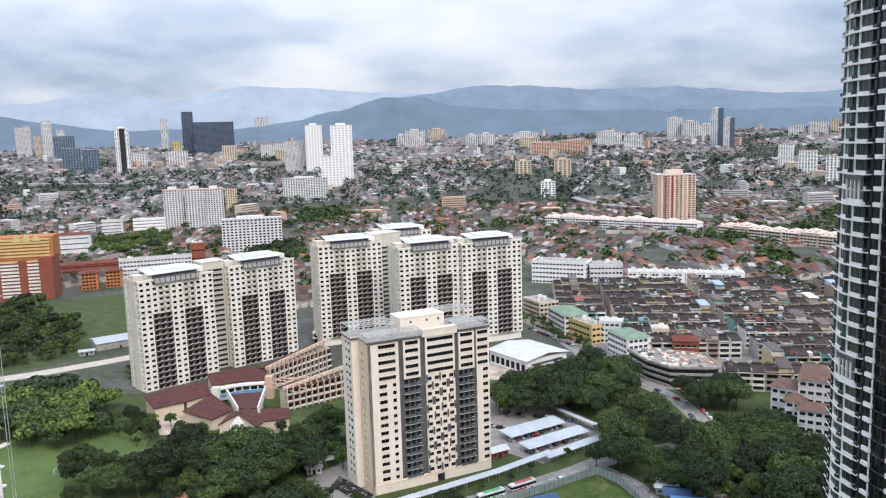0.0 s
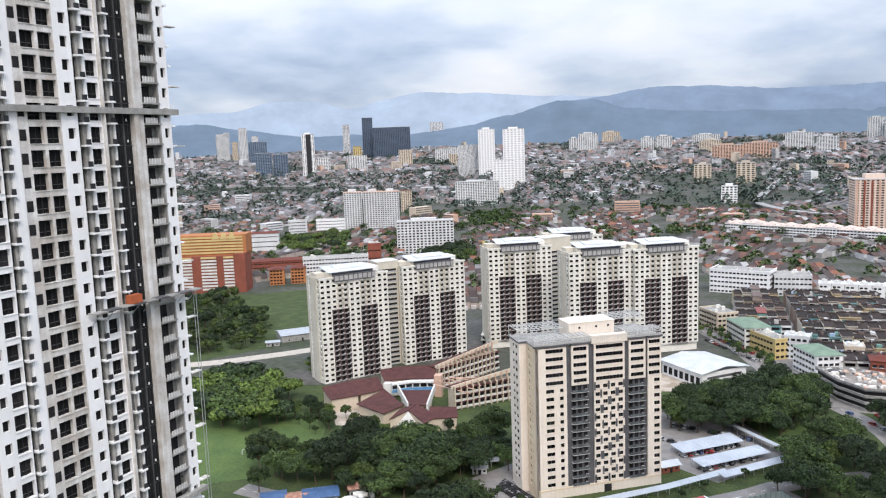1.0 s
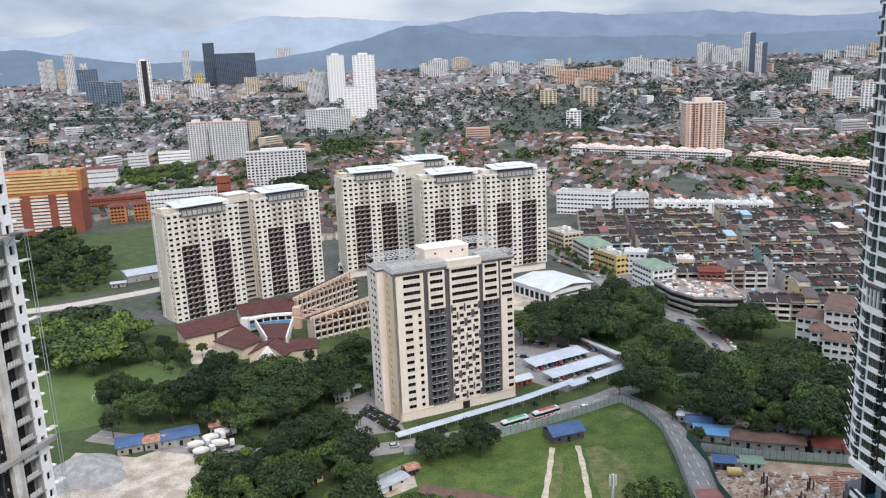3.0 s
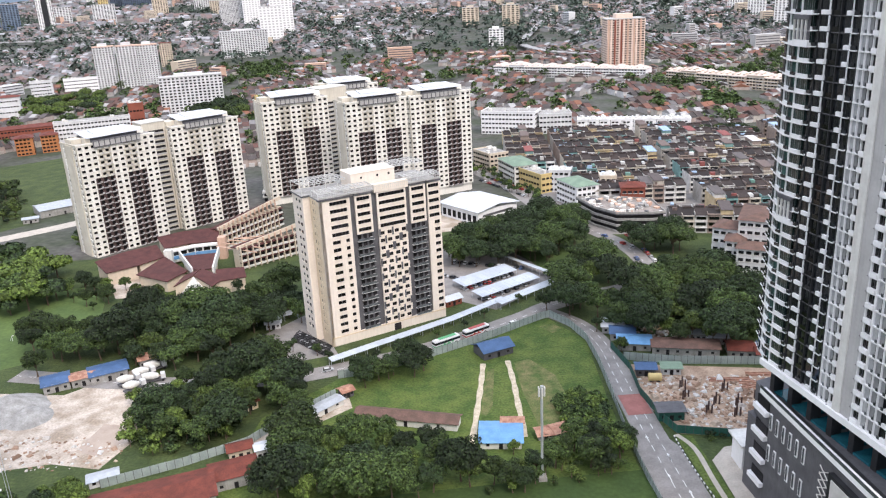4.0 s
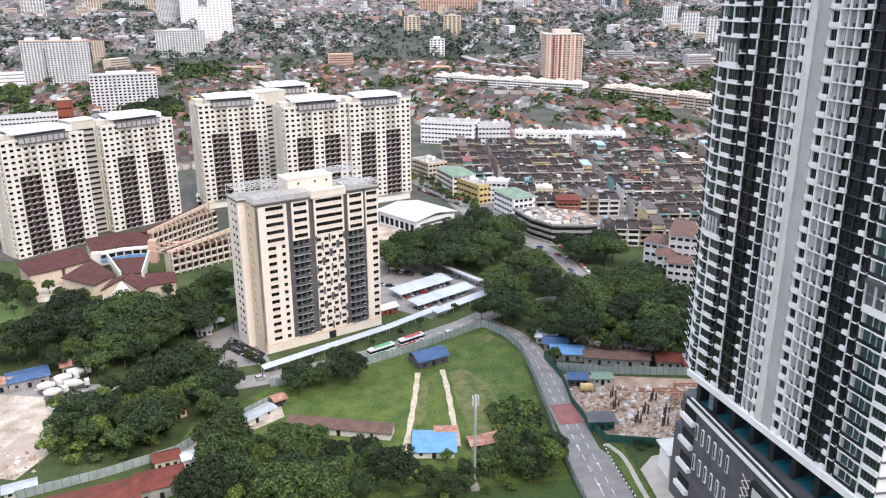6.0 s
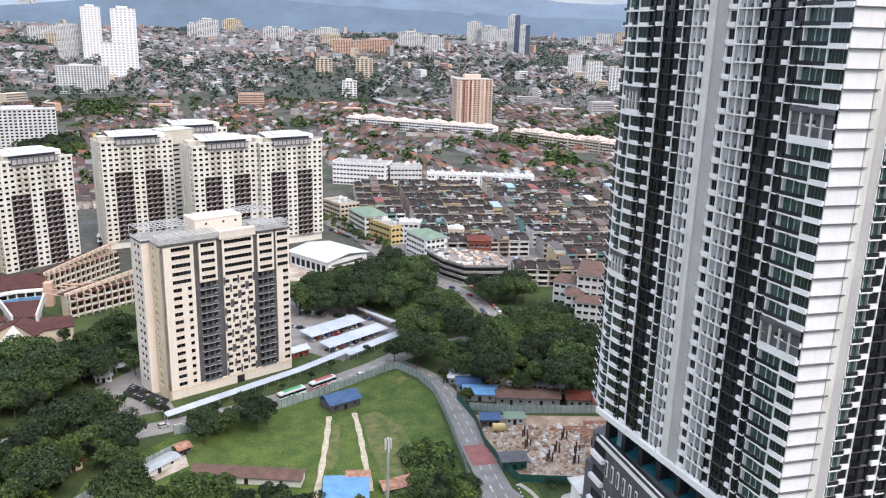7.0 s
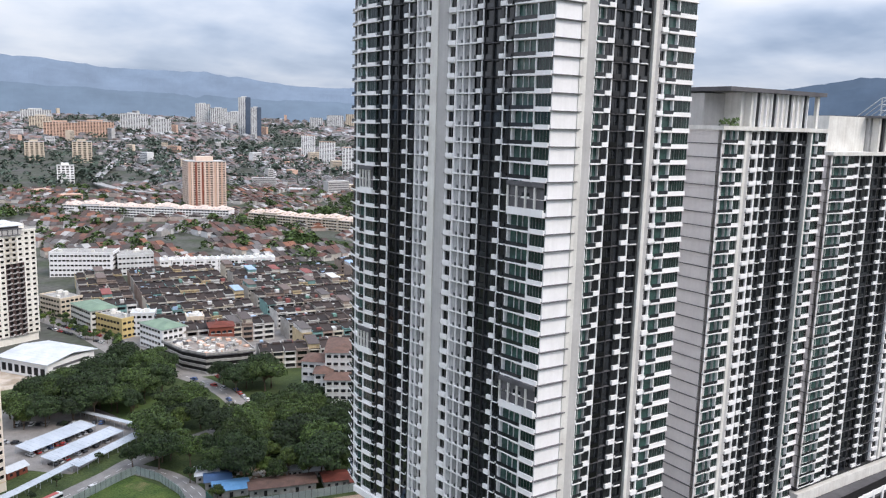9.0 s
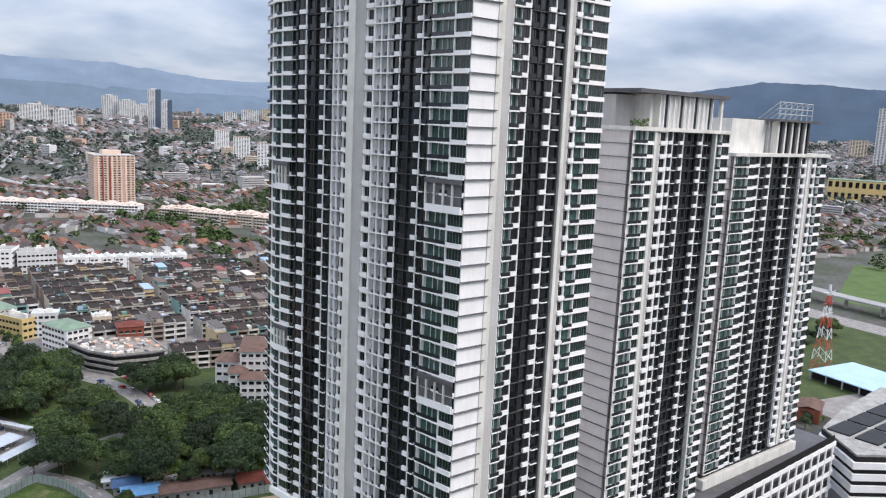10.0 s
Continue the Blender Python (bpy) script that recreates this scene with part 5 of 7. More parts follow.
    m.box(-0.6, 0.6, -d / 2 - 0.08, -d / 2 + 0.05, 0, 2.0, PAINTED_HOLE)
    for sx in (-0.32, 0.32):
        m.box(w * sx - 0.5, w * sx + 0.5, -d / 2 - 0.06, -d / 2 + 0.05, 1.0, 1.9, PAINTED_HOLE)
    part("door", m, t)
    t.matrix_world = pose(x, y, 0.1, 0, 0, turn)
    return t


hut("field_hut", 32.5, 271.5, 12.5, 8.5, 3.2, 2.0, SLATE, BLUEROOF, 22, "open field hut under a blue sheet roof")
hut("field_hut", 27.0, 212.0, 12.5, 11.5, 2.6, 0.9, OFFWHITE, SKYROOF, -8, "low hut with a light blue sheet roof")
hut("lean_to", 31.5, 218.0, 6.5, 3.2, 2.8, 0.5, OFFWHITE, RUSTPALE, -8, "rusty sheet lean-to behind the blue hut")
hut("scrap_shed", 40.5, 211.5, 4.6, 4.6, 1.9, 0.4, CONC, RUSTPALE, 4, "patched rusty sheet shelter in the grass")
hut("scrap_shed", 45.5, 212.5, 4.6, 5.0, 2.0, 0.5, CONC, RUSTPALE, 14, "patched rusty sheet shelter in the grass")
hut("long_shed", -1.5, 226.0, 34, 5.5, 2.8, 1.2, OFFWHITE, BROWNTILE, -18, "long low shed with a dark red roof and white gables")
hut("long_shed", -30.0, 237.0, 15, 4.2, 2.5, 0.3, OFFWHITE, STEEL, 42, "pale container shed beside the fence")
hut("long_shed", -38.5, 229.0, 6, 4.0, 2.4, 0.4, SLATE, BLUEROOF, 42, "small shed with a blue sheet roof")
hut("guard_hut", -56.0, 243.0, 6.0, 4.5, 2.9, 1.5, PEACH, RUST, 40, "small ochre hut with an orange roof")
hut("guard_hut", -22.5, 247.0, 4.0, 4.0, 2.6, 0.6, SLATE, RUSTPALE, 30, "small dark hut by the fence")
hut("red_shed", -74.0, 191.5, 34, 14, 4.0, 1.6, CONC, RUST, 17, "long shed with a rusted red sheet roof")
hut("red_shed", -53.0, 202.0, 13, 9, 4.0, 1.2, CONC, RUST, 17, "shed with a rusted red sheet roof")
hut("red_shed", -53.5, 214.5, 7, 4.5, 3.4, 1.2, BEIGE, RUST, 17, "small shed with a red sheet roof")
hut("white_tank_shed", -46.0, 213.5, 5, 4, 3.6, 0.4, PALE, SHEET, 17, "small white box shed")
hut("yard_shed", -92.0, 206.0, 8, 4, 2.5, 0.3, PALE, STEEL, 20, "pale metal shed by the fence")
for x, y, w in ((-130, 270, 9), (-121, 272, 8), (-113, 276, 13), (-101, 284, 6), (-95.5, 288.5, 9)):
    hut("yard_shed", x, y, w, 9 if w > 8 else 6, 3.4, 0.5, CONC, BLUEROOF if w > 8 else RUSTPALE, 24, "yard shed with a sheet metal roof")
hut("site_cabin", 83.5, 246.5, 6.5, 5, 3.0, 0.8, SLATE, BLUEROOF, -10, "site cabin with a dark blue roof")
hut("site_cabin", 92.5, 246.0, 6.5, 4.6, 2.8, 0.6, PALE, GREENROOF, -10, "site cabin with a green roof")
hut("site_cabin", 82.0, 217.0, 8, 5.5, 3.6, 0.3, GREENFENCE, SLATE, -5, "dark green site cabin at the gate")
for x, y, w, r in ((84, 277, 9, BLUEROOF), (86, 268, 12, SKYROOF), (97, 263, 11, BROWNTILE), (108, 260, 14, BROWNTILE), (82, 284, 8, SHEET), (122, 256, 9, RUST), (118, 268, 7, SHEET), (112, 272, 6, STEEL), (131, 251, 10, RUST)):
    hut("squatter_shed", x, y, w, 8, 3.2, 0.8, CONC, r, -14, "patched sheet roof shed among the trees")
m = Mesh()
m.rod((-2.2, 0, 1.5), (2.2, 0, 1.5), 1.4, YELLOW, 14)
m.box(-1.6, -1.2, -1, 1, 0, 1.4, SLATE)
m.box(1.2, 1.6, -1, 1, 0, 1.4, SLATE)
thing("fuel_tank", "yellow horizontal fuel tank on stands", "tank", at=pose(85.0, 240.5, 0.1, 0, 0, -10), mesh=m)


def fence(pts, h, material, label, step=2.4):
    t = thing("fence", label, "fence")
    line = []
    for a, b in zip(pts, pts[1:]):
        n = max(1, round(span(a, b) / step))
        line += [(a[0] + (b[0] - a[0]) * k / n, a[1] + (b[1] - a[1]) * k / n) for k in range(n)]
    line.append(pts[-1])
    panel = Mesh()
    for k in range(8):
        panel.box(step * k / 8, step * (k + 1) / 8, -0.03 - 0.04 * (k % 2), 0.03, 0, h, material)
    post = Mesh()
    post.box(-0.07, 0.07, -0.1, 0.1, 0, h + 0.15, SLATE)
    pd, qd = panel.data("sheet"), post.data("post")
    for a, b in zip(line, line[1:]):
        f = wall_frame(a, b, 0.05)
        part("sheet", pd, t, at=f @ Matrix.Diagonal((span(a, b) / step, 1, 1, 1)))
        part("post", qd, t, at=f)
    return t


fence([(-26, 260), (-12, 262), (11, 273), (34, 285), (56, 299), (60, 300.5), (66, 290), (69.5, 276), (69.2, 255), (67.5, 230)], 3.2, FENCE, "tall grey-green sheet fence along the road")
fence([(67.5, 230), (65.5, 205), (64.8, 186), (65.5, 150)], 2.4, FENCE, "weathered sheet fence beside the grass")
fence([(-92, 203), (-70, 211), (-52, 220), (-41, 233), (-26, 247)], 3.0, FENCE, "grey sheet fence round the yard")
fence([(79, 258), (96, 252), (128, 246)], 3.2, FENCE, "grey sheet fence behind the building site")
fence([(77, 268), (79, 250), (77.2, 232), (79.2, 214), (81, 207.5), (112, 198.5)], 2.8, GREENFENCE, "dark green sheet hoarding round the site")

# the mast
mast = thing("mast", "tall grey telecom mast at the field edge", "mast")
m = Mesh()
m.rod((0, 0, 0), (0, 0, 30), 0.38, STEEL, 10)
part("pole", m, mast)
for k in range(6):
    a = k * math.pi / 3
    m = Mesh()
    m.box(-0.2, 0.2, 0.75, 1.0, 27.0 - (k % 2) * 0.6, 29.6, OFFWHITE)
    m.rod((0, 0.3, 28.2), (0, 0.8, 28.2), 0.06, STEEL, 4)
    part("antenna", m, mast, at=pose(0, 0, 0, 0, 0, math.degrees(a)))
m = Mesh()
m.box(-1.2, 1.2, -1.2, 1.2, 0, 1.2, CONC)
part("base", m, mast)
mast.matrix_world = pose(35.6, 189.5, 0.1)

# rubble and piles of the two sites
RUBBLE = palette_mat("rubble", [(0.45, 0.36, 0.28), (0.36, 0.24, 0.17), (0.55, 0.50, 0.45), (0.26, 0.17, 0.12), (0.62, 0.60, 0.57)], 0.95, 0.3, 0.6)
rr = random.Random(9)


def rubble(ring, n, lo, hi, label):
    xs, ys = [p[0] for p in ring], [p[1] for p in ring]
    m = Mesh()
    while n:
        x, y = rr.uniform(min(xs), max(xs)), rr.uniform(min(ys), max(ys))
        if not inside(x, y, ring):
            continue
        s = rr.uniform(lo, hi) * (1 if rr.random() < 0.9 else 2.0)
        at = pose(x, y, 0.05, rr.uniform(-15, 15), rr.uniform(-15, 15), rr.uniform(0, 360))
        low = [at @ Vector((a * s * rr.uniform(0.6, 1.3), b * s * rr.uniform(0.5, 1.1), -0.1)) for a, b in ((-1, -1), (1, -1), (1, 1), (-1, 1))]
        c = sum(low, Vector()) / 4
        m.solid(low, [c + (p - c) * 0.6 + Vector((0, 0, s * rr.uniform(0.3, 0.9))) for p in low], RUBBLE)
        n -= 1
    return thing("rubble", label, "rubble", kind="stuff", mesh=m)


SITE = [(80, 244), (126, 238), (112, 203), (86, 209), (80, 226)]
rubble(SITE, 900, 0.25, 0.9, "broken brick and concrete rubble on bare earth")
rubble([(84, 290), (100, 268), (128, 262), (122, 270), (92, 292)], 200, 0.4, 1.2, "heap of scrap and sheeting under the trees")
rubble([(-150, 236), (-112, 234), (-92, 226), (-90, 215), (-112, 214), (-150, 220)], 260, 0.2, 0.7, "brown earth clods and stones by the puddle")
for x, y in ((91, 227), (92.5, 234), (99.5, 222), (105.5, 230), (106, 220), (95, 217), (114, 224), (113, 214), (103, 214)):
    t = thing("pile_cluster", "rusty steel piles standing in the dirt", "pile", group="steel piles")
    for k in range(3):
        m = Mesh()
        m.rod((k * 0.9 - 0.9, (k % 2) * 0.7, 0), (k * 0.9 - 0.9, (k % 2) * 0.7, 3.2 + k % 2), 0.28, BROWN, 7)
        part("pile", m, t)
    t.matrix_world = pose(x, y, 0.05)
for x, y, a, l in ((103, 237, -8, 14), (112, 233, -4, 11), (110, 229, 10, 8), (117, 239, -12, 12)):
    m = Mesh()
    for k in range(4):
        m.box(0, l, k * 0.6, k * 0.6 + 0.35, 0, 0.35 + 0.2 * (k % 2), RUSTPALE)
    thing("timber_stack", "stack of long timbers on the dirt", "timber", group="timber stacks", at=pose(x, y, 0.1, 0, 0, a), mesh=m)
for x, y, r, h in ((-140, 254, 13, 6), (-131, 248, 8, 4), (-146, 244, 8, 4)):
    m = Mesh()
    n = 22
    for k in range(5):
        ra, rb = r * (1 - k / 5) ** 0.8, r * (1 - (k + 1) / 5) ** 0.8 + 0.02
        m.solid([(math.cos(i * 2 * math.pi / n) * ra * (1 + 0.12 * noise.noise((i * 0.7, k, r))), math.sin(i * 2 * math.pi / n) * ra, h * k / 5) for i in range(n)],
                [(math.cos(i * 2 * math.pi / n) * rb * (1 + 0.12 * noise.noise((i * 0.7, k + 1, r))), math.sin(i * 2 * math.pi / n) * rb, h * (k + 1) / 5) for i in range(n)], bpy.data.materials["concrete"], bottom=False)
    thing("gravel_heap", "grey conical heap of crushed stone", "heap", group="stone heaps", at=pose(x, y, 0.05), mesh=m)

# ---- vehicles ----
TYRE = mat("tyre_rubber", (0.02, 0.02, 0.02), None, 0.9, 0.5)
CARGLASS = glass_mat("car_glass", (0.02, 0.025, 0.03), 0.08, 0.2)
PAINTS = [mat("car_" + n, c, tuple(v * 0.9 for v in c), 0.3, 2.0, 0.05, spec=0.5) for n, c in
          (("white", (0.75, 0.75, 0.75)), ("silver", (0.45, 0.46, 0.48)), ("black", (0.03, 0.03, 0.035)), ("red", (0.40, 0.04, 0.035)), ("blue", (0.05, 0.10, 0.25)))]


def car_proto(material, colour, near=True):
    t = thing("car", colour + " parked car seen from above", "car", group="cars")
    m = Mesh()
    m.solid([(-2.1, -0.85, 0.3), (2.1, -0.85, 0.3), (2.1, 0.85, 0.3), (-2.1, 0.85, 0.3)], [(-2.05, -0.8, 0.85), (2.0, -0.78, 0.8), (2.0, 0.78, 0.8), (-2.05, 0.8, 0.85)], material)
    m.solid([(-1.5, -0.72, 1.3), (0.5, -0.72, 1.3), (0.5, 0.72, 1.3), (-1.5, 0.72, 1.3)], [(-1.3, -0.6, 1.48), (0.3, -0.6, 1.48), (0.3, 0.6, 1.48), (-1.3, 0.6, 1.48)], material)
    part("body", m, t)
    m = Mesh()
    m.solid([(-1.9, -0.78, 0.84), (1.1, -0.78, 0.84), (1.1, 0.78, 0.84), (-1.9, 0.78, 0.84)], [(-1.5, -0.72, 1.3), (0.5, -0.72, 1.3), (0.5, 0.72, 1.3), (-1.5, 0.72, 1.3)], CARGLASS)
    part("window", m, t)
    rest = Mesh()
    for x in (-1.3, 1.3):
        for y in (-0.82, 0.82):
            m = Mesh() if near else rest
            m.rod((x, y - 0.1, 0.32), (x, y + 0.1, 0.32), 0.32, TYRE, 10)
            if near:
                wheel = part("wheel", m, t)
                hub = Mesh()
                hub.rod((x, y - 0.12, 0.32), (x, y + 0.12, 0.32), 0.18, STEEL, 8)
                part("rim", hub, wheel)
    if not near:
        part("wheel_set", rest, t)
    return t


CARS = [car_proto(p, n) for p, n in zip(PAINTS, ("white", "silver", "black", "red", "blue"))]
for i, (c, at) in enumerate(zip(CARS, ((44, 296, 30), (78.6, 172, 90), (78.4, 168.5, 90), (116, 386, 110), (110, 400, 115)))):
    c.matrix_world = pose(at[0], at[1], 0.12, 0, 0, at[2])
FARCARS = [car_proto(p, n, False) for p, n in zip(PAINTS, ("white", "silver", "black", "red", "blue"))]
for i, c in enumerate(FARCARS):
    c.matrix_world = pose(30 + i * 3.0, 398 - i * 1.4, 0.12, 0, 0, 65)
car_rng = random.Random(3)


def park(x, y, turn):
    pool = CARS if math.hypot(x, y) < 290 else FARCARS
    copy_thing(pool[car_rng.choice((0, 0, 0, 1, 1, 1, 2, 2, 2, 3, 4))], pose(x, y, 0.1, 0, 0, turn))


def row(x, y, turn, n, gap, face, skip=0.25):
    for k in range(n):
        if car_rng.random() > skip:
            park(x + math.cos(radians(turn)) * gap * k, y + math.sin(radians(turn)) * gap * k, turn + face)


row(24, 376, -25, 14, 2.9, 90)
row(26, 405, -25, 10, 3.0, 90)
row(20, 356, -35, 8, 5.0, 0, 0.3)
row(123.5, 352, 90, 6, 5.4, 0, 0.3)
row(122, 398, 20, 12, 2.8, 80, 0.2)
row(88, 478, 115, 14, 5.2, 0, 0.35)
row(96, 480, 115, 14, 5.2, 0, 0.35)
row(-20, 560, 2, 20, 2.8, 90, 0.2)
for x, y, a in ((-56, 268, 5), (-30, 266.5, 15), (116, 362, 92), (119, 380, 100), (-82, 331, -30), (80, 283, 100), (86, 279, 10), (84, 272, 60), (70, 120, 90)):
    park(x, y, a)


def bus(x, y, turn, colour, stripe, label):
    t = thing("bus", label, "bus", group="coaches")
    m = Mesh()
    m.box(-5.9, 5.9, -1.25, 1.25, 0.35, 1.5, colour)
    m.box(-5.8, 5.8, -1.2, 1.2, 2.5, 3.0, colour)
    m.box(-5.4, 5.4, -1.0, 1.0, 3.0, 3.25, colour)
    part("body", m, t)
    m = Mesh()
    m.box(-5.85, 5.85, -1.22, 1.22, 1.5, 2.5, CARGLASS)
    part("window", m, t)
    m = Mesh()
    m.box(-5.92, 1.5, -1.28, 1.28, 0.6, 1.1, stripe)
    m.box(-3.5, 4.5, -0.85, 0.85, 3.25, 3.4, stripe)
    for k in range(3):
        m.box(-2 + k * 2.0, -1.2 + k * 2.0, -1.27, 1.27, 1.0, 1.6, stripe)
    part("livery", m, t, "coloured livery stripes")
    for wx in (-3.6, 3.8):
        for wy in (-1.15, 1.15):
            m = Mesh()
            m.rod((wx, wy - 0.15, 0.5), (wx, wy + 0.15, 0.5), 0.5, TYRE, 10)
            wheel = part("wheel", m, t)
            hub = Mesh()
            hub.rod((wx, wy - 0.17, 0.5), (wx, wy + 0.17, 0.5), 0.26, STEEL, 8)
            part("rim", hub, wheel)
    t.matrix_world = pose(x, y, 0.12, 0, 0, turn)


bus(15.2, 281.5, 30, PAINTS[0], mat("bus_green", (0.10, 0.38, 0.18), None, 0.4, 2.0), "white coach with green stripes on the road")
bus(27.8, 289.0, 31, PAINTS[0], PAINTS[3], "white and red coach on the road")


def mixer(x, y, turn):
    t = thing("mixer_truck", "grey concrete mixer truck parked in the yard", "truck", group="mixer trucks")
    m = Mesh()
    m.box(-4, 4, -1.1, 1.1, 0.7, 1.2, SLATE)
    m.box(2.4, 4, -1.15, 1.15, 1.2, 3.0, PALE)
    part("cab", m, t)
    m = Mesh()
    n = 12
    prof = ((-4.2, 0.7, 3.3), (-2.8, 1.3, 2.9), (-0.6, 1.5, 2.6), (1.6, 0.8, 2.3))
    for (xa, ra, za), (xb, rb, zb) in zip(prof, prof[1:]):
        m.solid([(xa, math.cos(i * 2 * math.pi / n) * ra, za + math.sin(i * 2 * math.pi / n) * ra) for i in range(n)],
                [(xb, math.cos(i * 2 * math.pi / n) * rb, zb + math.sin(i * 2 * math.pi / n) * rb) for i in range(n)], OFFWHITE)
    part("drum", m, t)
    for wx in (-3, -1.8, 2.9):
        for wy in (-1.0, 1.0):
            m = Mesh()
            m.rod((wx, wy - 0.15, 0.5), (wx, wy + 0.15, 0.5), 0.5, TYRE, 8)
            part("wheel", m, t)
    t.matrix_world = pose(x, y, 0.08, 0, 0, turn)


for x, y, a in ((-103, 268, 40), (-99, 273.5, 35), (-96, 278, 30), (-99.5, 263, 45), (-94, 268.5, 20)):
    mixer(x, y, a)

# motorcycles packed beside the cream block
bikes = Mesh()
br = random.Random(4)
for i in range(5):
    for k in range(24):
        x, y = -46 + k * 0.62 + i * 0.35, 296 - k * 0.72 + i * 1.6
        at = pose(x, y, 0.1, 0, 0, 40 + br.uniform(-8, 8))
        bikes.box(-0.9, 0.9, -0.14, 0.14, 0.3, 0.85, br.choice((CHAR, PAINTS[2], CHAR, SLATE, PAINTS[2], PAINTS[1])), at=at)
        bikes.box(0.5, 0.7, -0.35, 0.35, 0.9, 1.1, CHAR, at=at)
thing("motorcycles", "tightly parked dark motorcycles in rows", "motorcycles", kind="stuff", mesh=bikes)


# ---- car park sheds and the covered walk ----
def carport(a, b, d, label):
    t = thing("carport", label, "carport", group="carports")
    w = span(a, b)
    f = wall_frame(a, b)
    m = Mesh()
    k = int(w / 1.2)
    for i in range(k):
        m.solid([f @ Vector((w * i / k, 0, 2.7)), f @ Vector((w * (i + 1) / k, 0, 2.7)), f @ Vector((w * (i + 1) / k, d, 3.3)), f @ Vector((w * i / k, d, 3.3))],
                [f @ Vector((w * i / k, 0, 2.82 + 0.05 * (i % 2))), f @ Vector((w * (i + 1) / k, 0, 2.82 + 0.05 * (i % 2))), f @ Vector((w * (i + 1) / k, d, 3.42 + 0.05 * (i % 2))), f @ Vector((w * i / k, d, 3.42 + 0.05 * (i % 2)))], SHEETBLUE)
    part("roof", m, t)
    n = max(2, int(w / 5))
    for i in range(n + 1):
        for y in (0.6, d - 0.6):
            m = Mesh()
            m.rod(f @ Vector((w * i / n, y, 0)), f @ Vector((w * i / n, y, 2.8)), 0.1, STEEL, 6)
            part("post", m, t)
    for i in range(int(w / 2.8)):
        if car_rng.random() < 0.7 and d > 6:
            p = f @ Vector((1.6 + i * 2.8, 2.6, 0))
            park(p.x, p.y, math.degrees(math.atan2(b[1] - a[1], b[0] - a[0])) + 90)


SHEETBLUE = mat("pale_blue_sheet", (0.50, 0.54, 0.59), (0.42, 0.46, 0.51), 0.5, 5.0, 0.08, streak=0.05)
carport((27.8, 334.6), (54.7, 351.6), 9.6, "long car shed with a pale blue-white sheet roof")
carport((34.3, 320.8), (63.5, 339.8), 7.8, "long car shed with a pale blue-white sheet roof")
carport((73.0, 342.0), (54.0, 372.0), 3.8, "narrow car shed with a pale sheet roof")
carport((41.5, 311.2), (71.0, 332.8), 4.2, "narrow car shed with a pale sheet roof")
carport((-28.5, 268.5), (20.0, 298.5), 3.0, "covered walk with a pale sheet roof along the road")
carport((20.0, 298.5), (44.0, 316.5), 3.0, "covered walk with a pale sheet roof along the road")
carport((-74, 309), (-46, 317), 3.6, "covered walk with a pale sheet roof by the cream block")
hut("pavilion", 20.5, 322.0, 8, 5, 3.0, 1.2, BRICKRED, SHEET, 30, "small white-roofed pavilion in the car park")
hut("pavilion", -56, 311, 6, 6, 3.0, 1.0, PALE, SHEET, 10, "small white-roofed gate pavilion")

# ---- the white hall ----
hall = thing("sports_hall", "white sports hall with a broad white sheet roof", "building")
HM = wall_frame((45.4, 433.2), (71.6, 452.0))
m = Mesh()
m.box(0.5, 31.5, 0.5, 33.5, 0, 8.2, WHITE, at=HM)
part("wall", m, hall)
m = Mesh()
ridge = 16.0
for i in range(26):
    a, b = -1 + i * 34 / 26, -1 + (i + 1) * 34 / 26
    e = 0.06 * (i % 2)
    za, zb = 8.2 + 2.4 * (1 - abs(a - ridge) / 17), 8.2 + 2.4 * (1 - abs(b - ridge) / 17)
    m.solid([HM @ Vector(p) for p in ((a, -1, za), (b, -1, zb), (b, 35, zb), (a, 35, za))], [HM @ Vector(p) for p in ((a, -1, za + 0.3 + e), (b, -1, zb + 0.3 + e), (b, 35, zb + 0.3 + e), (a, 35, za + 0.3 + e))], SHEET)
part("roof", m, hall)
for k in range(7):
    m = Mesh()
    s = wall_frame((0, 34), (0, 0))
    m.box(2 + k * 4.5, 4.6 + k * 4.5, 0.2, 0.7, 1.5, 5.5, PAINTED_HOLE, at=HM @ s)
    part("opening", m, hall)
m = Mesh()
m.box(4, 28, 0.3, 0.6, 4.5, 5.8, SLATE, at=HM)
part("opening", m, hall)

# ---- the school with its fan of red roofs ----
school = thing("school", "cream school building with a fan of red tiled roofs", "building")


def slope(*corners):
    """One roof slope over the school, with thick edges and cream walls under it."""
    m = Mesh()
    m.solid(list(corners), [(x, y, z + 0.4) for x, y, z in corners], REDTILE)
    part("roof", m, school, "dark red tiled roof")
    c = Vector((sum(p[0] for p in corners), sum(p[1] for p in corners), 0)) / len(corners)
    low, high = [], []
    for x, y, z in corners:
        x, y = c.x + (x - c.x) * 0.9, c.y + (y - c.y) * 0.9
        low.append((x, y, 0))
        high.append((x, y, z - 0.05))
    m = Mesh()
    m.solid(low, high, BEIGE)
    part("wall", m, school)


slope((-123.3, 401.7, 9), (-112, 407.6, 9), (-118.9, 420.4, 12), (-129.7, 413, 12))
slope((-112, 407.6, 9), (-96.2, 408.8, 9), (-99.5, 425.2, 12), (-118.9, 420.4, 12))
slope((-145, 375, 6.6), (-131.5, 383.2, 7), (-142.7, 396.8, 10), (-153, 384, 10))
slope((-131.5, 383.2, 7), (-121.6, 394, 7), (-128.4, 406, 10), (-142.7, 396.8, 10))
slope((-130.1, 372.8, 5.6), (-112.1, 359.9, 5.6), (-103.4, 366.6, 8), (-120.6, 391.2, 8))
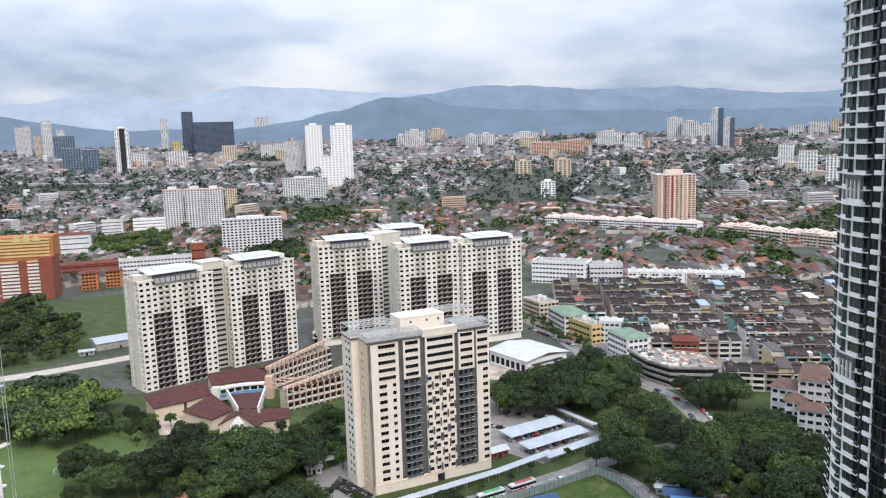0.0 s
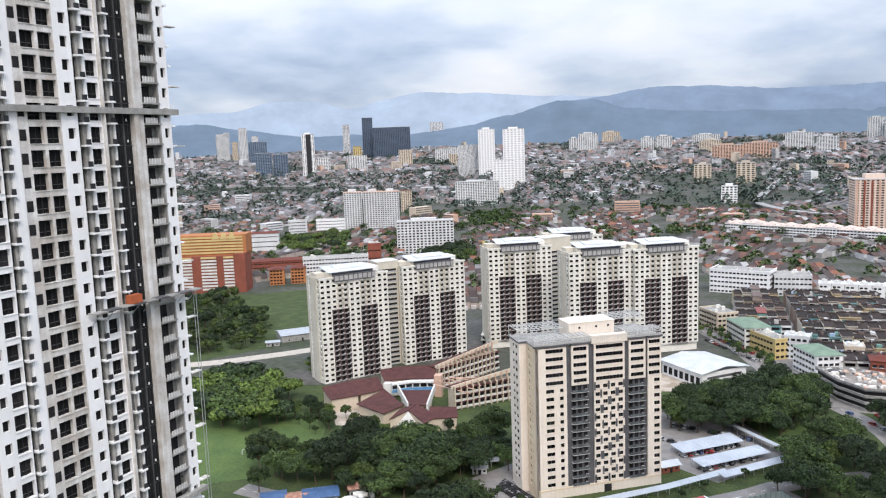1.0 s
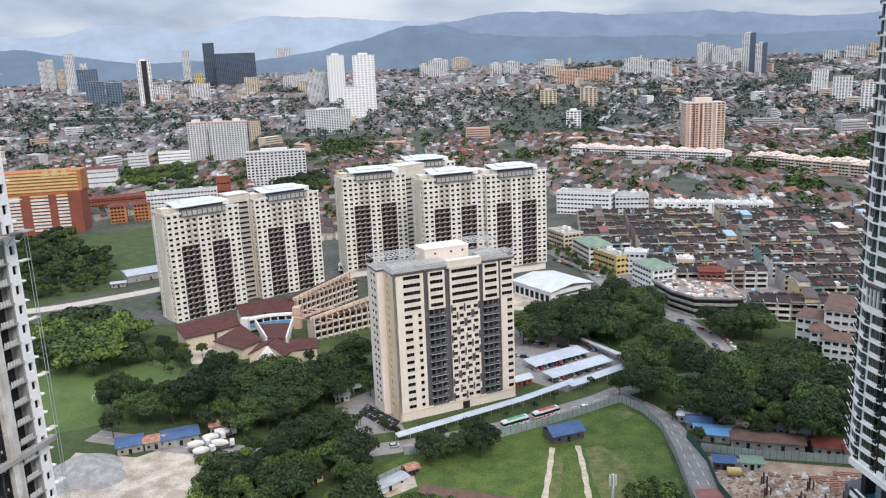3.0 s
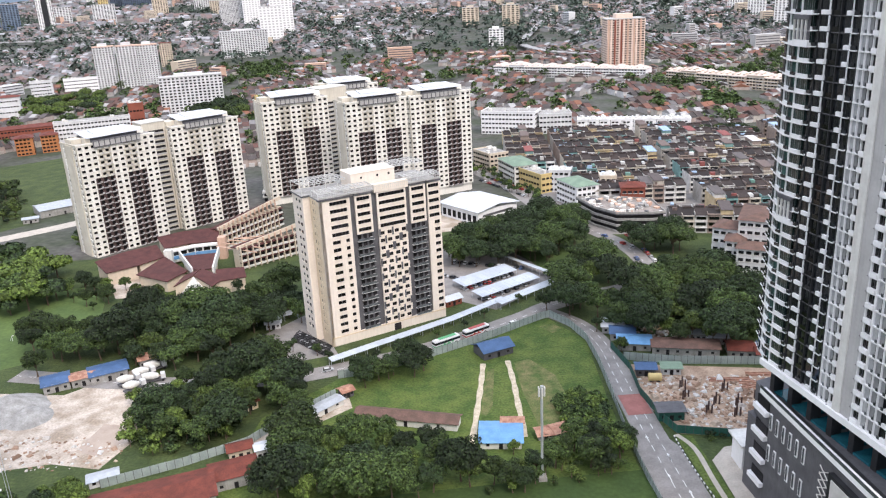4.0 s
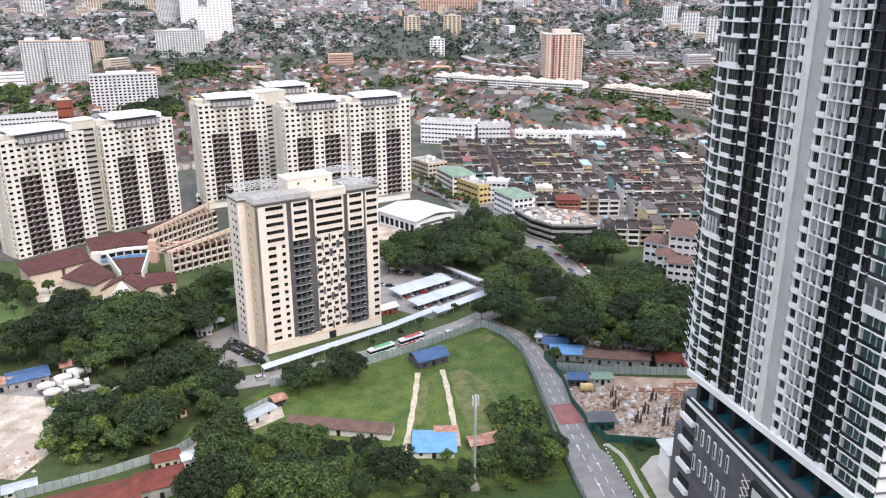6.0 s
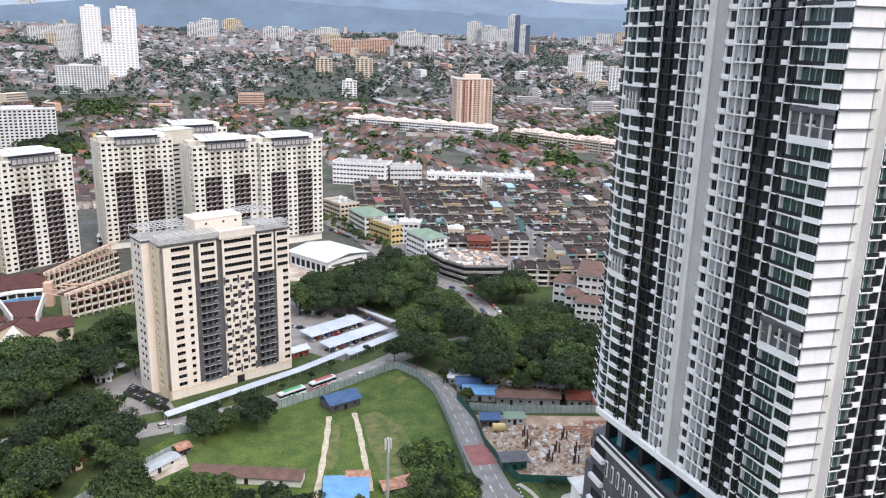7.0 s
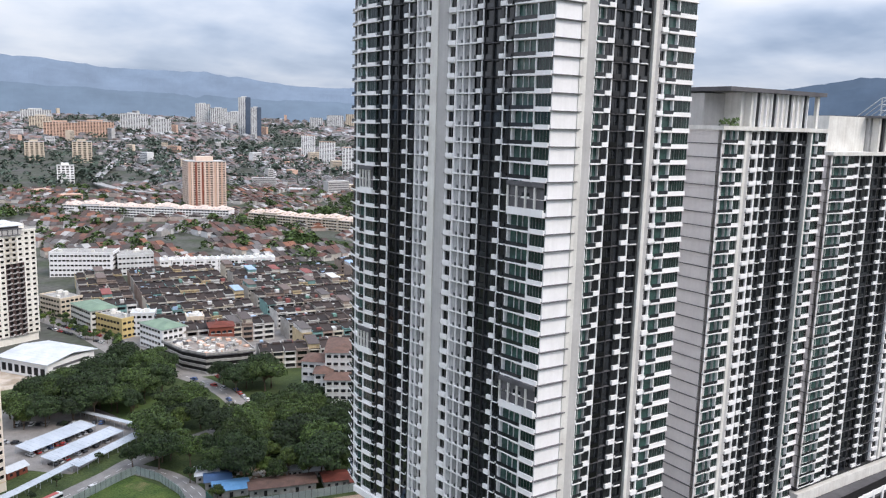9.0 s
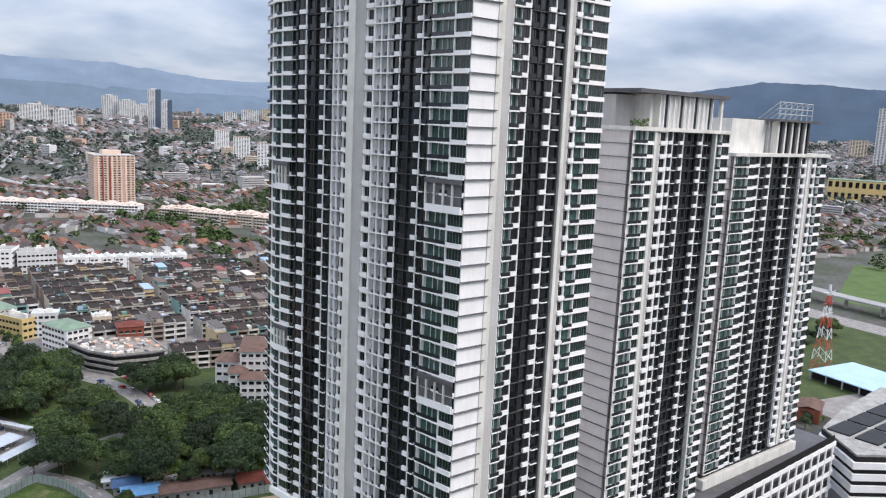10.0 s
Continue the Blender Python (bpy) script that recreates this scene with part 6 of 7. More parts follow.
slope((-100.2, 364.9, 9), (-91.2, 364.5, 9), (-94.8, 395.6, 6.8), (-113.2, 393.5, 6.8))
slope((-106.8, 351.5, 5.8), (-98.2, 355.2, 9.4), (-96.4, 364.2, 9.6), (-105, 364.5, 6.4))
slope((-97.6, 355, 9.4), (-88.5, 348.5, 5.8), (-84, 358, 6.4), (-95.8, 364.0, 9.6))
slope((-87, 353.5, 6.2), (-74, 357.5, 6.2), (-76, 364.5, 8.8), (-89.4, 363.5, 8.8))
m = Mesh()
m.solid([(-105.6, 351.6, 0), (-89.2, 348.6, 0), (-89.0, 349.2, 0), (-105.2, 352.2, 0)], [(-98.4, 354.6, 9.0), (-97.6, 354.4, 9.0), (-97.6, 355, 9.0), (-98.2, 355.2, 9.0)], OFFWHITE)
part("gable", m, school, "cream front gable")
for line in (((-100.6, 364.6), (-113.8, 393.8)), ((-90.8, 364.2), (-94.2, 396.0))):
    m = Mesh()
    m.box(0, span(*line), -0.4, 0.4, 6.5, 10.2, OFFWHITE, at=wall_frame(*line))
    part("fan_wall", m, school, "cream wall between the roofs")
for (a, b), w in ((((-119.6, 399.5), (-109.1, 405.6)), 12.1), (((-109.1, 405.6), (-96.1, 407.6)), 13.1)):
    f = wall_frame(a, b)
    m = Mesh()
    m.box(0, w, -1.0, 1.2, 7.8, 8.9, WHITE, at=f)
    m.box(0, w, -0.2, 1.2, 2.0, 7.8, OFFWHITE, at=f)
    m.box(0.6, w, -0.9, -0.2, 3.6, 5.2, SKYROOF, at=f)
    for k in range(3):
        m.box(0.8 + k * 4, 4.0 + k * 4, -0.35, -0.2, 5.5, 7.3, DARK_GLASS, at=f)
    part("blue_gallery", m, school, "white curved gallery with a blue band")
m = Mesh()
m.box(-122.5, -118.5, 396.2, 400.2, 0, 9.6, OFFWHITE)
m.box(-96.6, -92.6, 405.5, 410, 0, 12.0, SALMON)
part("stair_tower", m, school, "pink and cream stair towers")
for (a, b), z in ((((-82, 386), (-53, 408)), 11.0), (((-98, 420), (-70, 462)), 12.0)):
    f = wall_frame(a, b)
    w = span(a, b)
    m = Mesh()
    m.box(0, w, 0, 6.5, 0, z, BEIGE, at=f)
    part("classroom_wall", m, school)
    for k in range(3):
        m = Mesh()
        zz = 0.8 + k * 3.6
        m.box(0, w, -1.4, 0, zz, zz + 0.9, OFFWHITE, at=f)
        m.box(0, w, -0.5, 0, zz + 0.9, zz + 3.0, PAINTED_HOLE, at=f)
        m.box(0, w, -1.9, 0, zz + 3.0, zz + 3.5, REDTILE, at=f)
        part("gallery", m, school)
    for k in range(int(w / 3.5)):
        m = Mesh()
        m.box(k * 3.5, k * 3.5 + 0.5, -2.0, 0, 0, z + 1.5, BEIGE, at=f)
        part("pier", m, school)
    m = Mesh()
    m.solid([f @ Vector(p) for p in ((-1, 0.2, z), (w + 1, 0.2, z + 4), (w + 1, 0.8, z + 4), (-1, 0.8, z))], [f @ Vector(p) for p in ((-1, 0.2, z + 1.6), (w + 1, 0.2, z + 6.2), (w + 1, 0.8, z + 6.2), (-1, 0.8, z + 1.6))], BEIGE)
    for k in range(int(w / 3.5)):
        m.box(k * 3.5, k * 3.5 + 0.5, -0.5, 0.2, z, z + 1.6 + 4.4 * k * 3.5 / w, SALMON, at=f)
    part("parapet", m, school, "sloping cream parapet with ribs")
    m = Mesh()
    m.solid([f @ Vector(p) for p in ((-1, 0.9, z + 0.6), (w + 1, 0.9, z + 4.6), (w + 1, 7.5, z + 3.0), (-1, 7.5, z - 0.4))], [f @ Vector(p) for p in ((-1, 0.9, z + 1.0), (w + 1, 0.9, z + 5.0), (w + 1, 7.5, z + 3.4), (-1, 7.5, z))], REDTILE)
    part("roof", m, school, "dark red pitched roof")
m = Mesh()
for k in range(7):
    a = k / 6
    p = Vector((-96 + 18 * a, 400 + 6 * a, 9 + 3 * math.sin(a * 3.1)))
    q = Vector((-72 + 10 * a, 380 + 40 * a, 11))
    m.rod(p, q, 0.35, SALMON, 5)
part("walkway_ribs", m, school, "pink curved walkway ribs")
patch("school_court", [(-147, 381), (-129, 384), (-125, 357), (-136, 357)], SAND, "pale paved school court beside palms", "pavement", 0.12)

# ---- parking deck and shop rows ----
RUBBLEDECK = mat("dusty_deck", (0.34, 0.30, 0.27), (0.20, 0.175, 0.155), 0.95, 3.0, 0.3)
lot = thing("parking_building", "grey open-sided parking building with ramps", "building")
RING = [(104, 442), (109, 420), (118, 405), (136, 401.5), (144, 402), (145, 428), (121, 441)]
for k in range(3):
    m = Mesh()
    m.prism(RING, 0.2 + k * 3.3, 1.5 + k * 3.3, CONC)
    part("deck", m, lot)
    m = Mesh()
    cx, cy = 125, 420
    # near-black filling stands for the shade inside each parking level
    m.prism([(cx + (x - cx) * 0.95, cy + (y - cy) * 0.95) for x, y in RING], 1.5 + k * 3.3, 3.5 + k * 3.3, PAINTED_HOLE)
    part("open_bay", m, lot)
m = Mesh()
m.prism(RING, 10.1, 10.7, SLATE, top=RUBBLEDECK)
for a, b in zip(RING, RING[1:] + RING[:1]):
    m.box(0, span(a, b), 0, 0.4, 10.7, 11.8, CONC, at=wall_frame(a, b))
part("roof_deck", m, lot, "weathered roof deck with a parapet")
m = Mesh()
deck_rng = random.Random(8)
while len(m.f) < 6 * 90:
    x, y = deck_rng.uniform(106, 143), deck_rng.uniform(404, 439)
    if inside(x, y, [(125 + (px - 125) * 0.9, 420 + (py - 420) * 0.9) for px, py in RING]):
        at = pose(x, y, 10.7, 0, 0, deck_rng.uniform(0, 90))
        sx, sy, sz = deck_rng.uniform(0.4, 2.2), deck_rng.uniform(0.4, 1.4), deck_rng.uniform(0.3, 1.6)
        m.box(-sx, sx, -sy, sy, 0, sz, deck_rng.choice((OFFWHITE, CONC, SALMON, DIRTYWHITE, SLATE)), at=at)
part("roof_clutter", m, lot, "rubble and old fittings on the roof", kind="stuff")

SHOPROOF = palette_mat("shop_roofs", [(0.040, 0.031, 0.029), (0.052, 0.041, 0.038), (0.032, 0.027, 0.026), (0.062, 0.047, 0.042), (0.044, 0.035, 0.034), (0.036, 0.030, 0.029), (0.10, 0.092, 0.09), (0.050, 0.038, 0.035),
                                     (0.038, 0.030, 0.028), (0.058, 0.044, 0.040)], 0.9, 0.3, 2.5)
SHOPWALLS = [mat("shop_wall_" + n, c, tuple(v * 0.78 for v in c), 0.85, 3.0, 0.15, streak=0.2) for n, c in
             (("cream", (0.58, 0.53, 0.45)), ("white", (0.64, 0.63, 0.60)), ("grey", (0.42, 0.40, 0.37)), ("ochre", (0.56, 0.45, 0.28)), ("teal", (0.20, 0.36, 0.35)),
              ("pale", (0.66, 0.65, 0.63)), ("brown", (0.34, 0.27, 0.23)))]
CLUTTER = palette_mat("roof_clutter", [(0.62, 0.62, 0.61), (0.12, 0.105, 0.10), (0.34, 0.46, 0.62), (0.50, 0.48, 0.46), (0.26, 0.085, 0.075), (0.16, 0.30, 0.25), (0.70, 0.69, 0.68), (0.09, 0.08, 0.075), (0.10, 0.08, 0.075), (0.08, 0.066, 0.062), (0.07, 0.056, 0.052), (0.16, 0.12, 0.105)], 0.7, 0.2, 1.5)
shop_rng = random.Random(21)
SHOPDIR = radians(18)


def shop_row(cx, cy, n, deep, turn):
    """A terrace of n narrow shops back to back, with jack roofs, sheds and tanks on top."""
    t = thing("shop_row", "terrace of old shophouses with dark pitched sheet roofs", "building", group="shop rows")
    w = 6.6
    walls, roofs, tops, wins = Mesh(), Mesh(), Mesh(), Mesh()
    for i in range(n):
        x0 = (i - n / 2) * w
        h = shop_rng.choice((9.5, 10, 10.5, 11))
        wall = shop_rng.choice(SHOPWALLS)
        walls.box(x0, x0 + w, 0, deep, 0, h, wall)
        r = 2.0 + shop_rng.random() * 0.5
        for y0, y1, z0, z1 in ((-0.5, deep * 0.5, h, h + r), (deep + 0.5, deep * 0.5, h, h + r)):
            q = [(x0, y0, z0), (x0 + w, y0, z0), (x0 + w, y1, z1), (x0, y1, z1)]
            if y0 > y1:
                q = q[::-1]
            roofs.solid(q, [(x, y, z + 0.2) for x, y, z in q], SHOPROOF)
        roofs.box(x0 - 0.15, x0 + 0.15, -0.4, deep + 0.4, h, h + r * 0.55, wall)
        for k in range(3):
            wins.box(x0 + 0.8, x0 + w - 0.8, -0.15, 0.02, 1.0 + k * 3.3, 2.7 + k * 3.3, PAINTED_HOLE if k == 0 else DARK_GLASS)
            tops.box(x0 + 0.3, x0 + w - 0.3, -0.9, 0, 3.0 + k * 3.3, 3.25 + k * 3.3, wall)
        for _ in range(shop_rng.choice((0, 1, 2, 2, 3))):
            a, b = x0 + shop_rng.random() * 4.6, shop_rng.uniform(0.3, deep - 3.5)
            s, e = shop_rng.uniform(1.0, 3.2), shop_rng.uniform(1.0, 4.0)
            tops.box(a, a + s, b, b + e, h - 0.5, h + r * 0.6 + shop_rng.uniform(0.4, 1.8), CLUTTER)
        # the jack roof on the ridge, a front parapet, a washing yard and tanks at the back
        roofs.box(x0 + 1.0, x0 + w - 1.0, deep * 0.5 - 1.3, deep * 0.5 + 1.3, h + r - 0.4, h + r + 0.75, SHOPROOF)
        if shop_rng.random() < 0.55:
            walls.box(x0 + 0.15, x0 + w - 0.15, -0.3, 0.1, h - 0.2, h + shop_rng.uniform(0.5, 1.3), wall)
        if shop_rng.random() < 0.5:
            a = x0 + shop_rng.uniform(0.4, 4.5)
            tops.rod((a, deep * 0.7, h), (a, deep * 0.7, h + r * 0.6 + 1.5), 0.6, CLUTTER, 8)
        if shop_rng.random() < 0.13:
            tops.box(x0 + 0.2, x0 + w - 0.2, 1, deep - 1, h, h + 3.2, shop_rng.choice(SHOPWALLS))
            q = [(x0, 0.4, h + 3.2), (x0 + w, 0.4, h + 3.2), (x0 + w, deep - 0.4, h + 4.0), (x0, deep - 0.4, h + 4.0)]
            tops.solid(q, [(x, y, z + 0.25) for x, y, z in q], CLUTTER)
    part("wall", walls, t, kind="stuff")
    part("roof", roofs, t, kind="stuff")
    part("window", wins, t, kind="stuff")
    part("rooftop_shed", tops, t, "mixed sheet sheds and tanks on the roofs", kind="stuff")
    t.matrix_world = pose(cx, cy, 0, 0, 0, turn)


for k in range(9):
    y = 424 + k * 27.0
    if k:
        shop_row(139 + k * 3.0, y + 6, 10, 17, -4)
    if k > 3:
        shop_row(84 + k * 3.0, y + 10, 5, 17, -4)
    shop_row(222 + k * 3.0, y - 5, 13, 17, -4)
    shop_row(312 + k * 3.6, y - 14, 11, 17, -4)
shop_row(174, 392, 9, 17, -14)


def flat_block(x, y, w, d, h, wall, roof, turn, label, storeys, name="shop_block"):
    t = thing(name, label, "building", group="shop blocks")
    m = Mesh()
    m.box(-w / 2, w / 2, 0, d, 0, h, wall)
    part("wall", m, t)
    m = Mesh()
    if roof in (GREENROOF, REDTILE, BROWNTILE, RUST):
        m.hip(-w / 2, w / 2, 0, d, h, h, None, roof, 2.2, 0.8)
    else:
        m.box(-w / 2 - 0.2, w / 2 + 0.2, -0.2, 0.3, h, h + 1.0, wall)
        m.box(-w / 2 - 0.2, -w / 2 + 0.3, 0.3, d, h, h + 1.0, wall)
        m.box(w / 2 - 0.3, w / 2 + 0.2, 0.3, d, h, h + 1.0, wall)
        m.box(-w / 2 + 0.3, w / 2 - 0.3, 0.3, d, h, h + 0.3, roof)
        for _ in range(5):
            a, b = shop_rng.uniform(-w / 2 + 1, w / 2 - 4), shop_rng.uniform(1, d - 4)
            m.box(a, a + shop_rng.uniform(1, 3.5), b, b + shop_rng.uniform(1, 3.5), h + 0.3, h + shop_rng.uniform(1.2, 2.8), OFFWHITE)
    part("roof", m, t)
    sides = [(wall_frame((-w / 2, 0), (w / 2, 0)), w), (wall_frame((-w / 2, d), (-w / 2, 0)), d), (wall_frame((w / 2, 0), (w / 2, d)), d)]
    win = Mesh()
    win.box(0.4, 2.6, -0.14, 0.05, 1.0, 2.4, DARK_GLASS)
    win.box(0.2, 2.8, -0.3, 0.0, 0.75, 1.0, OFFWHITE)
    wd = win.data("window")
    rest = Mesh()
    for f, ln in sides:
        for k in range(storeys):
            for i in range(int(ln / 3.2)):
                if math.hypot(x, y) < 480:
                    part("window", wd, t, at=f @ pose(0.4 + i * 3.2, 0, k * h / storeys))
                else:
                    rest.box(0.8 + i * 3.2, 3.0 + i * 3.2, -0.14, 0.05, 1.0 + k * h / storeys, 2.4 + k * h / storeys, DARK_GLASS, at=f)
    if rest.v:
        part("window", rest, t, kind="stuff")
    t.matrix_world = pose(x, y, 0, 0, 0, turn)
    return t


flat_block(76.5, 533, 30, 17, 14, OFFWHITE, GREENROOF, -76, "white four-storey shop block with a teal green roof", 4)
flat_block(88, 508, 28, 12, 12, YELLOW, CONC, -66, "yellow three-storey corner shop block", 3)
flat_block(64, 574, 24, 16, 13, BEIGE, CONC, -66, "cream corner shop block with rounded tiers", 4)
flat_block(104, 466, 25, 15, 14, WHITE, GREENROOF, -73, "white shop block with a pale green roof", 4)
flat_block(139.5, 446, 14, 12, 14, BRICKRED, RUST, -12, "small building with a red roof", 3)
flat_block(106, 497, 14, 12, 14, PALE, SHEET, -20, "pale shop block with rooftop sheds", 4)
flat_block(131, 470, 10, 12, 15, BEIGE, SHEET, -10, "pale yellow shop block with a white roof", 4)
flat_block(240, 432, 22, 12, 12, BEIGE, SHEET, -6, "pale shop block with white sheds on its roof", 3)
flat_block(103.5, 705.5, 50, 24, 20, WHITE, CONC, -24, "white five-storey office block behind the shops", 5, "office_block")
flat_block(145, 696.5, 29, 26, 17, PALE, CONC, -6, "pale four-storey office block", 4, "office_block")
for k in range(10):
    b = flat_block(168 + k * 9.4, 690 - k * 2.6, 9.2, 16, 11.5, WHITE, SHEET, -14, "white gabled shop unit in a row", 3, "shop_unit")
    m = Mesh()
    m.solid([(-3, -0.4, 11.5), (3, -0.4, 11.5), (3, 0.2, 11.5), (-3, 0.2, 11.5)], [(-0.6, -0.4, 14.0), (0.6, -0.4, 14.0), (0.6, 0.2, 14.0), (-0.6, 0.2, 14.0)], WHITE)
    part("gable", m, b)

# ---- the grey apartments with brown hipped roofs ----
for x, y, w, d, h, turn in ((157, 317, 20, 11, 17, -30), (150.5, 329.5, 8, 10, 17.5, -30), (151.5, 341, 13, 14, 20, -40), (161.5, 330.5, 17, 26, 26, -30), (172, 309, 14, 12, 21, -30)):
    flat_block(x, y, w, d, h, PALE, BROWNTILE, turn, "pale grey apartment house with a brown hipped roof", max(4, int(h / 3.4)), "apartment_house")

# ---- buildings beyond ----
orange = block(334, 1123, 53, 71, mat("pink_cream_paint", (0.76, 0.60, 0.50), (0.68, 0.53, 0.44), 0.8, 12.0, 0.08, streak=0.1), deep=40, turn=-4, bays=9, label="salmon and cream apartment tower with red stripes", name="apartment_tower", crown=6)
for k in range(6):
    m = Mesh()
    m.box(-25.5 + k * 8.9, -23.2 + k * 8.9, -0.9, 0, 1, 71.5, BRICKRED if k in (1, 2) else SALMON)
    part("stripe", m, orange)
grey_l = "white and grey apartment slab with rows of windows"
for x, w in ((-427, 30), (-392, 32), (-362, 29)):
    block(x, 1258, w, 62, PALE, deep=24, bays=7, roof=SALMON, crown=4, label="white apartment tower with a pink base", name="apartment_tower")
block(-409, 1538, 22, 42, BEIGE, label="cream apartment block with a red cap", roof=RUST)
block(-234, 966, 72, 41, PALE, deep=22, turn=13, bays=15, label=grey_l, crown=3)
block(-280, 1632, 92, 50, PALE, deep=24, turn=9, bays=18, label=grey_l, crown=3)
block(-272, 1986, 53, 76, WHITE, storey=6, bays=6, glass=GREYWALL, label="plain white residential tower", name="apartment_tower")
block(-261, 2112, 57, 150, WHITE, deep=30, storey=6, bays=6, glass=GREYWALL, label="tall white residential tower", name="apartment_tower", crown=5)
block(-386, 2442, 51, 146, WHITE, deep=30, storey=6, bays=6, glass=GREYWALL, label="tall white residential tower", name="apartment_tower", crown=5)
block(-450, 2480, 69, 98, PALE, label="white residential slab with cream bays")
far = "distant pale high-rise block"
for x, y, w, h, c, g in ((-2190, 4050, 70, 108, STEELBLUE, 0), (-1792, 3410, 32, 131, PALE, 0), (-1756, 3406, 28, 138, PALE, 0), (-1712, 3401, 28, 95, BEIGE, 0), (-1668, 3397, 39, 157, PALE, 0), (-1620, 3420, 30, 120, PALE, 0)):
    block(x, y, w, h, c, storey=5, bays=6, label=far, name="high_rise")
for x, y, w, h, c in ((-1510, 3211, 78, 101, STEELBLUE), (-1186, 2563, 56, 83, STEELBLUE), (-1140, 2601, 51, 77, STEELBLUE), (-1132, 3598, 49, 188, NAVY), (-1008, 3568, 174, 142, NAVY), (-1028, 2720, 51, 57, PALE), (-1305, 3794, 35, 154, PALE)):
    block(x, y, w, h, c, storey=5, bays=max(5, int(w / 8)), label="distant dark glazed office tower" if c in (STEELBLUE, SLATE, NAVY) else far, name="high_rise")
tall = block(-1010, 2538, 42, 144, WHITE, storey=4, bays=6, label="white tower with a dark central stripe", name="high_rise", crown=6)
m = Mesh()
m.box(-7, 9, -1.0, 0, 1, 146, CHAR)
part("stripe", m, tall)
for x, y, w, h, c in ((-907, 2746, 70, 60, PALE), (-910, 2760, 30, 93, YELLOW), (-774, 2927, 52, 68, BEIGE), (-997, 4491, 77, 56, PALE), (-692, 3272, 86, 53, PALE), (-640, 3200, 40, 60, PALE), (-590, 3000, 60, 45, BEIGE), (-540, 2900, 40, 50, PALE)):
    block(x, y, w, h, c, storey=4, bays=max(4, int(w / 8)), label=far, name="high_rise", z=210 if y > 4400 else None)
for x, y, w, h, c in ((-181, 3700, 42, 62, PALE), (-112, 3586, 86, 85, PALE), (-17, 4200, 89, 65, BEIGE), (140, 3549, 53, 60, PALE), (211, 3598, 69, 61, PALE), (413, 3858, 120, 49, PALE), (367, 3271, 81, 51, BEIGE), (369, 2804, 99, 55, SALMON), (494, 2923, 113, 53, SALMON)):
    block(x, y, w, h, c, storey=4.5, bays=max(4, int(w / 9)), label=far, name="high_rise", crown=5)
for x, y, w, h, c in ((686, 3240, 101, 68, PALE), (740, 3052, 72, 60, PALE), (217, 2093, 42, 43, BEIGE), (310, 2024, 43, 49, BEIGE), (214, 1590, 29, 32, WHITE), (1778, 4243, 28, 72, PALE), (1107, 3773, 67, 95, PALE), (1166, 3722, 76, 78, PALE), (1240, 3700, 90, 62, PALE)):
    block(x, y, w, h, c, storey=4.5, bays=max(4, int(w / 9)), label=far, name="high_rise", crown=4)
for x, y, w, h in ((1016, 2933, 44, 148), (1031, 2851, 37, 114)):
    dk = block(x, y, w, h, PALE, storey=4, bays=6, label="pale tower with navy corner stripes", name="high_rise", crown=4)
    m = Mesh()
    m.box(w * 0.1, w * 0.52, -1.0, 0, 1, h + 3, NAVY)
    part("stripe", m, dk)
for x, y, w, h in ((907, 2092, 36, 62), (865, 1874, 39, 58), (813, 1628, 42, 61)):
    block(x, y, w, h, WHITE, deep=22, turn=-32, bays=6, label="plain white apartment slab on the hill road", roof=SALMON, name="apartment_tower")
for x, y, w, h, c in ((1643, 3467, 78, 63, PALE), (1777, 3552, 68, 65, BEIGE), (1560, 3500, 60, 50, PALE), (1850, 3400, 90, 60, PALE), (1950, 3300, 80, 58, BEIGE), (2721, 1102, 60, 190, PALE), (3021, 1317, 60, 70, BEIGE), (2900, 1500, 90, 50, PALE)):
    block(x, y, w, h, c, storey=5, bays=max(4, int(w / 9)), label=far, name="high_rise")
mall = block(1649, 711, 110, 44, YELLOW, deep=60, storey=21, bays=9, roof=GREENROOF, label="long yellow building with a green roof", name="warehouse")

# long white walk-up flats
for (a, b), c, roofc in ((((150, 1150), (330, 1015)), WHITE, mat("pale_pink_roof", (0.66, 0.54, 0.47), (0.56, 0.46, 0.41), 0.8, 8.0, 0.1)), (((345, 985), (455, 815)), BEIGE, None)):
    roofc = roofc or bpy.data.materials["pale_pink_roof"]
    n = 9
    for k in range(n):
        p = (a[0] + (b[0] - a[0]) * k / n, a[1] + (b[1] - a[1]) * k / n)
        q = (a[0] + (b[0] - a[0]) * (k + 0.97) / n, a[1] + (b[1] - a[1]) * (k + 0.97) / n)
        t = thing("walk_up_flats", "five-storey walk-up flats with a pale pink roof", "building", group="walk-up flats")
        f, w = wall_frame(p, q), span(p, q)
        h = 14 + (2 if k % 4 == 1 else 0)
        m = Mesh()
        m.box(0, w, 0, 22, 0, h, c, at=f)
        part("wall", m, t)
        m = Mesh()
        m.hip(0, w, 0, 22, h, h, None, roofc, 5.0, 0.8, at=f)
        for j in range(3):
            m.gable(w * (j + 0.3) / 3, w * (j + 0.62) / 3, 1.5, 9, h, h + 2.2, c, roofc, 1.4, 0.3, at=f)
        part("roof", m, t)
        m = Mesh()
        for i in range(4):
            for j in range(int(w / 4)):
                m.box(j * 4 + 0.5, j * 4 + 3.4, -0.15, 0.05, i * 3.4 + 1.2, i * 3.4 + 2.7, DARK_GLASS, at=f)
            m.box(0, w, -0.8, 0, i * 3.4 + 3.0, i * 3.4 + 3.3, OFFWHITE, at=f)
        part("window", m, t, kind="stuff")

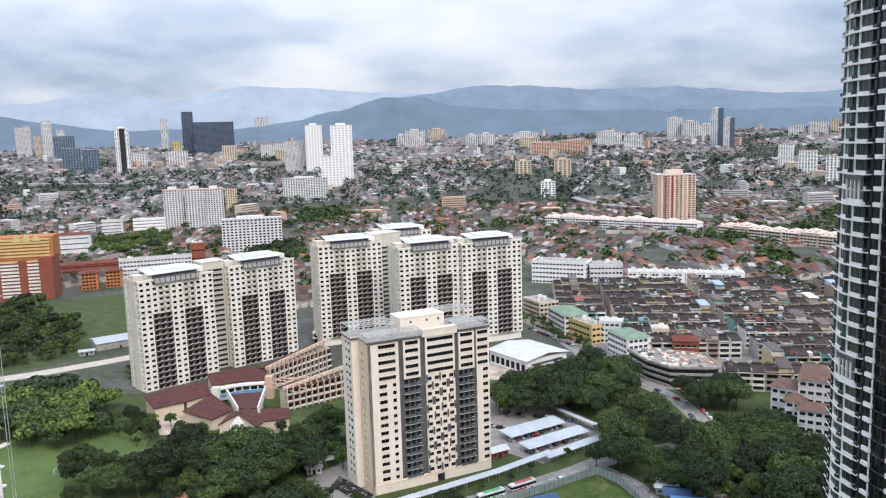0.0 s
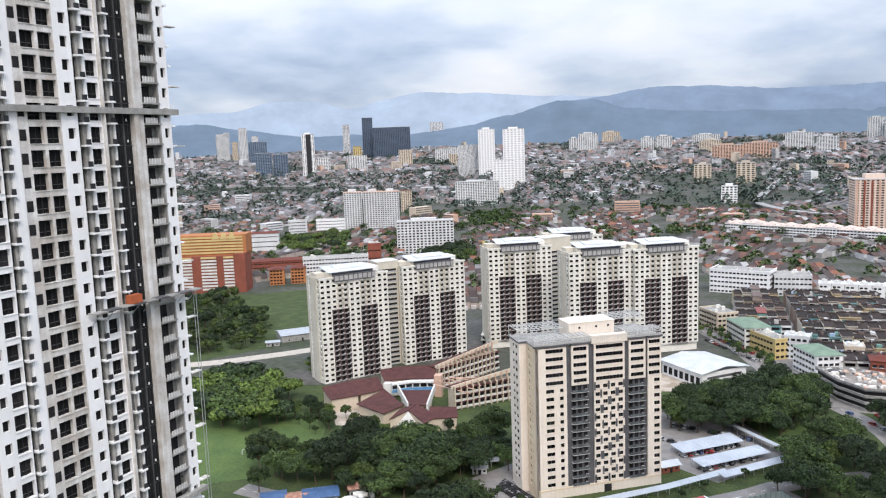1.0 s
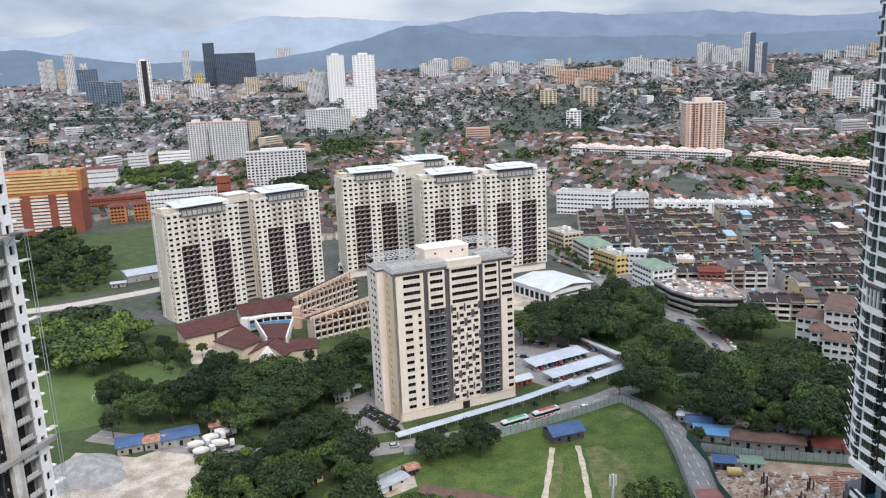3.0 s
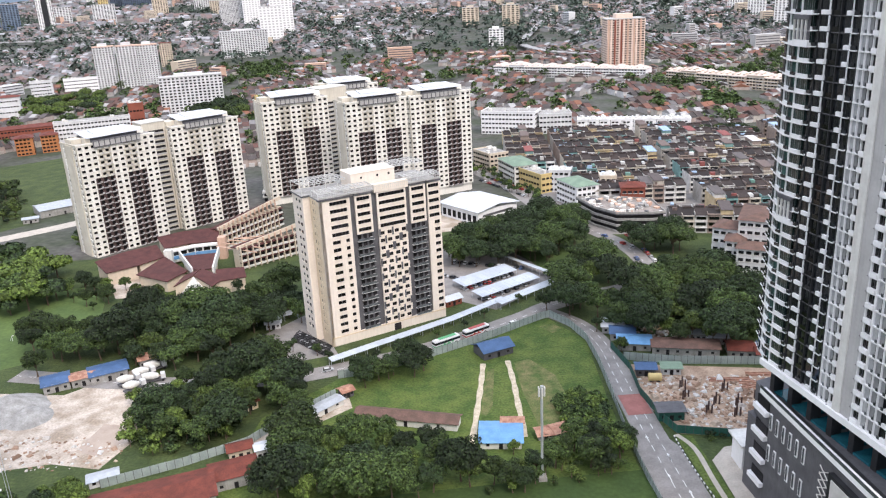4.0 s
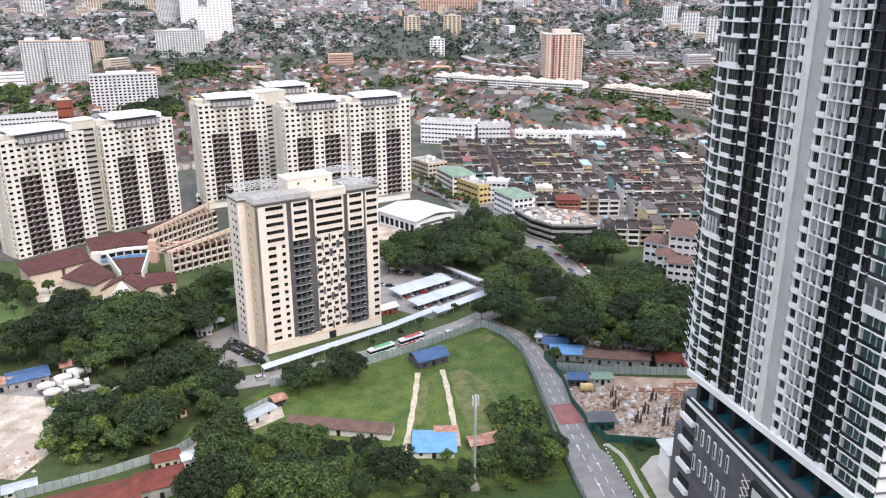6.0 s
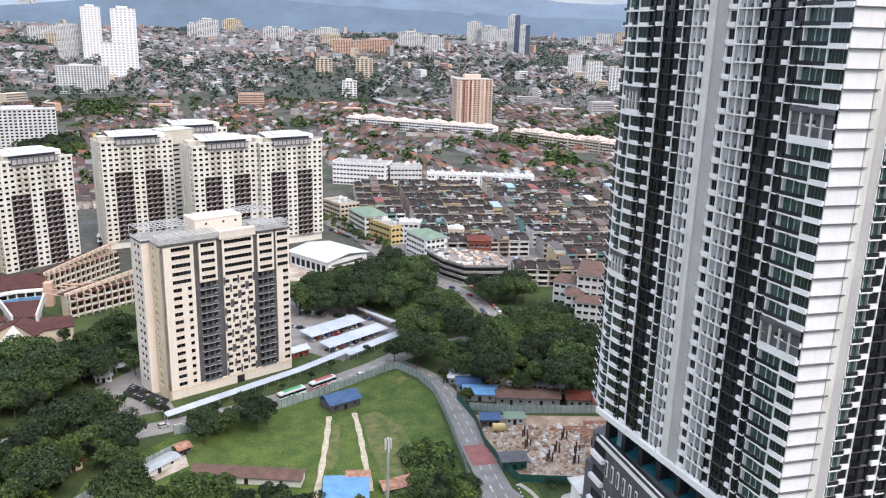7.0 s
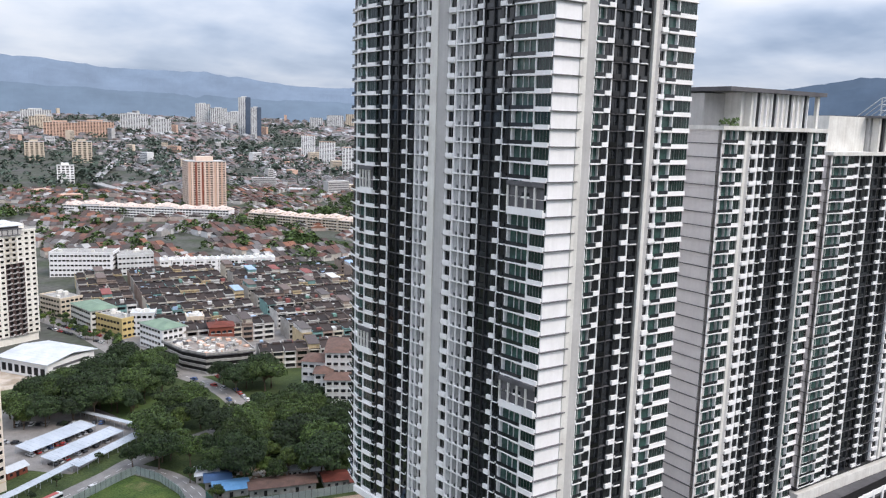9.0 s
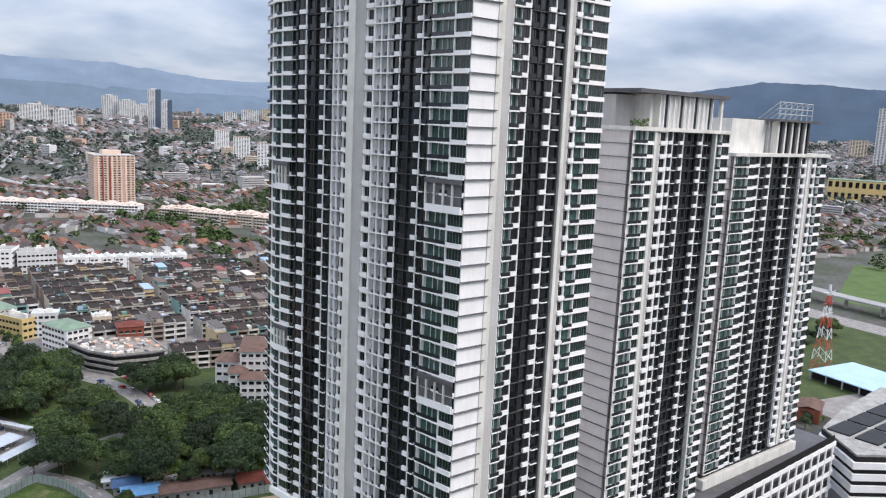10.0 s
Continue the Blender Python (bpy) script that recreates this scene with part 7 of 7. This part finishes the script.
# the orange hotel and its neighbours
ho = thing("hotel", "orange and brick-red hotel with white balcony bands", "building")
HF = wall_frame((-420, 690), (-352, 706))
for y0, x0, x1, z0, z1, c in ((0, 0, 68, 0, 36, BRICKRED), (8, 0, 69, 36, 56, ORANGE)):
    m = Mesh()
    m.box(x0, x1, y0, y0 + 26, z0, z1, c, at=HF)
    part("wall", m, ho)
for k in range(11):
    for x0 in (2, 26, 48):
        m = Mesh()
        m.box(x0, x0 + 15, -0.8, 0, 3 + k * 3.1, 4.7 + k * 3.1, OFFWHITE if k < 10 else YELLOW, at=HF)
        part("balcony", m, ho)
for k in range(6):
    m = Mesh()
    m.box(4, 66, 7.2, 8, 38 + k * 3, 39.6 + k * 3, YELLOW, at=HF)
    part("balcony", m, ho)
m = Mesh()
for k in range(3):
    m.solid([HF @ Vector(p) for p in ((36 + k * 8, 7, 52), (43 + k * 8, 7, 52), (43 + k * 8, 9, 52), (36 + k * 8, 9, 52))], [HF @ Vector(p) for p in ((38 + k * 8, 7, 58), (41 + k * 8, 7, 58), (41 + k * 8, 9, 58), (38 + k * 8, 9, 58))], YELLOW)
part("gable", m, ho)
m = Mesh()
m.box(58, 69, -1.5, 27, 0, 38, BRICKRED, at=HF)
part("end_wall", m, ho)
for x, y, w, d, h, c, r, n in ((-465, 984, 44, 20, 26, PALE, RUST, 4), (-478, 1140, 28, 20, 28, PALE, CONC, 6), (-445, 1196, 46, 20, 24, WHITE, CONC, 5), (-285, 775, 68, 18, 24, PALE, CONC, 6), (-250, 800, 14, 14, 34, BRICKRED, CONC, 4),
                               (-380, 850, 70, 24, 9, BRICKRED, RUST, 2), (-337, 742, 15, 18, 16, ORANGE, RUST, 5), (-318, 752, 15, 18, 16, ORANGE, RUST, 5), (-560, 1030, 60, 30, 16, PALE, BLUEROOF, 3), (-210, 800, 20, 20, 14, YELLOW, CONC, 3)):
    flat_block(x, y, w, d, h, c, r, 20, "mid-rise town building with bands of windows", n, "town_building")
for x, y, w, d in ((-226, 530, 30, 20), (-204, 545, 24, 18)):
    hut("workshop_shed", x, y, w, d, 5.0, 1.6, CONC, STEEL, 35, "low workshop with a grey sheet roof")
hut("workshop_shed", -236, 506, 9, 6, 3.0, 0.6, CONC, STEEL, 20, "low workshop with a grey sheet roof")
minaret = Mesh()
minaret.rod((0, 0, 0), (0, 0, 52), 2.2, OFFWHITE, 10)
minaret.rod((0, 0, 42), (0, 0, 43.5), 3.6, YELLOW, 10)
minaret.rod((0, 0, 52), (0, 0, 56), 1.3, YELLOW, 10)
thing("minaret", "slim cream tower with gold bands", "tower", at=pose(-106, 640, 0), mesh=minaret)

# ---- house carpets: thousands of small roofs ----
HROOF = palette_mat("house_roofs", [(0.145, 0.075, 0.062), (0.115, 0.068, 0.058), (0.085, 0.070, 0.066), (0.19, 0.095, 0.072), (0.11, 0.095, 0.092), (0.15, 0.14, 0.138), (0.080, 0.058, 0.052), (0.25, 0.115, 0.075), (0.22, 0.21, 0.21),
                                   (0.095, 0.068, 0.060), (0.075, 0.066, 0.063), (0.13, 0.074, 0.063), (0.40, 0.39, 0.385)], 0.9, 0.2, 4.0)
HWALL = palette_mat("house_walls", [(0.58, 0.56, 0.54), (0.50, 0.46, 0.41), (0.46, 0.38, 0.34), (0.64, 0.63, 0.63), (0.40, 0.38, 0.36)], 0.9, 0.15, 4.0)
# far walls and grey-brown roofs, lifted so the colours carry distance haze
HAZEWALL = palette_mat("hazed_house_walls", [(0.42, 0.41, 0.41), (0.36, 0.34, 0.33), (0.54, 0.53, 0.53), (0.32, 0.31, 0.31), (0.46, 0.41, 0.39)], 0.9, 0.15, 4.0)
HAZEROOF = palette_mat("hazed_grey_house_roofs", [(0.16, 0.155, 0.16), (0.20, 0.195, 0.20), (0.14, 0.135, 0.14), (0.25, 0.25, 0.26), (0.19, 0.16, 0.155), (0.40, 0.405, 0.42), (0.21, 0.15, 0.14), (0.16, 0.155, 0.155), (0.18, 0.14, 0.13), (0.24, 0.16, 0.145)], 0.9, 0.2, 4.0)
taken = [(o.matrix_world.translation.x, o.matrix_world.translation.y, 30.0) for o in scene.objects if o.parent is None and o.get("category") == "building" and abs(o.matrix_world.translation.x) + abs(o.matrix_world.translation.y) > 1]
house_rng = random.Random(77)
woods = []


def free(x, y):
    az = math.degrees(math.atan2(x, y))
    if az < -36 or az > 72:
        return False
    if noise.noise((x * 0.0022, y * 0.0022, 4.0)) > 0.27 or noise.noise((x * 0.0075, y * 0.0075, 9.0)) > 0.33:
        return False
    for cx, cy, r in taken:
        if (x - cx) ** 2 + (y - cy) ** 2 < r * r:
            return False
    return True


def houses(r0, r1, gap, unit, roof, turn_seed, label, aim=None, tall=1.0):
    m = Mesh()
    wallm = HWALL if r1 < 1600 else HAZEWALL
    cell = gap * 9
    n = int(r1 / cell) + 2
    for i in range(-n, n + 1):
        for j in range(0, n + 1):
            cx, cy = i * cell, j * cell
            turn = (int(noise.noise((cx * 0.004, cy * 0.004, turn_seed)) * 5) * 28 + 12) % 180
            ca, sa = math.cos(radians(turn)), math.sin(radians(turn))
            for a in range(-7, 8):
                for b in range(-3, 4):
                    lx, ly = a * unit[0] * 1.02, b * gap * 1.3
                    if abs(lx) > cell * 0.5 or abs(ly) > cell * 0.5:
                        continue
                    x, y = cx + lx * ca - ly * sa, cy + lx * sa + ly * ca
                    r = math.hypot(x, y)
                    if not (r0 < r < r1) or not free(x, y) or (aim and not aim(x, y)):
                        continue
                    if house_rng.random() < (0.16 if r < 1500 else 0.22):
                        woods.append((x, y))
                        continue
                    z, h = land(x, y), tall * house_rng.choice((3.4, 5.5, 6.2, 6.6))
                    k = house_rng.choice((0.8, 1.0, 1.0, 1.15))
                    at = Matrix.Translation((x, y, z)) @ Matrix.Rotation(radians(turn), 4, "Z")
                    hw, hd = unit[0] / 2, unit[1] / 2 * k
                    m.box(-hw, hw, -hd, hd, -2, h, wallm, at=at, bottom=False)
                    rr_ = hd * 0.42
                    q = lambda *p: at @ Vector(p)
                    i0 = len(m.v)
                    m.v += [tuple(q(*p)) for p in ((-hw, -hd - 0.6, h - 0.1), (hw, -hd - 0.6, h - 0.1), (hw, 0, h + rr_), (-hw, 0, h + rr_), (hw, hd + 0.6, h - 0.1), (-hw, hd + 0.6, h - 0.1))]
                    s = m.slot(roof)
                    m.f += [(i0, i0 + 1, i0 + 2, i0 + 3), (i0 + 3, i0 + 2, i0 + 4, i0 + 5), (i0 + 1, i0 + 4, i0 + 2), (i0, i0 + 3, i0 + 5)]
                    m.m += [s] * 4
                    if r < 1100 and house_rng.random() < 0.5:
                        m.box(-hw * 0.9, hw * 0.3, -hd - 3.2, -hd - 0.5, 0, 2.8, HWALL, at=at, bottom=False)
    return thing("terrace_houses", label, "houses", kind="stuff", mesh=m)


def beyond_shops(x, y):
    return not (30 < x < 420 and y < 690) and not (-310 < x < 40 and y < 640) and not (x > 380 and y < 420) and not (-440 < x < -180 and y < 760)


houses(600, 1500, 17, (7.0, 15.0), HROOF, 1.0, "dense terraces of low houses with red and brown tiled roofs", beyond_shops)
houses(1500, 2700, 19, (10.0, 19.0), HAZEROOF, 2.0, "dense terraces of low houses with grey and brown roofs in painted haze")
houses(2700, 4550, 36, (17.0, 30.0), HAZEROOF, 3.0, "distant carpet of brown town roofs paled by painted haze", None, 1.7)
# blocks of middling size sprinkled through the far town
sprinkle = Mesh()
for _ in range(420):
    az, r = radians(house_rng.uniform(-34, 68)), house_rng.uniform(1350, 4450)
    x, y = math.sin(az) * r, math.cos(az) * r
    if not free(x, y):
        continue
    w, d, h = house_rng.uniform(12, 46), house_rng.uniform(10, 18), house_rng.choice((9, 12, 14, 16, 20, 26)) * (1.0 if r < 2600 else 1.5)
    at = Matrix.Translation((x, y, land(x, y))) @ Matrix.Rotation(house_rng.uniform(0, 3.14), 4, "Z")
    c = house_rng.choice((PALE, GREYWALL, PALE, BEIGE, SALMON, GREYWALL))
    sprinkle.box(-w / 2, w / 2, -d / 2, d / 2, -2, h, c, at=at, bottom=False)
    for k in range(int(h / 4)):
        for sy in (-1, 1):
            y0, y1 = sorted((sy * d / 2, sy * (d / 2 + 0.3)))
            sprinkle.box(-w / 2 + 1, w / 2 - 1, y0, y1, k * 4 + 1.6, k * 4 + 3.0, SLATE, at=at, bottom=False)
thing("town_blocks", "scattered pale mid-rise blocks through the far town", "buildings", kind="stuff", mesh=sprinkle)

# ---- far trees as one mass ----
wood_rng = random.Random(13)


def far_wood(points, label, size, leaf):
    m = Mesh()
    for x, y in points:
        r = math.hypot(x, y)
        s = size * wood_rng.uniform(0.6, 1.4)
        z = land(x, y)
        for _ in range(64 if r < 1500 else 16):
            a, u = wood_rng.uniform(0, 6.28), wood_rng.uniform(-0.3, 1)
            q = math.sqrt(1 - u * u)
            p = Vector((x + math.cos(a) * q * s * wood_rng.uniform(0.5, 1.1), y + math.sin(a) * q * s * wood_rng.uniform(0.5, 1.1), z + s * 0.9 + u * s * 0.8))
            e = s * wood_rng.uniform(0.2, 0.36) * (1.0 if r < 1500 else 1.4)
            t = Vector((wood_rng.uniform(-1, 1), wood_rng.uniform(-1, 1), wood_rng.uniform(-0.5, 0.5))).normalized()
            b = t.cross(Vector((wood_rng.uniform(-1, 1), wood_rng.uniform(-1, 1), 1))).normalized()
            m.face([p - t * e - b * e * 0.4, p + t * e - b * e * 0.4, p + b * e], leaf)
    return thing("woods", label, "trees", kind="stuff", mesh=m)


clumps = list(woods)
for _ in range(26000):
    az, r = radians(wood_rng.uniform(-36, 72)), math.sqrt(wood_rng.uniform(560 ** 2, 4500 ** 2))
    x, y = math.sin(az) * r, math.cos(az) * r
    n1, n2 = noise.noise((x * 0.0022, y * 0.0022, 4.0)), noise.noise((x * 0.0075, y * 0.0075, 9.0))
    if (n1 > 0.26 or n2 > 0.31) and wood_rng.random() < 0.55 and (beyond_shops(x, y) or r > 900):
        clumps.append((x, y))
for _ in range(7000):
    az, r = radians(wood_rng.uniform(-36, 72)), math.sqrt(wood_rng.uniform(560 ** 2, 1500 ** 2))
    x, y = math.sin(az) * r, math.cos(az) * r
    n1, n2 = noise.noise((x * 0.0022, y * 0.0022, 4.0)), noise.noise((x * 0.0075, y * 0.0075, 9.0))
    if (n1 > 0.25 or n2 > 0.30 or wood_rng.random() < 0.06) and beyond_shops(x, y):
        clumps.append((x, y))
far_wood([p for p in clumps if math.hypot(*p) < 1500], "scattered dark green trees between the houses", 5.5, LEAF[1])
# far leaves paled and greyed, with haze mixed into the green
far_wood([p for p in clumps if math.hypot(*p) >= 1500], "distant green tree belts through the town, greyed by painted haze", 9.0, mat("leaf_hazed", (0.070, 0.095, 0.072), (0.052, 0.074, 0.058), 0.9, 3.0, 0.2, island=0.4))

# ---- flyovers and the far right ----
DECKMAT = mat("flyover_concrete", (0.34, 0.335, 0.33), (0.27, 0.265, 0.26), 0.9, 12.0, 0.1)


def flyover(line, width, z, label):
    line = smooth(line)
    t = thing("flyover", label, "road", kind="structure")
    part("deck", strip_mesh(line, width, z, z + 1.6, DECKMAT, land), t)
    for p in line[::3]:
        m = Mesh()
        m.box(p[0] - 1, p[0] + 1, p[1] - 1, p[1] + 1, 0, z + land(*p), DECKMAT)
        part("pier", m, t)


flyover([(420, 1290), (351, 1300), (285, 1370), (255, 1500), (275, 1620), (354, 1900), (430, 2150), (560, 2520), (680, 2800)], 15, 7, "pale concrete flyover sweeping through the town")
flyover([(720, 480), (668, 320), (652, 250), (640, 160), (632, 60)], 14, 8, "pale concrete elevated railway deck")
road([(690, 480), (622, 320), (604, 240), (592, 130), (588, 40)], 26, "wide grey highway with several lanes", dashes=(-6, 0, 6))
flyover([(-1700, 2300), (-1200, 2150), (-800, 2100), (-620, 2080)], 22, 8, "pale highway viaduct across the far town")
patch("meadow", [(420, 340), (600, 330), (590, 150), (380, 140), (400, 200)], GRASS, "green wasteland beside the highway", "grass", 0.05)
patch("field", [(680, 300), (900, 380), (950, 250), (680, 220)], LAWN, "bright green pitch beyond the highway", "grass", 0.05)
patch("car_park", [(392, 186), (455, 172), (430, 140), (380, 130)], ASPH, "dark empty asphalt lot", "car park", 0.09)
st = thing("station_shed", "long station shed with a light blue sheet roof", "building")
m = Mesh()
SF = wall_frame((440, 204), (424, 120))
m.box(0, 120, 0, 40, 5.0, 5.6, mat("station_roof", (0.42, 0.58, 0.76), (0.36, 0.51, 0.69), 0.5, 9.0, 0.08), at=SF)
part("roof", m, st)
for i in range(12):
    m = Mesh()
    m.box(i * 10 + 0.5, i * 10 + 1.2, 1, 1.7, 0, 5, STEEL, at=SF)
    part("post", m, st)
m = Mesh()
# near-black fill paints the shade under the station roof
m.box(0, 119, 4, 38, 0, 4.6, PAINTED_HOLE, at=SF)
part("wall", m, st)
pyl = thing("pylon", "red and white lattice power pylon", "pylon")
PR, PW = mat("pylon_red", (0.50, 0.10, 0.07), None, 0.6, 2.0), mat("pylon_white", (0.72, 0.72, 0.72), None, 0.6, 2.0)
for k in range(8):
    m = Mesh()
    z0, z1 = k * 6.5, (k + 1) * 6.5
    w0, w1 = 4.6 * (1 - k / 8.6), 4.6 * (1 - (k + 1) / 8.6)
    c = PR if k % 2 == 0 else PW
    for sx, sy in ((-1, -1), (1, -1), (1, 1), (-1, 1)):
        m.rod((sx * w0, sy * w0, z0), (sx * w1, sy * w1, z1), 0.22, c, 4)
        ex, ey = -sy, sx
        m.rod((sx * w0, sy * w0, z0), (ex * w1, ey * w1, z1), 0.13, c, 4)
        m.rod((ex * w0, ey * w0, z0), (sx * w1, sy * w1, z1), 0.13, c, 4)
    if k in (5, 6, 7):
        m.rod((-7, 0, z0 + 2), (7, 0, z0 + 2), 0.2, c, 4)
    part("section", m, pyl)
pyl.matrix_world = pose(464, 208, 0)
hut("brick_house", 378, 172, 16, 10, 7, 1.2, BRICKRED, BROWNTILE, 20, "red brick house with a dark roof")
ml = thing("shopping_mall", "low white mall with curved bands and dark solar roof", "building")
MR = [(300, 118), (330, 96), (400, 100), (400, 150), (350, 146), (318, 140)]
for k in range(4):
    m = Mesh()
    m.prism(MR, k * 4.6, k * 4.6 + 2.6, WHITE)
    part("band", m, ml)
    m = Mesh()
    cx, cy = 350, 122
    # dark inset prism paints the unlit depth between the bands
    m.prism([(cx + (x - cx) * 0.97, cy + (y - cy) * 0.97) for x, y in MR], k * 4.6 + 2.6, k * 4.6 + 4.6, PAINTED_HOLE)
    part("opening", m, ml)
m = Mesh()
m.prism([(350 + (x - 350) * 0.96, 122 + (y - 122) * 0.96) for x, y in MR], 18.4, 19.2, CONC)
for i in range(4):
    for j in range(3):
        m.box(318 + i * 18, 334 + i * 18, 106 + j * 11, 115 + j * 11, 19.2, 19.8, CHAR)
part("roof", m, ml, "flat roof with dark panels")

# ---- groves ----
thicket([(-231, 396), (-224, 420), (-191, 413), (-169, 384), (-159, 351), (-178, 342), (-229, 349)], 11, ["rain", "round", "rain"], (0.8, 1.15), "belt of dark green trees")
grove([(-153, 308), (-126, 319), (-104, 334), (-83, 323), (-69, 292), (-76, 273), (-92, 277), (-116, 283), (-143, 277)], 9.5, ["rain", "round", "round"])
grove([(-88, 250), (-76, 267), (-53, 269), (-34, 246), (-29, 235), (-41, 229), (-53, 241), (-57, 220), (-68, 216), (-80, 227)], 8.0, ["round", "rain", "round"], (0.7, 1.1))
thicket([(-98, 250), (-88, 258), (-66, 238), (-56, 240), (-58, 222), (-80, 216), (-90, 222)], 4.2, ["shrub", "shrub", "small"], (0.8, 1.3), "dense low green scrub and bushes")
grove([(-74, 325), (-70, 345), (-50, 350), (-42, 315), (-52, 304), (-66, 304)], 9, ["round", "rain"], (0.8, 1.1))
grove([(21, 382), (52, 411), (83, 437), (103, 416), (92, 378), (74, 359), (44, 363), (25, 367)], 9, ["rain", "rain", "round"], (0.8, 1.1))
grove([(67, 321), (73, 336), (94, 367), (101, 355), (96, 334), (78, 310), (67, 291), (63, 308)], 8.2, ["rain", "round"], (0.75, 1.05))
grove([(73, 292), (92, 317), (117, 332), (153, 342), (136, 302), (143, 286), (128, 254), (103, 264), (88, 277)], 7.8, ["rain", "round", "round"], (0.75, 1.15))
grove([(-45, 202), (-41, 216), (-23, 219), (-2, 216), (12, 200), (15, 193), (15, 183), (-3, 180), (-22, 181), (-39, 184)], 7.6, ["rain", "round", "round"], (0.7, 1.0))
grove([(16, 191), (33, 193), (44, 203), (59, 213), (64, 205), (63, 189), (40, 184), (18, 184)], 4.4, ["round", "small", "shrub"], (0.7, 1.0))
thicket([(46, 232), (58, 236), (64, 228), (63, 214), (50, 208)], 2.8, ["shrub"], (0.7, 1.2), "dense low green scrub and bushes")
grove([(-117, 191), (-101, 203), (-87, 193), (-82, 176), (-115, 176)], 8, ["round", "small"], (0.8, 1.1))
grove([(-20, 258), (-8, 270), (9, 271), (10, 258), (1, 250), (-16, 250)], 6.5, ["round"], (0.75, 1.0))
grove([(116, 386), (145, 382), (139, 363), (115, 363)], 11, ["rain"], (0.8, 1.0))
thicket([(231, 640), (300, 640), (300, 622), (226, 622)], 10, ["rain", "round"], (0.8, 1.1), "belt of dark green trees")
thicket([(320, 650), (390, 640), (370, 590), (320, 600)], 10, ["rain", "round"], (0.8, 1.1), "belt of dark green trees")
thicket([(-486, 1065), (-407, 1174), (-343, 983), (-413, 949)], 26, ["rain"], (0.9, 1.3), "belt of dark green trees")
thicket([(-230, 900), (-190, 1000), (-150, 900), (-187, 830)], 17, ["rain"], (0.9, 1.3), "belt of dark green trees")
thicket([(-400, 660), (-345, 670), (-262, 560), (-245, 500), (-290, 470), (-400, 480)], 8.5, ["shrub", "small", "shrub", "round"], (0.8, 1.5), "dense low green scrub and bushes")
grove([(-174, 371), (-152, 386), (-134, 355), (-132, 336), (-153, 350)], 7.5, ["round", "small"], (0.7, 1.0))
thicket([(-129, 336), (-96, 329), (-74, 332), (-73, 321), (-105, 317), (-132, 325)], 7.5, ["round", "small", "rain"], (0.6, 0.9), "belt of dark green trees")
thicket([(-60, 290), (-52, 300), (-46, 272), (-52, 266)], 5.0, ["small", "shrub"], (0.7, 1.0), "dense low green scrub and bushes")
thicket([(-200, 500), (-190, 512), (-170, 440), (-185, 440)], 6, ["small", "shrub"], (0.8, 1.2), "dense low green scrub and bushes")
thicket([(40, 590), (56, 612), (96, 486), (86, 476)], 7, ["small"], (0.7, 1.0), "belt of dark green trees")
thicket([(400, 330), (560, 330), (560, 230), (480, 240), (420, 210)], 15, ["round", "shrub", "rain"], (0.8, 1.2), "dense low green scrub and bushes")
thicket([(330, 200), (375, 190), (390, 160), (330, 160)], 9, ["shrub", "small"], (0.9, 1.4), "dense low green scrub and bushes")
thicket([(86, 206), (108, 201), (101, 199), (88, 201)], 3.6, ["shrub"], (0.5, 0.8), "dense low green scrub and bushes")
for x, y, k, s in ((60, 306, "round", 0.95), (75.5, 283, "small", 1.0), (80, 264, "round", 0.6), (29.5, 203, "small", 0.75), (-12, 272, "small", 0.7), (2, 278.5, "small", 0.6), (12, 287, "small", 0.65), (24, 295, "small", 0.6), (33, 304, "small", 0.65),
                   (50, 318, "small", 0.7), (76, 372, "small", 0.6), (-45, 285, "small", 0.8), (-35, 280, "small", 0.8), (-30, 274, "small", 0.7), (43, 360, "small", 0.6), (35, 395, "round", 0.7),
                   (-134, 367, "round", 0.6), (-127, 360, "small", 1.1), (-121, 355, "round", 0.6), (-114, 350, "small", 1.2), (-108, 346, "round", 0.55), (-84, 344, "round", 0.6), (-77, 350, "small", 1.1),
                   (-150, 370, "round", 0.6), (-143, 368, "small", 1.2), (-157, 378, "round", 0.6)):
    tree(k, x, y, s)
